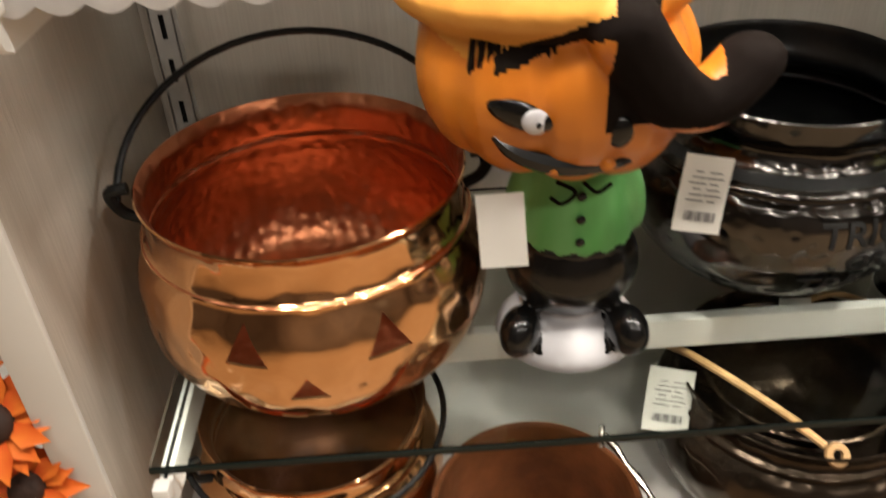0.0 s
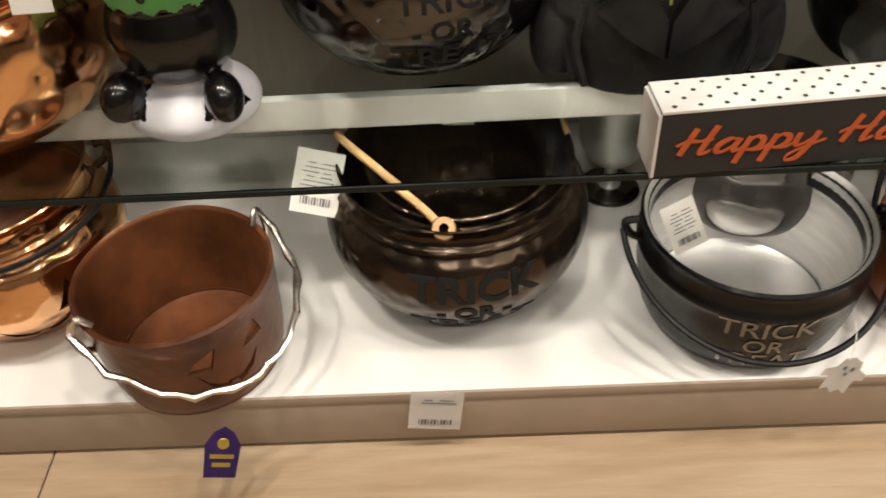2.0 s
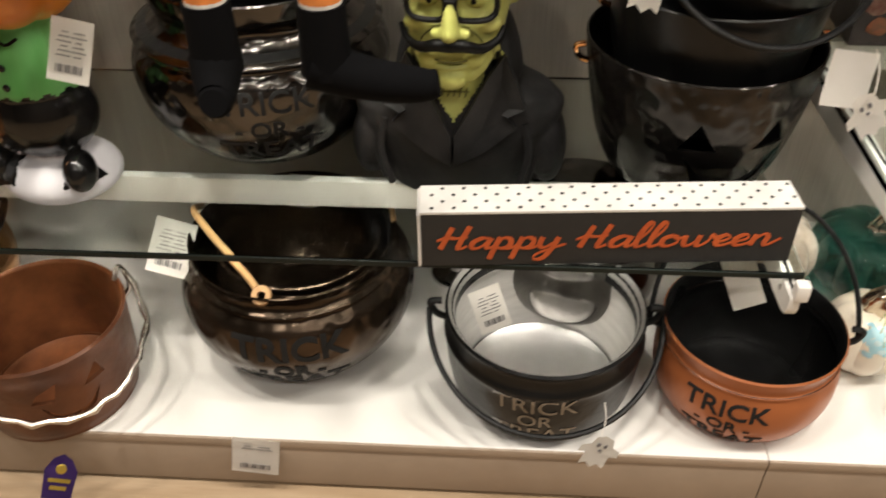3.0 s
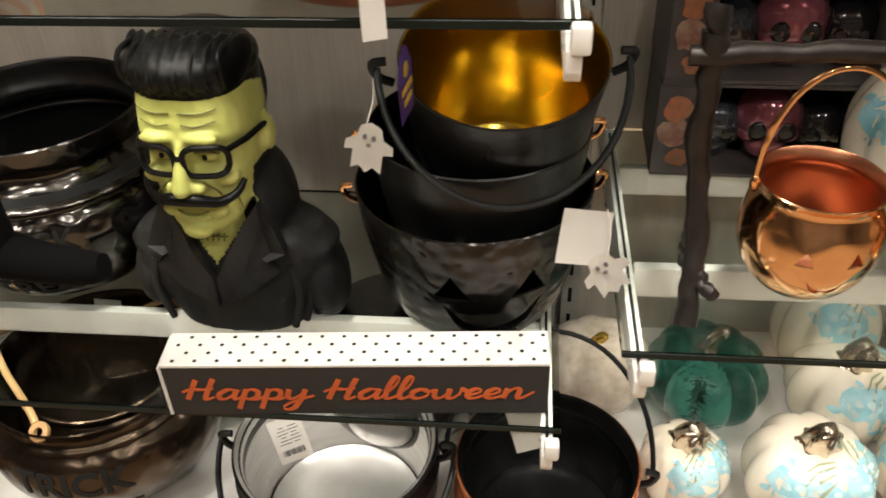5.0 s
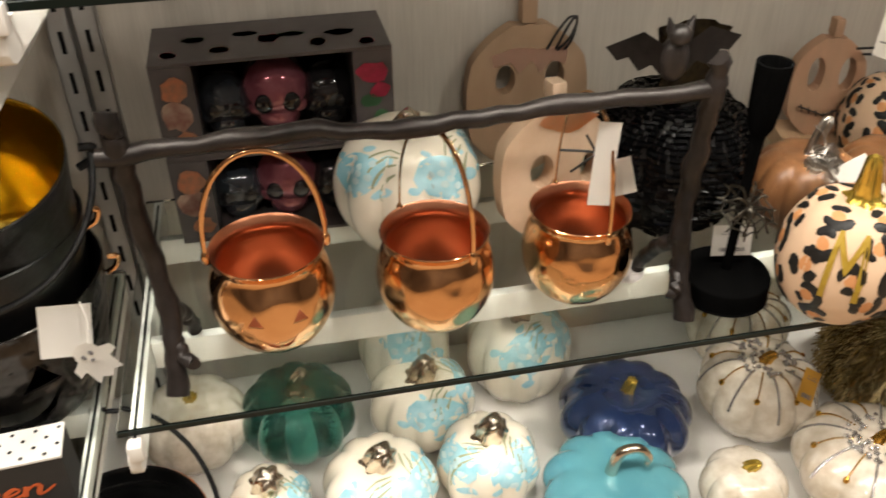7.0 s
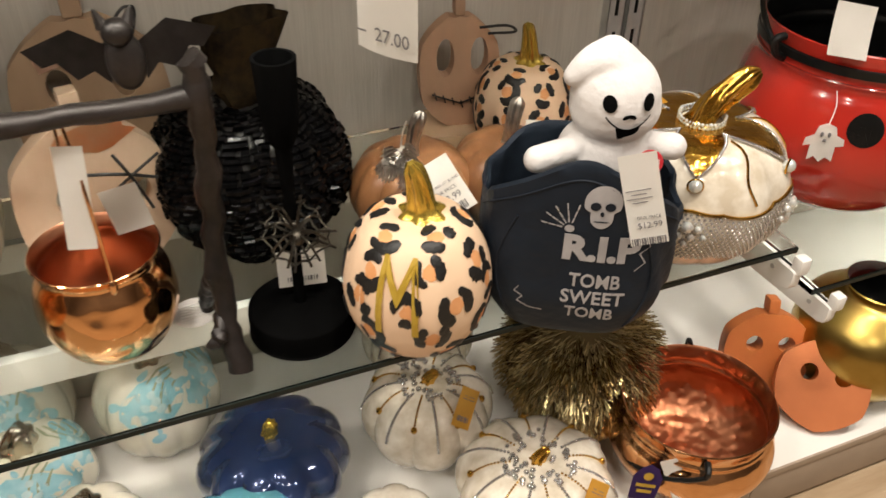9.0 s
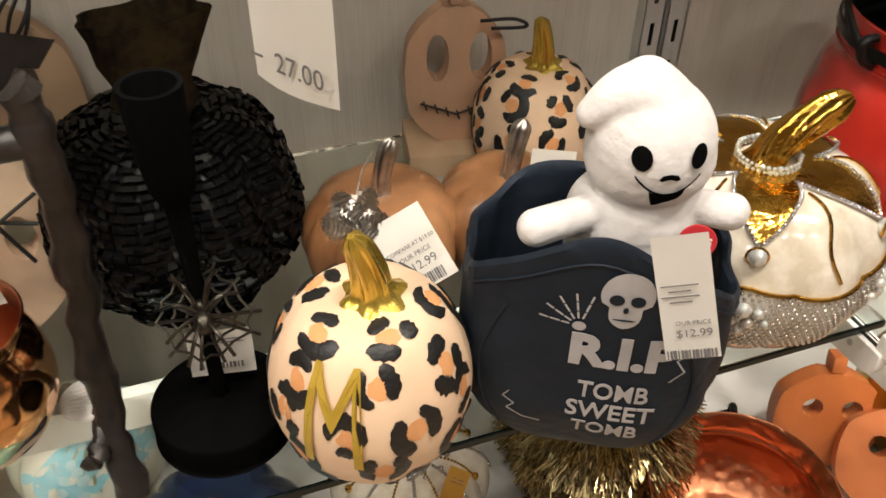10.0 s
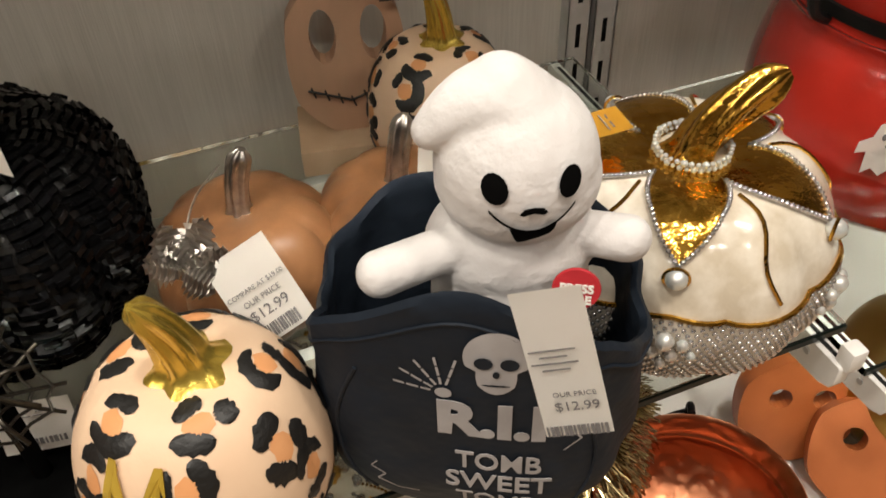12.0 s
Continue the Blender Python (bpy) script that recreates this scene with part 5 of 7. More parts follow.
for i, (p, q) in enumerate((((-0.01, -0.02, 0.135), (0.055, -0.022, 0.115)), ((0.005, -0.022, 0.105), (0.06, -0.022, 0.14)), ((0.02, -0.024, 0.15), (0.045, -0.024, 0.085)))):
    part("cord", tube(curve_points([p, ((p[0] + q[0]) / 2, p[1] - 0.008, (p[2] + q[2]) / 2 + 0.006), q], 5), 0.0016, 6), STRAP, t)
t = wood_pumpkin((1.752, -0.045, G2), 0.172, 0.212, 0.022, TALLWOOD, "tall pale wooden pumpkin with black cord loops, leaning on the wall", 0, -4, [(-0.030, 0.135, 0.013, 0.020), (0.036, 0.135, 0.013, 0.020)])
bm = bmesh.new()
bm.faces.new([bm.verts.new((x, -0.0122, z)) for x, z in ((-0.050, 0.168), (-0.020, 0.176), (0.020, 0.172), (0.052, 0.178), (0.050, 0.150), (0.030, 0.156), (0.016, 0.140), (0.004, 0.158), (-0.012, 0.142), (-0.024, 0.158), (-0.046, 0.152))])
bmesh.ops.solidify(bm, geom=bm.faces[:], thickness=0.001)
part("pink_wash", bm, PINKWASH, t, m=pose(0, 0, 0, -4, 0, 0), smooth=False)
for k in range(2):
    part("cord", tube(curve_points([(0.022 + 0.012 * k, -0.016, 0.172), (0.034 + 0.010 * k, -0.020, 0.196), (0.050 + 0.006 * k, -0.018, 0.212), (0.060, -0.016, 0.206), (0.050 + 0.004 * k, -0.020, 0.186), (0.036 + 0.010 * k, -0.016, 0.170)], 5), 0.0017, 6), STRAP, t, m=pose(0, 0, 0, -4, 0, 0))
t = wood_pumpkin((2.170, -0.078, G2), 0.105, 0.150, 0.022, OLDWOOD, "bleached orange wooden pumpkin with cut eyes on a block", -12, -5, [(-0.018, 0.095, 0.011, 0.024), (0.024, 0.095, 0.011, 0.024)], blockw=0.10)
for i in range(7):
    part("stitch", tube([(-0.03 + 0.011 * i, -0.0135, 0.052 + 0.004 * abs(i - 3)), (-0.033 + 0.011 * i, -0.0135, 0.062 + 0.004 * abs(i - 3))], 0.0009, 5), STRAP, t)
part("mouth_line", tube([(-0.036 + 0.012 * i, -0.0132, 0.058 + 0.0045 * abs(i - 3)) for i in range(7)], 0.0011, 5), STRAP, t)
part("cord_bow", tube(curve_points([(0.02, -0.014, 0.155), (0.05, -0.024, 0.16), (0.062, -0.02, 0.15), (0.03, -0.016, 0.148)], 5), 0.0018, 6), STRAP, t)

# ---- figures, each one plain mesh ----
def figure(name, at, build, voxel, paint, materials, label, category, turn=0.0, extras=None, smooth_n=4, size=1.0, settle=None):
    """A moulded or stuffed figure: overlapping forms fused into one skin, painted by zone."""
    bm = build()
    me = bpy.data.meshes.new(name)
    bm.to_mesh(me)
    bm.free()
    tmp = new("mould", me)
    mod = tmp.modifiers.new("fuse", "REMESH")
    mod.mode, mod.voxel_size = "VOXEL", voxel
    sm = tmp.modifiers.new("soften", "SMOOTH")
    sm.factor, sm.iterations = 0.5, smooth_n
    dg = bpy.context.evaluated_depsgraph_get()
    me2 = bpy.data.meshes.new_from_object(tmp.evaluated_get(dg))
    bpy.data.objects.remove(tmp)
    bm = bmesh.new()
    bm.from_mesh(me2)
    for f in bm.faces:
        f.material_index = paint(f.calc_center_median(), f.normal)
    if extras:
        extras(bm)
    if settle:
        for v in bm.verts:
            v.co.z = settle(v.co.z)
    bmesh.ops.scale(bm, vec=(size, size, size), verts=bm.verts)
    ob = part(name, bm, materials)
    ob.matrix_world = pose(*at, 0, 0, turn)
    return tagged(ob, label, category)


def ringed(bm, rows, seg=32, p=2.6):
    """A closed form from level rings: height, half width, front and back."""
    rings = []
    for z, hw, yf, yb in rows:
        mid, hd = (yf + yb) / 2, (yb - yf) / 2
        ring = []
        for i in range(seg):
            a = 2 * math.pi * i / seg
            c, s = math.cos(a), math.sin(a)
            rr = (abs(c) ** p + abs(s) ** p) ** (-1 / p)
            ring.append(bm.verts.new((hw * rr * c, mid + hd * rr * s, z)))
        rings.append(ring)
    for a, b in zip(rings, rings[1:]):
        for i in range(seg):
            bm.faces.new((a[i], a[(i + 1) % seg], b[(i + 1) % seg], b[i]))
    bm.faces.new(rings[0][::-1]), bm.faces.new(rings[-1])
    return bm


def add_with(bm, index, maker):
    have = set(bm.faces)
    maker(bm)
    for f in bm.faces:
        if f not in have:
            f.material_index = index


# plush ghost in a fabric tub
PLUSH = mat("white_plush", (0.72, 0.69, 0.67), 0.9, second=(0.66, 0.62, 0.60), scale=45, bump=0.0016, bump_scale=110, sheen=0.2)
FELT = mat("black_felt", (0.004, 0.004, 0.004), 0.8, scale=200, spec=0.1, ior=1.15)
TUB = mat("charcoal_fabric", (0.013, 0.019, 0.029), 0.6, second=(0.009, 0.013, 0.020), scale=30, bump=0.004, bump_scale=26, spec=0.2)
GREYPRINT = mat("grey_screen_print", (0.42, 0.40, 0.40), 0.7, scale=60)
YAW = -31


HRX, HRY, HRZ, HZ = 0.0365, 0.036, 0.038, 0.100


def ghost_form():
    bm = ball(HRX, HRY, HRZ, (0, 0, HZ), u=28, v=20)
    ball(HRX + 0.001, HRY - 0.001, 0.030, (0.001, 0, HZ - 0.008), bm, 24, 16)
    for i in range(10):
        q = i / 9
        ball(HRX - 0.004 - 0.015 * q, HRY - 0.004 - 0.014 * q, 0.030 - 0.010 * q, (-0.007 * q * q, 0.001, HZ + 0.006 + 0.024 * q), bm, 22, 14)
    for i in range(8):
        q = i / 7
        ball(0.019 - 0.0105 * q, 0.018 - 0.0095 * q, 0.016 - 0.0075 * q, (-0.012 - 0.025 * q, -0.002 * q, HZ + 0.031 - 0.011 * q * q), bm, 16, 10)
    ball(0.040, 0.035, 0.06, (0, 0.004, 0.018), bm, 24, 16)
    ball(0.042, 0.033, 0.030, (0, 0.004, 0.050), bm, 24, 16)
    for s, reach in ((-1, 0.036), (1, 0.022)):
        for i in range(9):
            q = i / 8
            ball(0.0105 + 0.0012 * q, 0.0112, 0.0102 + 0.0015 * q, (s * (0.028 + reach * q), -0.008 - 0.008 * q, 0.060 + 0.002 * s * q - 0.003 * q), bm, 14, 10)
    return bm


def ghost_face(bm):
    def patch(pts, lift=0.0012):
        def at(x, z):
            return (x, -HRY * math.sqrt(max(0.0, 1 - (x / HRX) ** 2 - ((z - HZ) / HRZ) ** 2)) - lift, z)

        def make(b):
            mx, mz = sum(p[0] for p in pts) / len(pts), sum(p[1] for p in pts) / len(pts)
            rings = [[b.verts.new(at(mx + (x - mx) * q, mz + (z - mz) * q)) for x, z in pts] for q in (0.35, 0.7, 1.0)]
            b.faces.new(rings[0])
            for r0, r1 in zip(rings, rings[1:]):
                for i in range(len(pts)):
                    j = (i + 1) % len(pts)
                    b.faces.new((r0[i], r1[i], r1[j], r0[j]))
        return make
    for s in (-1, 1):
        add_with(bm, 1, patch([(s * 0.0155 + 0.0052 * math.cos(2 * math.pi * i / 16), 0.1095 + 0.0068 * math.sin(2 * math.pi * i / 16)) for i in range(16)]))
    add_with(bm, 1, patch([(x, z + 0.0035) for x, z in ((-0.0060, 0.0950), (-0.004, 0.0978), (0, 0.0986), (0.004, 0.0978), (0.0060, 0.0950), (0.0042, 0.0940), (0, 0.0954), (-0.0042, 0.0940))]))
    add_with(bm, 1, patch([(-0.0095, 0.0895), (-0.004, 0.0880), (0.003, 0.0880), (0.0105, 0.0905), (0.0100, 0.0830), (0.006, 0.0770), (0.0, 0.0755), (-0.005, 0.0775), (-0.007, 0.0820)]))
    top = [(-0.018 + 0.036 * i / 14, 0.0880 + 0.0110 * (abs(i - 7) / 7) ** 2) for i in range(15)]
    for a, b in zip(top, top[1:]):
        add_with(bm, 1, patch([(a[0], a[1] - 0.0009), (b[0], b[1] - 0.0009), (b[0], b[1] + 0.0009), (a[0], a[1] + 0.0009)], 0.0014))


figure("plush_ghost", (2.1570, -0.424, G2 + 0.124), ghost_form, 0.0020, lambda c, n: 0, [PLUSH, FELT], "white plush ghost with a felt smiling face, sitting in a tub", "plush toy", -14, ghost_face, 3, 1.03)

t = thing("fabric_tub", (2.146, -0.408, G2), "charcoal fabric tub with grey tomb lettering and folded rim", "basket", turn=YAW)
nu, nv = 72, 18


def tub_top(a):
    """The rim is low at the sides, high in the front panel and at the back."""
    sn = math.sin(a)
    return 0.126 + (0.066 * abs(sn) ** 2.4 if sn < 0 else 0.040 * sn ** 1.5) + 0.002 * math.sin(7 * a)


def tub_point(a, q, inset=0.0):
    """A slouching bag: small round foot, full belly, flat front panel."""
    ca, sa = math.cos(a), math.sin(a)
    p = 2.2 + 1.1 * q if sa > 0 else 3.4
    rr = (abs(ca) ** p + abs(sa) ** p) ** (-1 / p)
    foot = 0.60 + 0.40 * min(1.0, (q / 0.38)) ** 0.55
    fore = foot if sa > 0 else 0.70 + 0.30 * min(1.0, q / 0.26) ** 0.6
    slack = 0.0 if sa < -0.75 else 1.0
    wob = 1 + slack * (0.014 * math.sin(3 * a + 1.0) + 0.026 * q * math.sin(6 * a + 0.6 + 2 * q) + 0.018 * math.sin(11 * a + 9 * q)) + 0.006 * math.sin(5 * a + 4 * q)
    rx = (0.089 - inset) * foot * wob * (1 - 0.05 * max(0.0, q - 0.7))
    ry = ((0.071 if sa < 0 else 0.058) - inset) * fore * wob * (1 - 0.10 * max(0.0, q - 0.6))
    return Vector((rx * rr * ca, ry * rr * sa, tub_top(a) * q))


nv = 26
bm = bmesh.new()
rings = []
for k in range(nv + 1):
    rings.append([bm.verts.new(tub_point(2 * math.pi * i / nu, k / nv)) for i in range(nu)])
lipr = [bm.verts.new(tub_point(2 * math.pi * i / nu, 1.0, 0.003) + Vector((0, 0, 0.0035))) for i in range(nu)]
rings.append(lipr)
for k in range(nv, 4, -1):
    rings.append([bm.verts.new(tub_point(2 * math.pi * i / nu, k / nv, 0.006)) for i in range(nu)])
for a, b in zip(rings, rings[1:]):
    for i in range(nu):
        bm.faces.new((a[i], a[(i + 1) % nu], b[(i + 1) % nu], b[i]))
bm.faces.new(rings[0][::-1]), bm.faces.new(rings[-1])
part("body", bm, TUB, t)
part("hem", tube([tub_point(2 * math.pi * i / nu, 0.93, -0.0003) for i in range(nu + 1)], 0.0010, 6), TUB, t, "stitched hem")


def front_point(x, z, off):
    """The point of the front at a place across and a height."""
    lo, hi = -math.pi, 0.0
    for _ in range(26):
        mid = (lo + hi) / 2
        if tub_point(mid, min(1.0, z / tub_top(mid))).x < x:
            lo = mid
        else:
            hi = mid
    a = (lo + hi) / 2
    return Vector((x, tub_point(a, min(1.0, z / tub_top(a))).y - off, z))


for sg in (-1, 1):
    part("piping", tube([front_point(sg * (0.052 + 0.016 * math.sin(math.pi * i / 12)), 0.020 + 0.118 * i / 12, 0.0002) for i in range(13)], 0.0012, 6), TUB, t, "raised panel seam")


def on_tub(bm, x0, z0, off=0.0012):
    """Lays print on the tub's front."""
    for v in bm.verts:
        p = front_point(v.co.x + x0, v.co.z + z0, off)
        v.co = (p.x, p.y + v.co.y, p.z)
    return bm


def on_tub_words(text, size, x, z, bold=0.0006, width=1.0):
    bm = words(text, size, 0.0002, bold=bold, width=width)
    bmesh.ops.triangulate(bm, faces=bm.faces)
    part("print", on_tub(bm, x, z), GREYPRINT, t, "grey printed word", smooth=False)


on_tub_words("R.I.P", 0.034, 0.020, 0.114, 0.0016, 1.06)
on_tub_words("TOMB", 0.0205, 0.019, 0.080, 0.0003, 0.78)
on_tub_words("SWEET", 0.0205, 0.019, 0.061, 0.0003, 0.88)
on_tub_words("TOMB", 0.0205, 0.018, 0.042, 0.0003, 0.76)
bm = bmesh.new()
pts = []
for i in range(32):
    a = 2 * math.pi * i / 32
    x, z = 0.0155 * math.cos(a), 0.0165 * math.sin(a) + 0.005
    if z < -0.004:
        x, z = max(-0.0095, min(0.0095, x)), -0.004 + (z + 0.004) * 2.1
    pts.append((x, z))
fan = [[bm.verts.new((x * k, 0, z * k)) for x, z in pts] for k in (0.3, 0.65, 1.0)]
bm.faces.new(fan[0])
for r0, r1 in zip(fan, fan[1:]):
    for i in range(32):
        bm.faces.new((r0[i], r1[i], r1[(i + 1) % 32], r0[(i + 1) % 32]))
sk = part("printed_skull", on_tub(bm, 0.017, 0.156), GREYPRINT, t, "grey printed skull", smooth=False)
for x, z, rx, rz in ((-0.006, 0.002, 0.0044, 0.0040), (0.006, 0.002, 0.0044, 0.0040), (0, -0.0050, 0.0016, 0.0024), (0, -0.0125, 0.007, 0.0007)):
    bm = bmesh.new()
    bm.faces.new([bm.verts.new((x + rx * math.cos(2 * math.pi * i / 12), -0.0009, z + rz * math.sin(2 * math.pi * i / 12))) for i in range(12)])
    part("skull_hole", on_tub(bm, 0.017, 0.156), TUB, sk, smooth=False)
bm = bmesh.new()
for i in range(5):
    a = radians(75 + 24 * i)
    for r0, r1 in ((0.006, 0.011), (0.012, 0.018), (0.019, 0.0245)):
        w = (-math.sin(a) * 0.00065, math.cos(a) * 0.00065)
        p = [(r * math.cos(a), r * math.sin(a)) for r in (r0, r1)]
        bm.faces.new([bm.verts.new((x, 0, z)) for x, z in ((p[0][0] - w[0], p[0][1] - w[1]), (p[0][0] + w[0], p[0][1] + w[1]), (p[1][0] + w[0], p[1][1] + w[1]), (p[1][0] - w[0], p[1][1] - w[1]))])
bm.faces.new([bm.verts.new((0.0042 * math.cos(2 * math.pi * i / 12), 0, 0.0036 * math.sin(2 * math.pi * i / 12))) for i in range(12)])
tagged(part("printed_bones", on_tub(bm, -0.008, 0.134), GREYPRINT, t, "grey printed skeleton hand"), kind="stuff")
bm = bmesh.new()
crack = [(-0.046, 0.066), (-0.050, 0.060), (-0.042, 0.055), (-0.047, 0.049), (-0.036, 0.043), (-0.024, 0.041)]
for a, b in zip(crack, crack[1:]):
    bm.faces.new([bm.verts.new(p) for p in ((a[0], 0, a[1]), (b[0], 0, b[1]), (b[0], 0, b[1] - 0.0013), (a[0], 0, a[1] - 0.0013))])
tagged(part("printed_crack", on_tub(bm, 0, 0), GREYPRINT, t, smooth=False), kind="stuff")
bm = bmesh.new()
crack = [(0.058, 0.128), (0.062, 0.118), (0.054, 0.112), (0.060, 0.102), (0.052, 0.094)]
for a, b in zip(crack, crack[1:]):
    bm.faces.new([bm.verts.new(p) for p in ((a[0], 0, a[1]), (b[0], 0, b[1]), (b[0] - 0.0013, 0, b[1]), (a[0] - 0.0013, 0, a[1]))])
tagged(part("printed_crack", on_tub(bm, 0, 0), GREYPRINT, t, smooth=False), kind="stuff")
REDF = mat("red_button_felt", (0.50, 0.02, 0.03), 0.6, scale=60)
pb = thing("press_button", (2.160, -0.480, G2 + 0.194), "round red press-here patch on the plush ghost", "button", turn=YAW)
part("disc", lathe([(0, -0.001), (0.0102, -0.001), (0.0106, 0), (0.0102, 0.001), (0, 0.001)], 24), REDF, pb, m=pose(0, 0, 0, 78, 0, 0))
part("word", words("PRESS", 0.0058, 0.0002, bold=0.0002), PAPER, pb, m=pose(0, -0.0016, 0.0015, -12, 0, 0), smooth=False)
part("word", words("HERE", 0.0058, 0.0002, bold=0.0002), PAPER, pb, m=pose(0, -0.0024, -0.0045, -12, 0, 0), smooth=False)
tg = tag_card("price_tag", 0.030, 0.077, (2.138, -0.490, G2 + 0.212), YAW, -10, -16, "long white paper price tag hanging over a fabric tub", lines=0, curl=0.04)
card = tg.children[0]
for text, size, z in (("OUR PRICE", 0.0038, -0.053), ("$12.99", 0.0072, -0.060)):
    tagged(part("print", words(text, size, 0.0001), INK, card, m=pose(0.002, -0.0035, z), smooth=False), kind="stuff")
bm = bmesh.new()
for i in range(4):
    box(0.020 - 0.008 * (i % 2), 0.0003, 0.0007, at=(-0.003, -0.002, -0.030 - 0.0035 * i), bm=bm)
for i in range(14):
    box(0.0008 + 0.0006 * (i % 3), 0.0003, 0.006, at=(-0.0135 + 0.0020 * i, -0.0040, -0.0765), bm=bm)
tagged(part("barcode", bm, INK, card), kind="stuff")

# green-faced bust
SKIN = mat("painted_green_skin", (0.60, 0.60, 0.20), 0.5, second=(0.40, 0.42, 0.11), scale=30, bump=0.0008, bump_scale=60)
COAT = mat("charcoal_painted_coat", (0.010, 0.010, 0.010), 0.5, second=(0.024, 0.023, 0.023), scale=30, bump=0.0014, bump_scale=45, spec=0.3)
HAIR = mat("glossy_black_hair", (0.004, 0.004, 0.004), 0.38, spec=0.18, scale=30, bump=0.0015, bump_scale=45)


CREASE = mat("dark_olive_crease_paint", (0.16, 0.16, 0.04), 0.6, scale=60)


def bust_form():
    bm = ringed(bmesh.new(), [(0.0, 0.078, -0.052, 0.050), (0.045, 0.094, -0.058, 0.055), (0.080, 0.112, -0.060, 0.058), (0.100, 0.116, -0.056, 0.056), (0.116, 0.100, -0.052, 0.052), (0.128, 0.070, -0.046, 0.048), (0.142, 0.040, -0.036, 0.040)], p=2.3)
    ringed(bm, [(0.090, 0.033, -0.050, 0.030), (0.125, 0.034, -0.052, 0.034), (0.170, 0.036, -0.050, 0.040)], p=2.2)
    ringed(bm, [(0.148, 0.022, -0.070, -0.010), (0.156, 0.034, -0.077, 0.020), (0.172, 0.043, -0.077, 0.036), (0.192, 0.049, -0.074, 0.046), (0.214, 0.053, -0.074, 0.050), (0.230, 0.053, -0.069, 0.052), (0.240, 0.054, -0.069, 0.052), (0.253, 0.055, -0.076, 0.054), (0.272, 0.054, -0.072, 0.054), (0.292, 0.052, -0.067, 0.054), (0.312, 0.048, -0.058, 0.050)], p=2.7)
    for s in (-1, 1):
        ball(0.026, 0.040, 0.055, (s * 0.095, 0.0, 0.052), bm, 16, 12, m=pose(0, 0, 0, 0, s * -8, 0))
        ball(0.013, 0.046, 0.052, (s * 0.052, 0.008, 0.152), bm, 14, 12, m=pose(0, 0, 0, 0, s * -14, 0))
        ball(0.014, 0.010, 0.009, (s * 0.034, -0.064, 0.212), bm, 12, 8)
        ball(0.018, 0.007, 0.006, (s * 0.021, -0.074, 0.256), bm, 12, 8, m=pose(0, 0, 0, 0, 0, 0))
        ball(0.007, 0.013, 0.020, (s * 0.057, 0.0, 0.226), bm, 12, 8)
        ball(0.009, 0.009, 0.007, (s * 0.011, -0.080, 0.207), bm, 12, 8)
        ball(0.012, 0.008, 0.010, (s * 0.022, -0.071, 0.178), bm, 12, 8)
    ball(0.017, 0.012, 0.012, (0, -0.074, 0.158), bm)
    for i in range(7):
        q = i / 6
        ball(0.0060 + 0.0035 * q, 0.010, 0.008, (0, -0.072 - 0.017 * q, 0.246 - 0.036 * q), bm, 12, 8)
    ball(0.058, 0.058, 0.028, (0, 0.0, 0.304), bm, 24, 14)
    ball(0.053, 0.034, 0.020, (-0.002, -0.044, 0.314), bm, 22, 12)
    for i in range(9):
        x = -0.048 + 0.012 * i
        ball(0.0075, 0.034, 0.020, (x, -0.050 + 9 * x * x, 0.310 + 0.008 * math.cos(x * 28)), bm, 10, 10, m=pose(0, 0, 0, 24, 0, -x * 300))
    ball(0.050, 0.03, 0.062, (0, 0.034, 0.262), bm)
    return bm


def bust_paint(c, n):
    hairline = 0.290 - 0.4 * max(0.0, c.y + 0.02)
    if c.z > hairline or (c.y > 0.020 and c.z > 0.206):
        return 2
    if c.z > 0.206:
        return 0
    if c.y > -0.034 and abs(c.x) > 0.030 or c.y > 0.0:
        return 1
    if c.z > 0.146:
        return 0
    return 0 if abs(c.x) < 0.036 * (c.z - 0.098) / 0.05 and c.y < -0.02 and c.z > 0.098 else 1


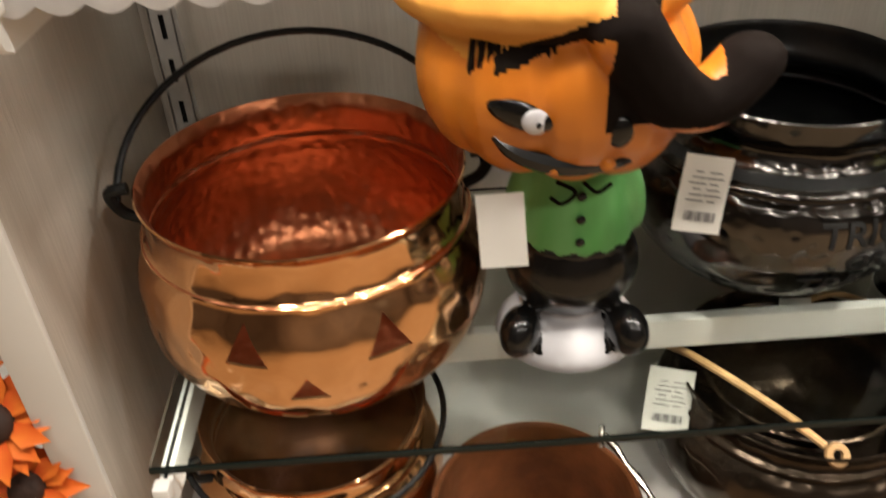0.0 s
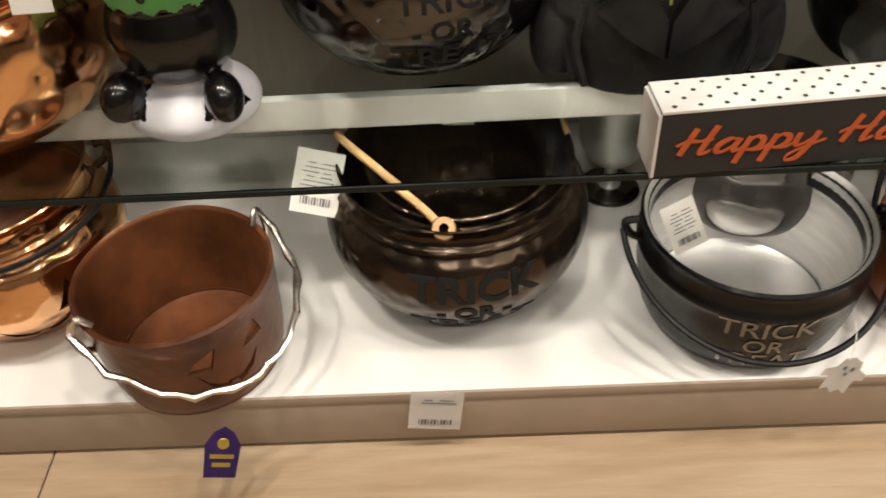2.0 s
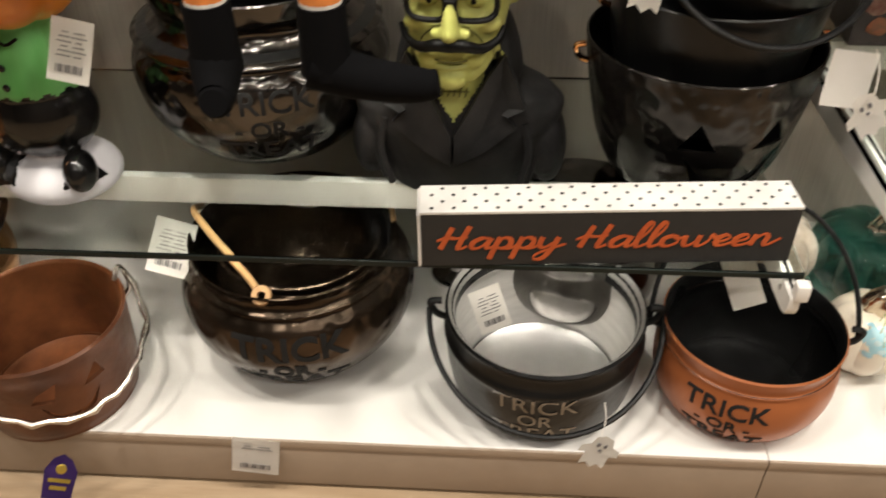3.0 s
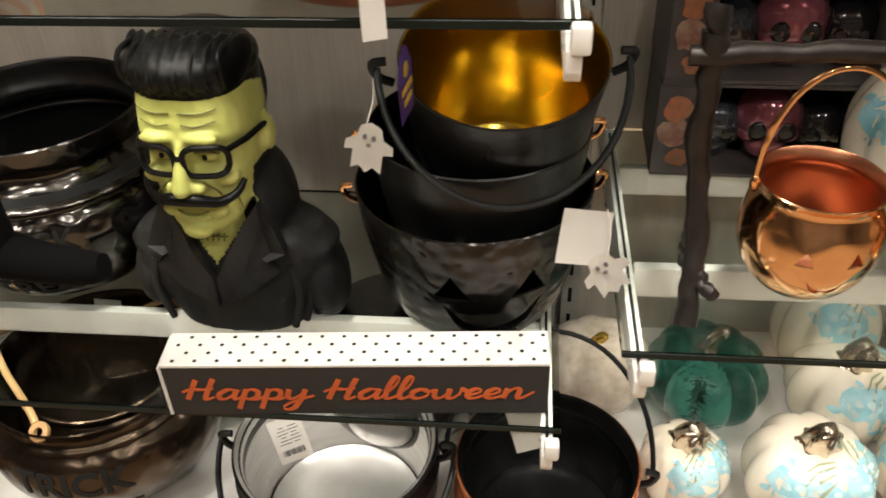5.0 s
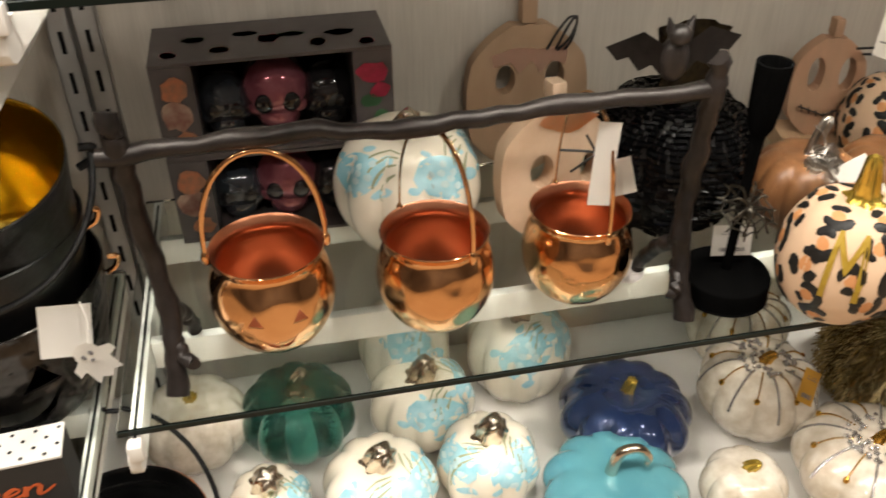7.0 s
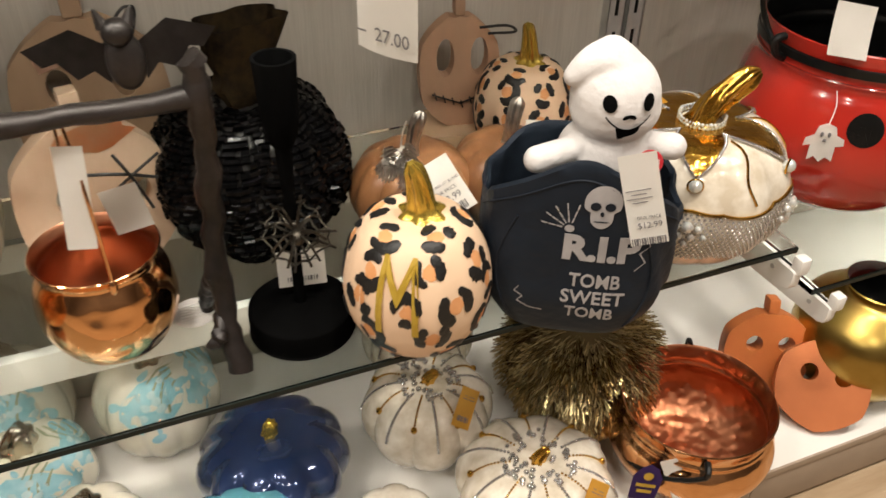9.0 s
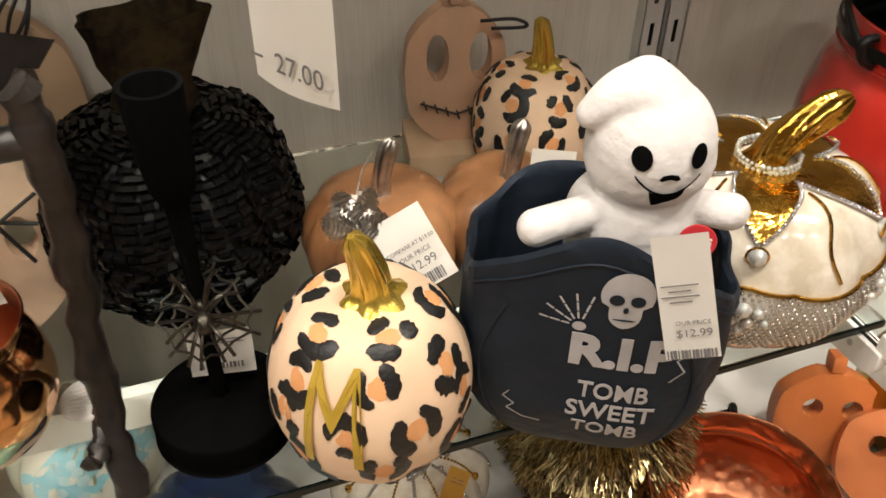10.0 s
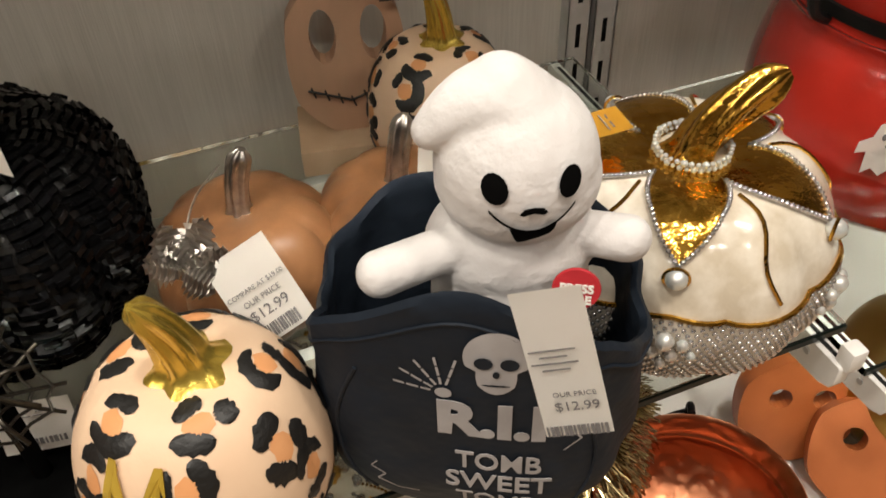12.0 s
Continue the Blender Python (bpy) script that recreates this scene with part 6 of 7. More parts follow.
def bust_extras(bm):
    for s in (-1, 1):
        def rim(b, s=s):
            pts = [(s * 0.0235 + 0.0195 * math.copysign(abs(math.cos(a)) ** 0.55, math.cos(a)), -0.083 + 7.5 * (s * 0.0235 + 0.0195 * math.cos(a)) ** 2, 0.235 + 0.0150 * math.copysign(abs(math.sin(a)) ** 0.65, math.sin(a))) for a in [2 * math.pi * i / 28 for i in range(29)]]
            tube(pts, 0.0030, 8, b)
        add_with(bm, 2, rim)
        add_with(bm, 2, lambda b, s=s: tube([(s * 0.042, -0.071, 0.244), (s * 0.053, -0.045, 0.243), (s * 0.058, 0.0, 0.238)], 0.0030, 8, b))
        add_with(bm, 2, lambda b, s=s: tube(curve_points([(0, -0.088, 0.199), (s * 0.014, -0.089, 0.199), (s * 0.030, -0.080, 0.193), (s * 0.044, -0.068, 0.197), (s * 0.050, -0.058, 0.207)], 5), lambda q: 0.0072 * (1 - 0.62 * q), 10, b))
        add_with(bm, 0, lambda b, s=s: ball(0.010, 0.004, 0.0062, (s * 0.0225, -0.0685, 0.236), b, 14, 10))
        add_with(bm, 3, lambda b, s=s: tube(curve_points([(s * 0.012, -0.0725, 0.240), (s * 0.022, -0.0735, 0.243), (s * 0.034, -0.066, 0.238)], 4), 0.0012, 6, b))
        add_with(bm, 2, lambda b, s=s: ball(0.0028, 0.002, 0.0030, (s * 0.021, -0.0722, 0.236), b, 10, 8))
        for pts in ([(0.006, -0.0745, 0.270), (0.020, -0.0735, 0.268), (0.036, -0.066, 0.271)], [(0.004, -0.0720, 0.280), (0.022, -0.0700, 0.279), (0.038, -0.063, 0.282)], [(0.016, -0.0775, 0.212), (0.028, -0.073, 0.200), (0.032, -0.068, 0.184)], [(0.040, -0.060, 0.190), (0.041, -0.056, 0.172)]):
            add_with(bm, 3, lambda b, s=s, pts=pts: tube(curve_points([(s * x, y, z) for x, y, z in pts], 4), 0.0009, 6, b))

        def lapel(b, s=s):
            pts = [(0.036, 0.150), (0.050, 0.168), (0.064, 0.140), (0.074, 0.114), (0.056, 0.108), (0.066, 0.094), (0.036, 0.070), (0.002, 0.050), (0.002, 0.088), (0.018, 0.118)]
            mid = (0.046, 0.112)
            fan = [[b.verts.new((s * (mid[0] + (x - mid[0]) * k), -0.064 * math.sqrt(max(0.2, 1 - (x / 0.112) ** 2)) + 0.34 * max(0.0, z - 0.112) - 0.001 - 0.005 * k, mid[1] + (z - mid[1]) * k)) for x, z in pts] for k in (0.4, 1.0)]
            back = [b.verts.new(v.co + Vector((0, 0.012, 0))) for v in fan[1]]
            b.faces.new(fan[0])
            for i in range(len(pts)):
                j = (i + 1) % len(pts)
                b.faces.new((fan[0][i], fan[1][i], fan[1][j], fan[0][j]))
                b.faces.new((fan[1][i], back[i], back[j], fan[1][j]))
        add_with(bm, 1, lapel)
        for k in range(3):
            add_with(bm, 1, lambda b, s=s, k=k: tube(curve_points([(s * (0.074 + 0.009 * k), -0.046 + 0.012 * k, 0.094 - 0.01 * k), (s * (0.080 + 0.009 * k), -0.048 + 0.014 * k, 0.055), (s * (0.070 + 0.009 * k), -0.048 + 0.012 * k, 0.012)], 5), 0.0042, 6, b))
    for i in range(9):
        add_with(bm, 2, lambda b, i=i: tube(curve_points([(-0.046 + 0.0115 * i, -0.066 + 6 * (-0.046 + 0.0115 * i) ** 2, 0.298), (-0.048 + 0.012 * i, -0.079 + 9 * (-0.046 + 0.0115 * i) ** 2, 0.314), (-0.046 + 0.0115 * i, -0.052, 0.331), (-0.044 + 0.011 * i, -0.010, 0.330)], 5), 0.0026, 6, b))
    add_with(bm, 2, lambda b: tube([(-0.005, -0.084, 0.240), (0.005, -0.084, 0.240)], 0.0026, 8, b))
    add_with(bm, 3, lambda b: tube(curve_points([(-0.020, -0.0745, 0.1790), (-0.008, -0.0795, 0.1775), (0.008, -0.0795, 0.1775), (0.020, -0.0745, 0.1795)], 4), 0.0010, 8, b))
    add_with(bm, 0, lambda b: tube(curve_points([(-0.016, -0.074, 0.1715), (0, -0.078, 0.1700), (0.016, -0.074, 0.172)], 4), 0.0036, 8, b))
    for i in range(5):
        add_with(bm, 3, lambda b, i=i: tube([(-0.012 + 0.006 * i, -0.0535, 0.126), (-0.010 + 0.006 * i, -0.0535, 0.136)], 0.0009, 5, b))
    add_with(bm, 3, lambda b: tube([(-0.016, -0.053, 0.131), (0.016, -0.053, 0.132)], 0.0009, 5, b))


figure("monster_bust", (0.846, -0.258, G1), bust_form, 0.0026, bust_paint, [SKIN, COAT, HAIR, CREASE], "green-faced monster bust with black glasses, moustache and coat", "figurine", -3, bust_extras, 3)

# pumpkin-headed figurine
PUMPK = mat("orange_pumpkin_paint", (0.62, 0.20, 0.02), 0.35, second=(0.55, 0.16, 0.015), scale=14, coat=0.3)
HATY = mat("amber_hat_fabric", (0.68, 0.32, 0.06), 0.55, second=(0.60, 0.25, 0.04), scale=16)
GREENV = mat("green_painted_vest", (0.09, 0.34, 0.08), 0.4, second=(0.20, 0.48, 0.19), scale=26, stretch=(1, 1, 0.15))
GLOSSK = mat("gloss_black_paint", (0.004, 0.004, 0.004), 0.2, scale=20, coat=0.2)
SNOWB = mat("white_figure_base", (0.72, 0.71, 0.74), 0.4, scale=20)
FRINGE = mat("dark_fringe", (0.008, 0.005, 0.004), 0.8, spec=0.1, scale=120)


def fig_form():
    bm = ball(0.070, 0.062, 0.032, (0, 0, 0.018), u=28, v=14)
    ball(0.062, 0.052, 0.056, (0, 0, 0.098), bm, 24, 16)
    ball(0.044, 0.040, 0.06, (0, 0, 0.168), bm, 22, 14)
    ringed(bm, [(0.134, 0.053, -0.047, 0.047), (0.150, 0.0515, -0.045, 0.045), (0.190, 0.040, -0.038, 0.038), (0.215, 0.032, -0.03, 0.03)], 36, 2.0)
    for s in (-1, 1):
        ball(0.019, 0.026, 0.024, (s * 0.049, -0.042, 0.046), bm, 16, 10, m=pose(0, 0, 0, 20, 0, s * 20))
        ball(0.014, 0.017, 0.040, (s * 0.047, 0.0, 0.170), bm, 12, 10, m=pose(0, 0, 0, 0, s * -12, 0))
    for k in range(9):
        a = 2 * math.pi * k / 9
        ball(0.056, 0.056, 0.076, (-0.022 + 0.058 * math.cos(a), 0.045 * math.sin(a), 0.292 - 0.008 * math.cos(a)), bm, 18, 14)
    ball(0.120, 0.104, 0.045, (-0.034, 0.0, 0.366), bm, 22, 12)
    ball(0.090, 0.08, 0.06, (-0.050, 0.01, 0.400), bm, 20, 12)
    for i in range(24):
        q = i / 23
        ball(0.026, 0.022, 0.027 - 0.006 * q, (0.014 + 0.095 * q, -0.092 + 0.03 * q, 0.350 - 0.060 * math.sin(math.pi * q * 0.8)), bm, 14, 10)
    return bm


def fig_paint(c, n):
    if c.x > 0.004 and c.z > 0.278 and (c.y < -0.082 or c.x > 0.088):
        return 5
    side = c.x + 0.093
    if c.z > 0.325 + (0.44 * side if side > 0 else -0.56 * side):
        return 1
    if c.z > 0.311 + 0.44 * side and side > 0.02:
        return 5
    if c.z > 0.212:
        return 0
    if c.z > 0.134 + 0.003 * math.sin(14 * math.atan2(c.y, c.x)):
        return 2
    if c.z > 0.052:
        return 3
    return 3 if c.y < -0.016 and abs(abs(c.x) - 0.049) < 0.020 and c.z > 0.026 else 4


def fig_extras(bm):
    for i in range(3):
        add_with(bm, 3, lambda b, i=i: ball(0.0042, 0.003, 0.0042, (0.0, -0.0405 - 0.0030 * i, 0.190 - 0.021 * i), b, 10, 8))

    def front(x, z):
        return -0.098 * math.sqrt(max(0.05, 1 - ((x + 0.022) / 0.112) ** 2 - ((z - 0.292) / 0.085) ** 2))
    add_with(bm, 3, lambda b: ball(0.025, 0.005, 0.011, (-0.056, front(-0.056, 0.293), 0.293), b, 16, 10, m=pose(0, 0, 0, 0, 14, -18)))
    add_with(bm, 4, lambda b: ball(0.010, 0.004, 0.010, (-0.045, front(-0.045, 0.290) - 0.003, 0.290), b, 12, 8))
    add_with(bm, 3, lambda b: ball(0.0022, 0.002, 0.0024, (-0.043, front(-0.045, 0.290) - 0.0068, 0.289), b, 8, 6))
    add_with(bm, 3, lambda b: ball(0.010, 0.005, 0.013, (0.016, front(0.016, 0.276), 0.276), b, 10, 8))
    smile = [(-0.074, 0.272), (-0.060, 0.260), (-0.036, 0.250), (-0.008, 0.245), (0.024, 0.243), (0.052, 0.246)]
    add_with(bm, 3, lambda b: tube(curve_points([(x, front(x, z) - 0.0005, z) for x, z in smile], 6), lambda q: 0.0026 + 0.0070 * math.sin(math.pi * q), 8, b))
    for x in (-0.030, 0.010):
        add_with(bm, 0, lambda b, x=x: ball(0.0065, 0.004, 0.006, (x, front(x, 0.248) - 0.006, 0.246), b, 8, 6))
    rg = random.Random(4)
    for i in range(80):
        q = i / 79
        x = -0.088 + 0.100 * q
        z = 0.324 + 0.34 * (x + 0.088)
        y = front(x, min(z, 0.352)) - 0.003
        add_with(bm, 5, lambda b, x=x, y=y, z=z: tube([(x, y, z + 0.020), (x + rg.uniform(-0.006, 0.006), y - 0.003, z - rg.uniform(0.002, 0.014))], 0.0013, 5, b))
    add_with(bm, 5, lambda b: tube(curve_points([(-0.022, -0.040, 0.205), (-0.006, -0.044, 0.197), (-0.016, -0.041, 0.184), (-0.026, -0.037, 0.188)], 5), 0.0018, 6, b))
    add_with(bm, 5, lambda b: tube(curve_points([(0.0, -0.042, 0.205), (0.012, -0.042, 0.195), (0.024, -0.037, 0.200)], 5), 0.0018, 6, b))


figure("pumpkin_figurine", (0.394, -0.300, G1), fig_form, 0.0030, fig_paint, [PUMPK, HATY, GREENV, GLOSSK, SNOWB, FRINGE], "pumpkin-headed figurine with amber hat, green vest and black boots", "figurine", -4, fig_extras, 3, 0.97)

# dangling striped legs of a shelf-sitter above
SOCKO = mat("orange_white_sock", (0.70, 0.23, 0.05), 0.8, scale=120, bump=0.0006, bump_scale=300)
SOCKW = mat("white_sock", (0.75, 0.70, 0.64), 0.8, scale=120)
BOOT = mat("black_velvet_boot", (0.003, 0.003, 0.0035), 0.9, scale=120, spec=0.1)
lg = bmesh.new()
for x0, toe in ((0.672, (0.004, -0.03)), (0.757, (0.068, 0.0))):
    path = curve_points([(x0, -0.36, UP1 + 0.017), (x0, -0.43, UP1 + 0.020), (x0, -0.485, UP1 - 0.004), (x0, -0.500, 0.79), (x0, -0.502, 0.730)], 8)
    for i, (p, q) in enumerate(zip(path, path[1:])):
        add_with(lg, i % 2, lambda b, p=p, q=q: tube([p, q], 0.0158, 18, b))
    add_with(lg, 2, lambda b: tube([(x0, -0.502, 0.735), (x0, -0.502, 0.708), (x0, -0.502, 0.680)], lambda q: 0.018 + 0.002 * q, 18, b))
    add_with(lg, 2, lambda b: tube(curve_points([(x0 - toe[0] * 0.15, -0.502, 0.688), (x0 + toe[0] * 0.35, -0.502 + toe[1] * 0.5, 0.676), (x0 + toe[0], -0.502 + toe[1], 0.670), (x0 + toe[0] * 1.25, -0.502 + toe[1] * 1.3, 0.672)], 5), lambda q: 0.021 * (1 - 0.5 * q), 14, b))
tagged(part("doll_legs", lg, [SOCKO, SOCKW, BOOT]), "orange and white striped doll legs with black boots, dangling", "doll")

# ---- bay three and the lower right ----
REDEN = mat("red_enamel", (0.45, 0.025, 0.015), 0.18, second=(0.38, 0.02, 0.012), scale=8, coat=0.6)
t, body, prof = vessel("red_pot", (2.648, -0.240, G3), [(0.0, 0.0), (0.07, 0.002), (0.12, 0.03), (0.142, 0.08), (0.144, 0.12), (0.135, 0.165), (0.125, 0.185), (0.128, 0.195), (0.124, 0.20), (0.127, 0.232)], REDEN, BLACKENAMEL, "red enamelled cauldron with a black inside and black rim", category="cauldron")
part("rim_band", lathe([(0.128, 0.205), (0.1305, 0.206), (0.1305, 0.216), (0.128, 0.217), (0.1275, 0.205)], 56), BLACKENAMEL, t, "black painted band")
ears(t, 0.128, 0.215, BLACKIRON, 0.014)
part("bail", bail(0.142, 0.14, 0.0035, -60, 0.215), BLACKIRON, t, "black bail handle leaning back")
for a, z, r in ((-38, 0.15, 0.02), (20, 0.12, 0.02), (-10, 0.09, 0.016)):
    bm = bmesh.new()
    bm.faces.new([bm.verts.new((r * math.cos(2 * math.pi * i / 20), 0, r * math.sin(2 * math.pi * i / 20))) for i in range(20)])
    part("black_dot", wrap(bm, prof, z, a), BLACKENAMEL, t, "round black face spot", smooth=False)


def ghost_tag(at, turn, roll, label):
    gt = thing("ghost_tag", at, label, "tag", turn=turn)
    bm = bmesh.new()
    outline = [(0, 0.022), (0.010, 0.018), (0.013, 0.008), (0.022, 0.004), (0.023, -0.004), (0.014, -0.006), (0.014, -0.024), (0.006, -0.020), (0, -0.026), (-0.007, -0.020), (-0.014, -0.025), (-0.014, -0.006), (-0.022, -0.008), (-0.021, 0.002), (-0.012, 0.007), (-0.009, 0.018)]
    bm.faces.new([bm.verts.new((x, 0, z)) for x, z in outline])
    bmesh.ops.solidify(bm, geom=bm.faces[:], thickness=0.0008)
    gcard = part("card", bm, PAPER, gt, smooth=False, m=pose(0, 0, 0, -8, roll, 0))
    bm = bmesh.new()
    for s in (-1, 1):
        ball(0.002, 0.0006, 0.003, (s * 0.004, -0.0012, 0.008), bm, 8, 6)
    ball(0.002, 0.0006, 0.002, (0, -0.0012, 0.001), bm, 8, 6)
    part("printed_face", bm, INK, gcard)
    part("string", tube(curve_points([(0, 0, 0.02), (0.004, 0.01, 0.04), (0.002, 0.02, 0.055)], 4), 0.0006, 5), PAPER, gt)


ghost_tag((2.528, -0.327, 0.592), -35, 0, "small white ghost-shaped paper tag hanging on a red pot")
ghost_tag((1.010, -0.500, 0.232), 0, 20, "small white ghost-shaped paper tag hanging on a black pot")
ghost_tag((1.232, -0.372, 0.580), 12, -30, "white ghost-shaped paper tag tied to a black bucket")
ghost_tag((1.020, -0.345, 0.690), -10, 10, "white ghost-shaped paper tag on a nested black bucket")

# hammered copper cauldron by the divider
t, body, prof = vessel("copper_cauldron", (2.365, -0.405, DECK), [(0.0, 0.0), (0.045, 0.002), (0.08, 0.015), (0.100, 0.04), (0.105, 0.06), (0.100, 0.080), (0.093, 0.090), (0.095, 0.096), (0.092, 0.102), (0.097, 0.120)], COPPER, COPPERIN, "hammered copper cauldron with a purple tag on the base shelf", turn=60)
ears(t, 0.095, 0.105, BLACKIRON, 0.012)
part("bail", bail(0.112, 0.11, 0.003, -118, 0.105), BLACKIRON, t, "black bail handle lowered")
PURPLE = mat("purple_card", (0.045, 0.018, 0.12), 0.5, scale=40)


def purple_tag(at, turn, tilt, roll, label):
    t = thing("hang_tag", at, label, "tag", turn=turn)
    bm = bmesh.new()
    pts = [(-0.016, -0.055), (0.016, -0.055), (0.018, -0.02), (0.010, -0.006), (0, 0), (-0.010, -0.006), (-0.018, -0.02)]
    bm.faces.new([bm.verts.new((x, 0, z)) for x, z in pts])
    bmesh.ops.solidify(bm, geom=bm.faces[:], thickness=0.0012)
    c = part("card", bm, PURPLE, t, smooth=False, m=pose(0, 0, 0, tilt, roll, 0))
    bm = bmesh.new()
    ball(0.006, 0.0006, 0.006, (0, -0.0012, -0.018), bm, 12, 8)
    for i in range(2):
        box(0.024 - 0.006 * i, 0.0006, 0.0045, at=(0, -0.0012, -0.034 - 0.009 * i), bm=bm)
    part("print", bm, GOLDPAINT, c)


purple_tag((2.262, -0.462, 0.285), -25, -10, 8, "purple hang tag with gold print on a copper cauldron")
purple_tag((0.403, -0.505, 0.190), 10, -32, 20, "purple hang tag with gold print hanging from a twig handle")
purple_tag((1.072, -0.452, 0.830), 82, 0, -4, "purple hang tag with gold print hanging from the upper shelf")
ORWOOD = mat("orange_painted_wood", (0.44, 0.13, 0.035), 0.5, second=(0.36, 0.10, 0.025), scale=20)
for i, (x, y, z0, w, tr, ti) in enumerate(((2.545, -0.340, DECK, 0.13, -25, -18), (2.565, -0.43, DECK, 0.13, -40, -40))):
    wood_pumpkin((x, y, z0), w, 0.13, 0.025, ORWOOD, "orange painted wooden pumpkin board with a cut triangle eye", tr, ti, [(-0.02, 0.08, 0.012, 0.012), (0.025, 0.08, 0.012, 0.012)])
GOLDBALL = mat("brushed_gold_vase", (0.46, 0.32, 0.09), 0.3, 1.0, second=(0.36, 0.24, 0.06), scale=30)
# Inside is plain black, the vase's inner shade put into its colour.
vessel("gold_vase", (2.690, -0.360, DECK), [(0, 0), (0.05, 0.002), (0.085, 0.03), (0.098, 0.075), (0.09, 0.12), (0.06, 0.15), (0.045, 0.16), (0.048, 0.172)], GOLDBALL, SHADE_BLACK, "round brushed gold vase on the base shelf", category="vase")

# silver goblet behind the pots
vessel("silver_goblet", (0.842, -0.150, DECK), [(0, 0), (0.038, 0.001), (0.036, 0.005), (0.012, 0.012), (0.008, 0.03), (0.010, 0.042), (0.030, 0.055), (0.042, 0.08), (0.046, 0.12), (0.048, 0.15)], SILVER, NICKELRIM, "fluted silver goblet standing behind the pots", category="goblet")
# grey pot behind the black pot
t = vessel("grey_pot", (1.005, -0.175, DECK), [(0, 0), (0.07, 0.002), (0.105, 0.03), (0.118, 0.075), (0.112, 0.11), (0.118, 0.135)], NICKELRIM, NICKEL, "dark grey metal pot standing behind the others", category="pot")[0]
part("rim", tube([(0.1165 * math.cos(2 * math.pi * i / 48), 0.1165 * math.sin(2 * math.pi * i / 48), 0.136) for i in range(49)], 0.003, 8), NICKELRIM, t, "rolled grey rim")

# upper shelves
for x, y in ((1.040, -0.330),):
    t = vessel("terracotta_pot", (x, y, UP1), [(0, 0), (0.075, 0.001), (0.098, 0.012), (0.112, 0.04), (0.118, 0.08), (0.115, 0.12), (0.108, 0.135)], BROWNCLAY, TERRAIN, "brown terracotta bowl on the upper glass shelf", category="bowl")[0]
    part("rim", tube([(0.1065 * math.cos(2 * math.pi * i / 48), 0.1065 * math.sin(2 * math.pi * i / 48), 0.137) for i in range(49)], 0.0032, 8), TERRAIN, t, "rolled brown rim")
t = thing("red_plate", (1.475, -0.330, UP2), "red glazed plate on the upper glass shelf", "plate")
part("dish", lathe(smooth_profile([(0, 0.002), (0.05, 0.0), (0.07, 0.003), (0.098, 0.014), (0.11, 0.017), (0.11, 0.020), (0.098, 0.018), (0.068, 0.007), (0, 0.006)], 3), 56), REDEN, t)
LACE = mat("white_scalloped_paper", (0.78, 0.75, 0.72), 0.7, scale=40)
t = thing("scalloped_runner", (0.085, -0.34, UP1), "white scalloped paper runner over the upper shelf edge", "runner")
bm = bmesh.new()
rows = []
for i in range(61):
    x = -0.05 + 0.16 * i / 60
    dz = -0.012 - 0.006 * abs(math.sin(i * math.pi / 10))
    rows.append([bm.verts.new(p) for p in ((x, 0.08, 0.001), (x, -0.096, 0.001), (x, -0.102, -0.004), (x, -0.103, dz))])
for a, b in zip(rows, rows[1:]):
    for k in range(3):
        bm.faces.new((a[k], b[k], b[k + 1], a[k + 1]))
bmesh.ops.solidify(bm, geom=bm.faces[:], thickness=0.001)
part("paper", bm, LACE, t)

# sunflowers beyond the end panel
PETAL = mat("orange_silk_petal", (0.72, 0.20, 0.02), 0.6, second=(0.62, 0.07, 0.01), scale=30)
EYE = mat("dark_flower_eye", (0.03, 0.012, 0.006), 0.8, scale=120, bump=0.001, bump_scale=200)


def flower(x, y, z, r, tilt):
    t = thing("silk_flower", (x, y, z), "orange silk sunflower with a dark eye", "flower", "silk flowers")
    rg = random.Random(int(1000 * (x + z)))
    for k in range(18):
        a = 2 * math.pi * k / 18 + rg.uniform(-0.08, 0.08)
        bm = bmesh.new()
        ln, w = r * rg.uniform(0.85, 1.1), r * 0.2
        pts = [(0.25 * r, -w * 0.5, 0), (0.6 * ln, -w, 0.006), (ln, 0, 0.002), (0.6 * ln, w, 0.006), (0.25 * r, w * 0.5, 0)]
        mid = bm.verts.new((0.6 * ln, 0, 0.002))
        ring = [bm.verts.new(p) for p in pts]
        for i in range(len(ring)):
            bm.faces.new((mid, ring[i], ring[(i + 1) % len(ring)]))
        part("petal", bm, PETAL, t, m=pose(0, 0, 0, tilt, 0, 0) @ pose(0, 0, 0.004 * (k % 3), 0, 0, math.degrees(a)))
    part("eye", ball(0.33 * r, 0.33 * r, 0.012, u=16, v=8), EYE, t, m=pose(0, 0, 0, tilt, 0, 0) @ pose(0, 0, 0.008))


for x, y, z, r in ((-0.094, -0.405, 0.475, 0.045), (-0.086, -0.415, 0.405, 0.040), (-0.14, -0.37, 0.40, 0.045), (-0.120, -0.42, 0.355, 0.045), (-0.082, -0.43, 0.335, 0.04), (-0.16, -0.35, 0.47, 0.045)):
    flower(x, y, z, r * 1.2, 55)
STEMG = mat("green_flower_stems", (0.05, 0.10, 0.03), 0.7, scale=40)
vp = thing("flower_bucket", (-0.13, -0.33, DECK), "green bucket of silk sunflowers beyond the end panel", "bucket")
part("pail", lathe([(0, 0), (0.045, 0), (0.06, 0.12), (0.057, 0.12), (0.043, 0.004), (0, 0.004)], 24), STEMG, vp)
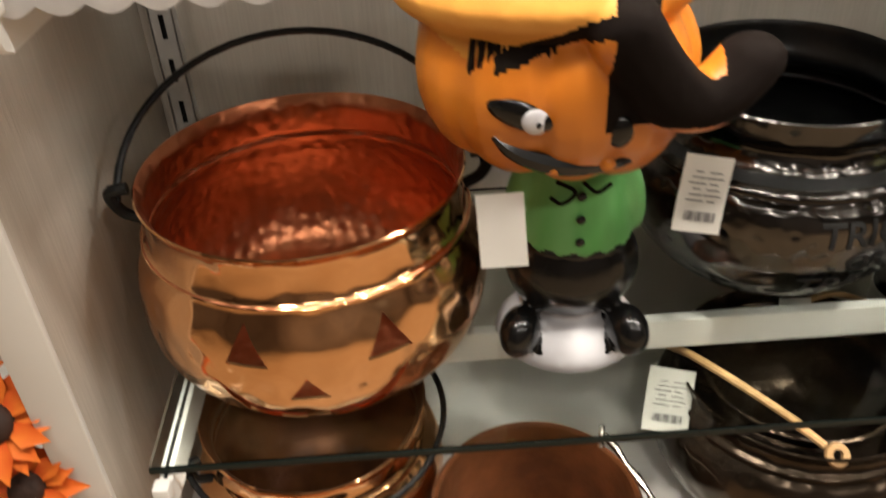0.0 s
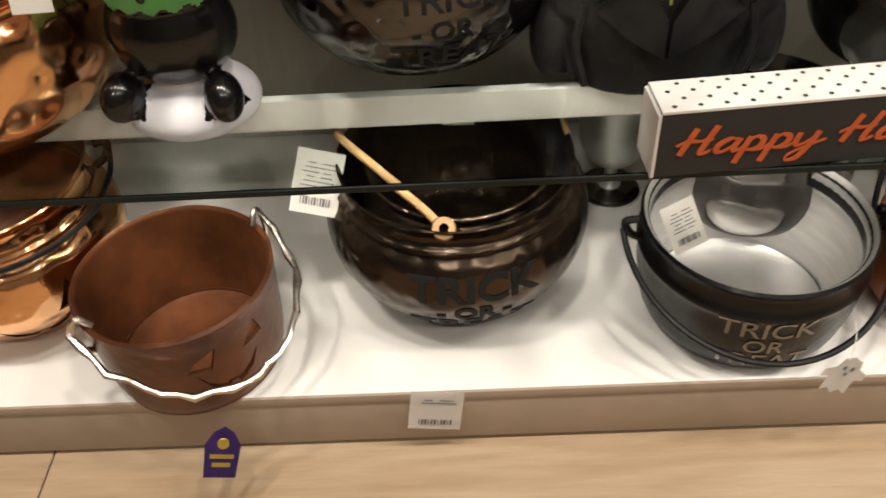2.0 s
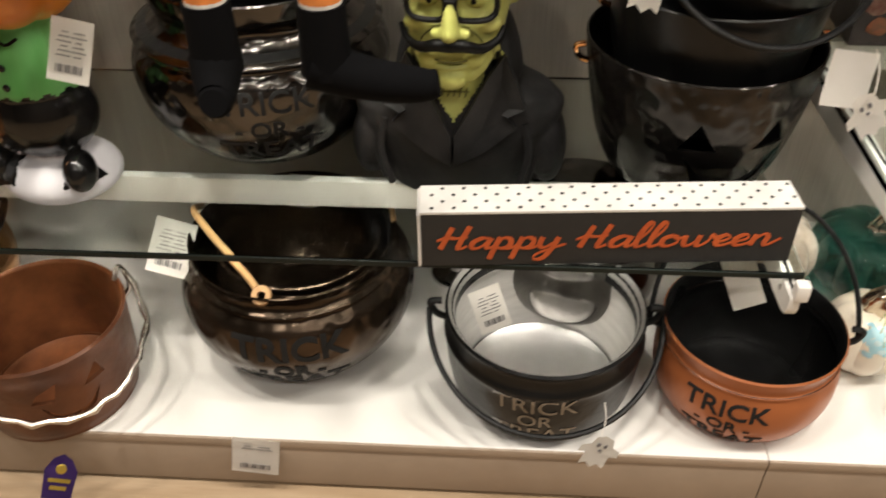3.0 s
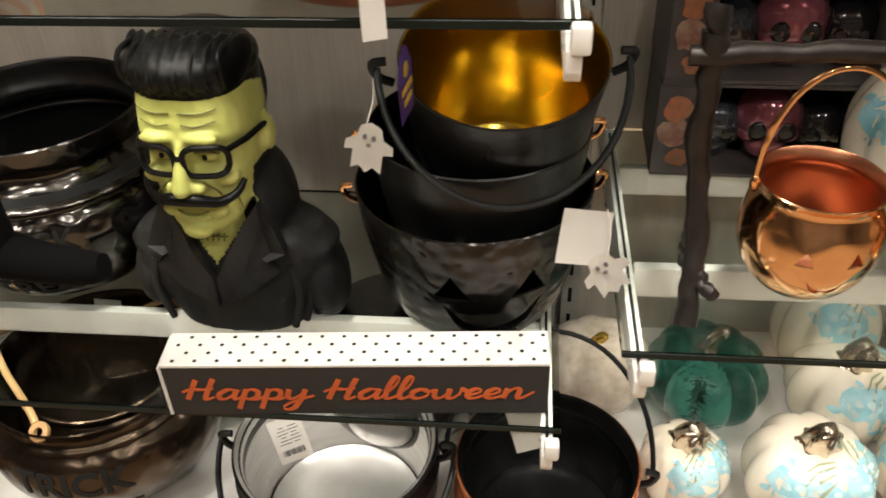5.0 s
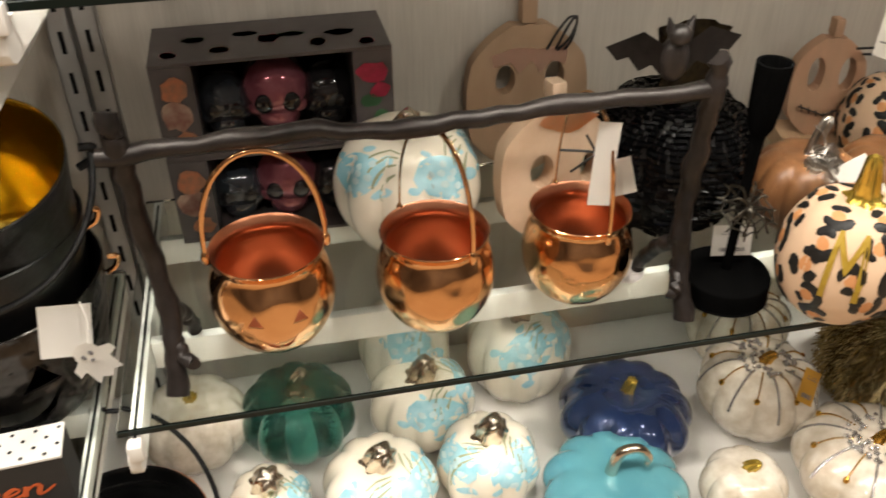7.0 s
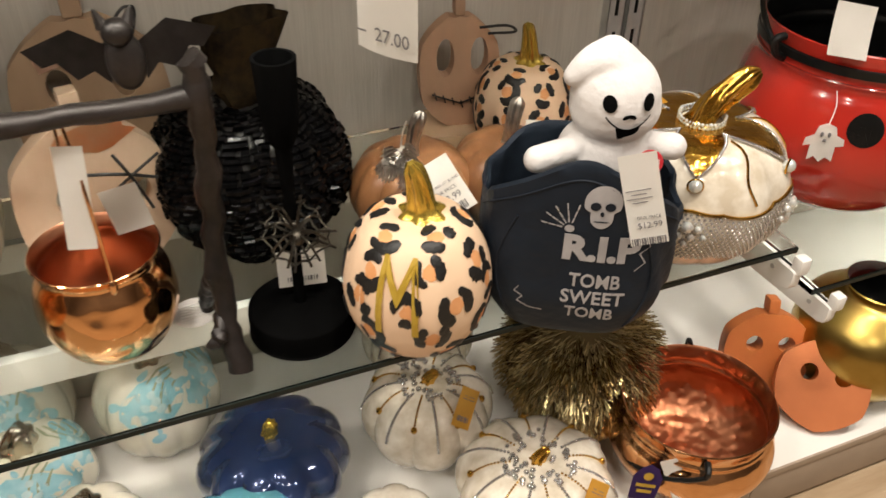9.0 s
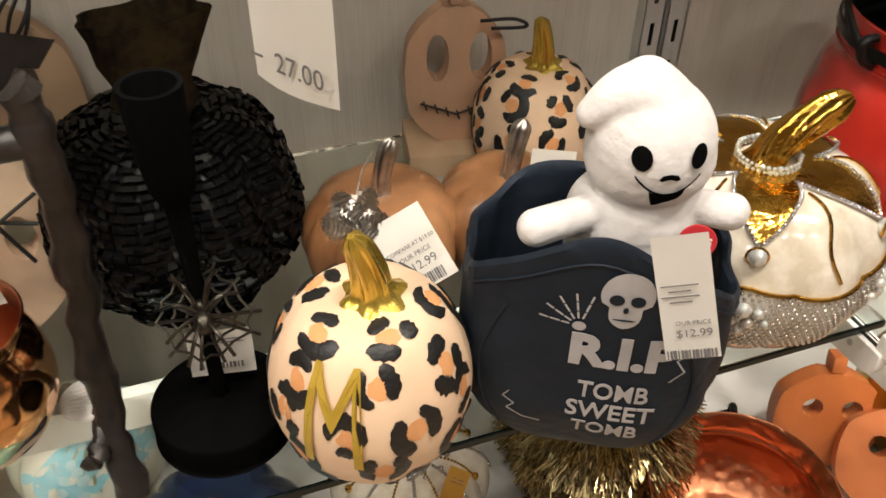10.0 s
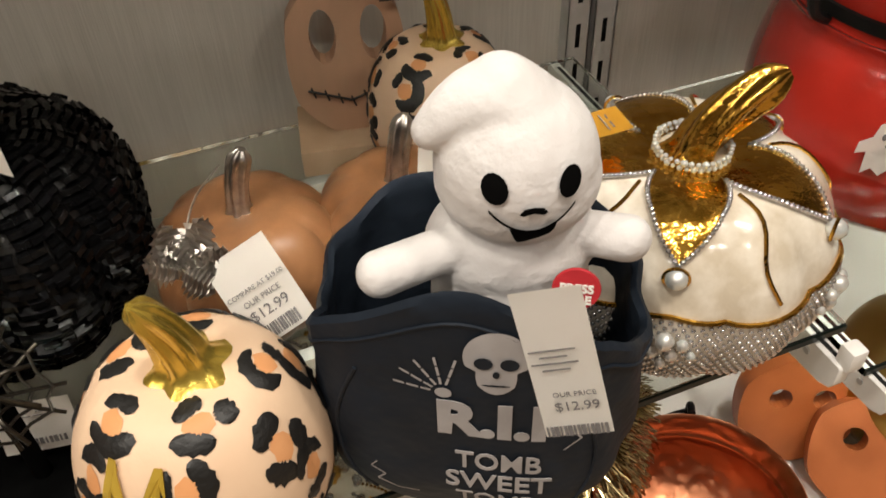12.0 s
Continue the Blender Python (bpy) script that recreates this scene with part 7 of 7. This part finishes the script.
for i in range(6):
    x, y, z = ((-0.094, -0.405, 0.475), (-0.086, -0.415, 0.405), (-0.14, -0.37, 0.40), (-0.120, -0.42, 0.355), (-0.082, -0.43, 0.335), (-0.16, -0.35, 0.47))[i]
    part("stalk", tube(curve_points([(0, 0, 0.02), ((x + 0.13) * 0.4, (y + 0.33) * 0.4, 0.13), (x + 0.13, y + 0.335, z - DECK - 0.01)], 4), 0.003, 6), STEMG, vp)

# ---- tags ----
tag_card("price_tag", 0.036, 0.058, (0.321, -0.375, 0.645), -6, -12, -4, "blank white card tag hanging from a copper cauldron", lines=0)
tag_card("price_tag", 0.040, 0.060, (0.486, -0.352, 0.652), 6, -16, 14, "white price tag with print on a nickel pot")
tag_card("price_tag", 0.050, 0.064, (0.508, -0.292, 0.366), 8, -32, 18, "white price tag with print lying on a bronze pot")
tag_card("price_tag", 0.034, 0.040, (0.652, -0.230, 0.395), 0, -20, 2, "white card tag inside a bronze pot", lines=0)
tag_card("price_tag", 0.040, 0.055, (0.878, -0.318, 0.300), 14, -26, -14, "white price tag with print in a bright pot")
tag_card("price_tag", 0.046, 0.034, (0.985, -0.430, 0.262), -4, -40, 6, "white price tag folded over a black pot")
tag_card("price_tag", 0.036, 0.060, (1.155, -0.345, 0.385), -8, -28, -24, "blank white tag hanging over an orange pot", lines=0)
tag_card("price_tag", 0.056, 0.056, (0.618, -0.470, 0.187), 2, -6, 8, "torn white paper tag over the front edge", lines=1, curl=0.02)
tag_card("price_tag", 0.046, 0.052, (1.215, -0.350, 0.632), 10, -12, 10, "white card tag tied to a black bucket with twine", lines=0)
tg = tag_card("price_tag", 0.040, 0.056, (2.030, -0.325, 0.668), -18, -40, -30, "white price tag with print on a brown pumpkin", lines=0)
for text, size, z in (("COMPARE AT $19.00", 0.0040, -0.024), ("OUR PRICE", 0.0048, -0.031), ("$12.99", 0.0090, -0.039)):
    tagged(part("print", words(text, size, 0.0001), INK, tg.children[0], m=pose(0, -0.0028, z), smooth=False), kind="stuff")
bm = bmesh.new()
for i in range(14):
    box(0.0007 + 0.0005 * (i % 3), 0.0003, 0.008, at=(-0.012 + 0.0018 * i, -0.0046, -0.054), bm=bm)
tagged(part("barcode", bm, INK, tg.children[0]), kind="stuff")
tag_card("price_tag", 0.032, 0.040, (1.760, -0.318, 0.700), -12, -6, -14, "pale pink tag on a hanging copper pot", lines=0)
tag_card("price_tag", 0.022, 0.085, (1.735, -0.352, 0.762), -10, -4, 4, "narrow white tag looped over the branch rail", lines=0)
tag_card("price_tag", 0.018, 0.075, (1.052, -0.436, 0.905), 30, 0, 3, "white card tag hanging from the upper shelf", lines=0, curl=0.12)
tag_card("price_tag", 0.044, 0.036, (1.900, -0.338, 0.612), -10, -8, 0, "cream tag hanging behind the spider ornament", lines=1)
tag_card("price_tag", 0.036, 0.045, (2.183, -0.268, 0.655), -20, -10, 4, "white card tag on a silver pumpkin stem", lines=0)
tag_card("price_tag", 0.030, 0.075, (2.290, -0.462, 0.282), -30, -14, -24, "narrow white tag on a copper cauldron", lines=0)
tag_card("price_tag", 0.050, 0.058, (2.545, -0.300, 0.745), -12, -20, 12, "white card tag inside a red pot", lines=0)

AMBER = mat("amber_card", (0.62, 0.33, 0.03), 0.5, second=(0.55, 0.28, 0.02), scale=40)
for x, y, z, tu, ti, ro in ((2.098, -0.305, 0.322, -8, -52, 30), (2.185, -0.470, 0.300, -20, -48, 24), (2.268, -0.345, 0.704, -30, -84, 60)):
    tg = tag_card("hang_tag", 0.022, 0.050, (x, y, z), tu, ti, ro, "amber card hang tag tied to a jewelled pumpkin", lines=1)
    tg.children[0].data.materials[0] = AMBER

# hanging price sign
s = thing("price_sign", (1.956, -0.436, UP2 - 0.009), "white card price sign hanging from the upper shelf", "sign", turn=-58)
bm = bmesh.new()
grid = [[bm.verts.new(((i / 6 - 0.5) * 0.052, -0.004 * math.sin(math.pi * i / 6), -0.096 * k / 6)) for i in range(7)] for k in range(7)]
for k in range(6):
    for i in range(6):
        bm.faces.new((grid[k][i], grid[k][i + 1], grid[k + 1][i + 1], grid[k + 1][i]))
bmesh.ops.solidify(bm, geom=bm.faces[:], thickness=0.0006)
card = part("card", bm, PAPER, s)
tagged(part("price", words("27.00", 0.0135, 0.0001), INK, card, m=pose(0.008, -0.0052, -0.082), smooth=False), kind="stuff")
tagged(part("price", words("$12.99", 0.0085, 0.0001), INK, card, m=pose(0.0, -0.0052, -0.022), smooth=False), kind="stuff")
bm = bmesh.new()
for i in range(16):
    box(0.0007 + 0.0005 * (i % 3), 0.0003, 0.005, at=(-0.012 + 0.0017 * i, -0.0052, -0.036), bm=bm)
box(0.007, 0.0003, 0.0012, at=(-0.018, -0.0052, -0.082), bm=bm)
tagged(part("barcode", bm, INK, card), kind="stuff")

dk = thing("clear_disc", (1.800, -0.300, G2), "clear ribbed plastic disc lying on the glass shelf", "disc")
part("disc", lathe([(0, 0), (0.020, 0), (0.021, 0.002), (0.020, 0.004), (0, 0.004)], 28), LACE, dk)
for i in range(6):
    part("rib", box(0.026, 0.001, 0.0008, at=(0, -0.010 + 0.004 * i, 0.004)), WHITE, dk, smooth=False)
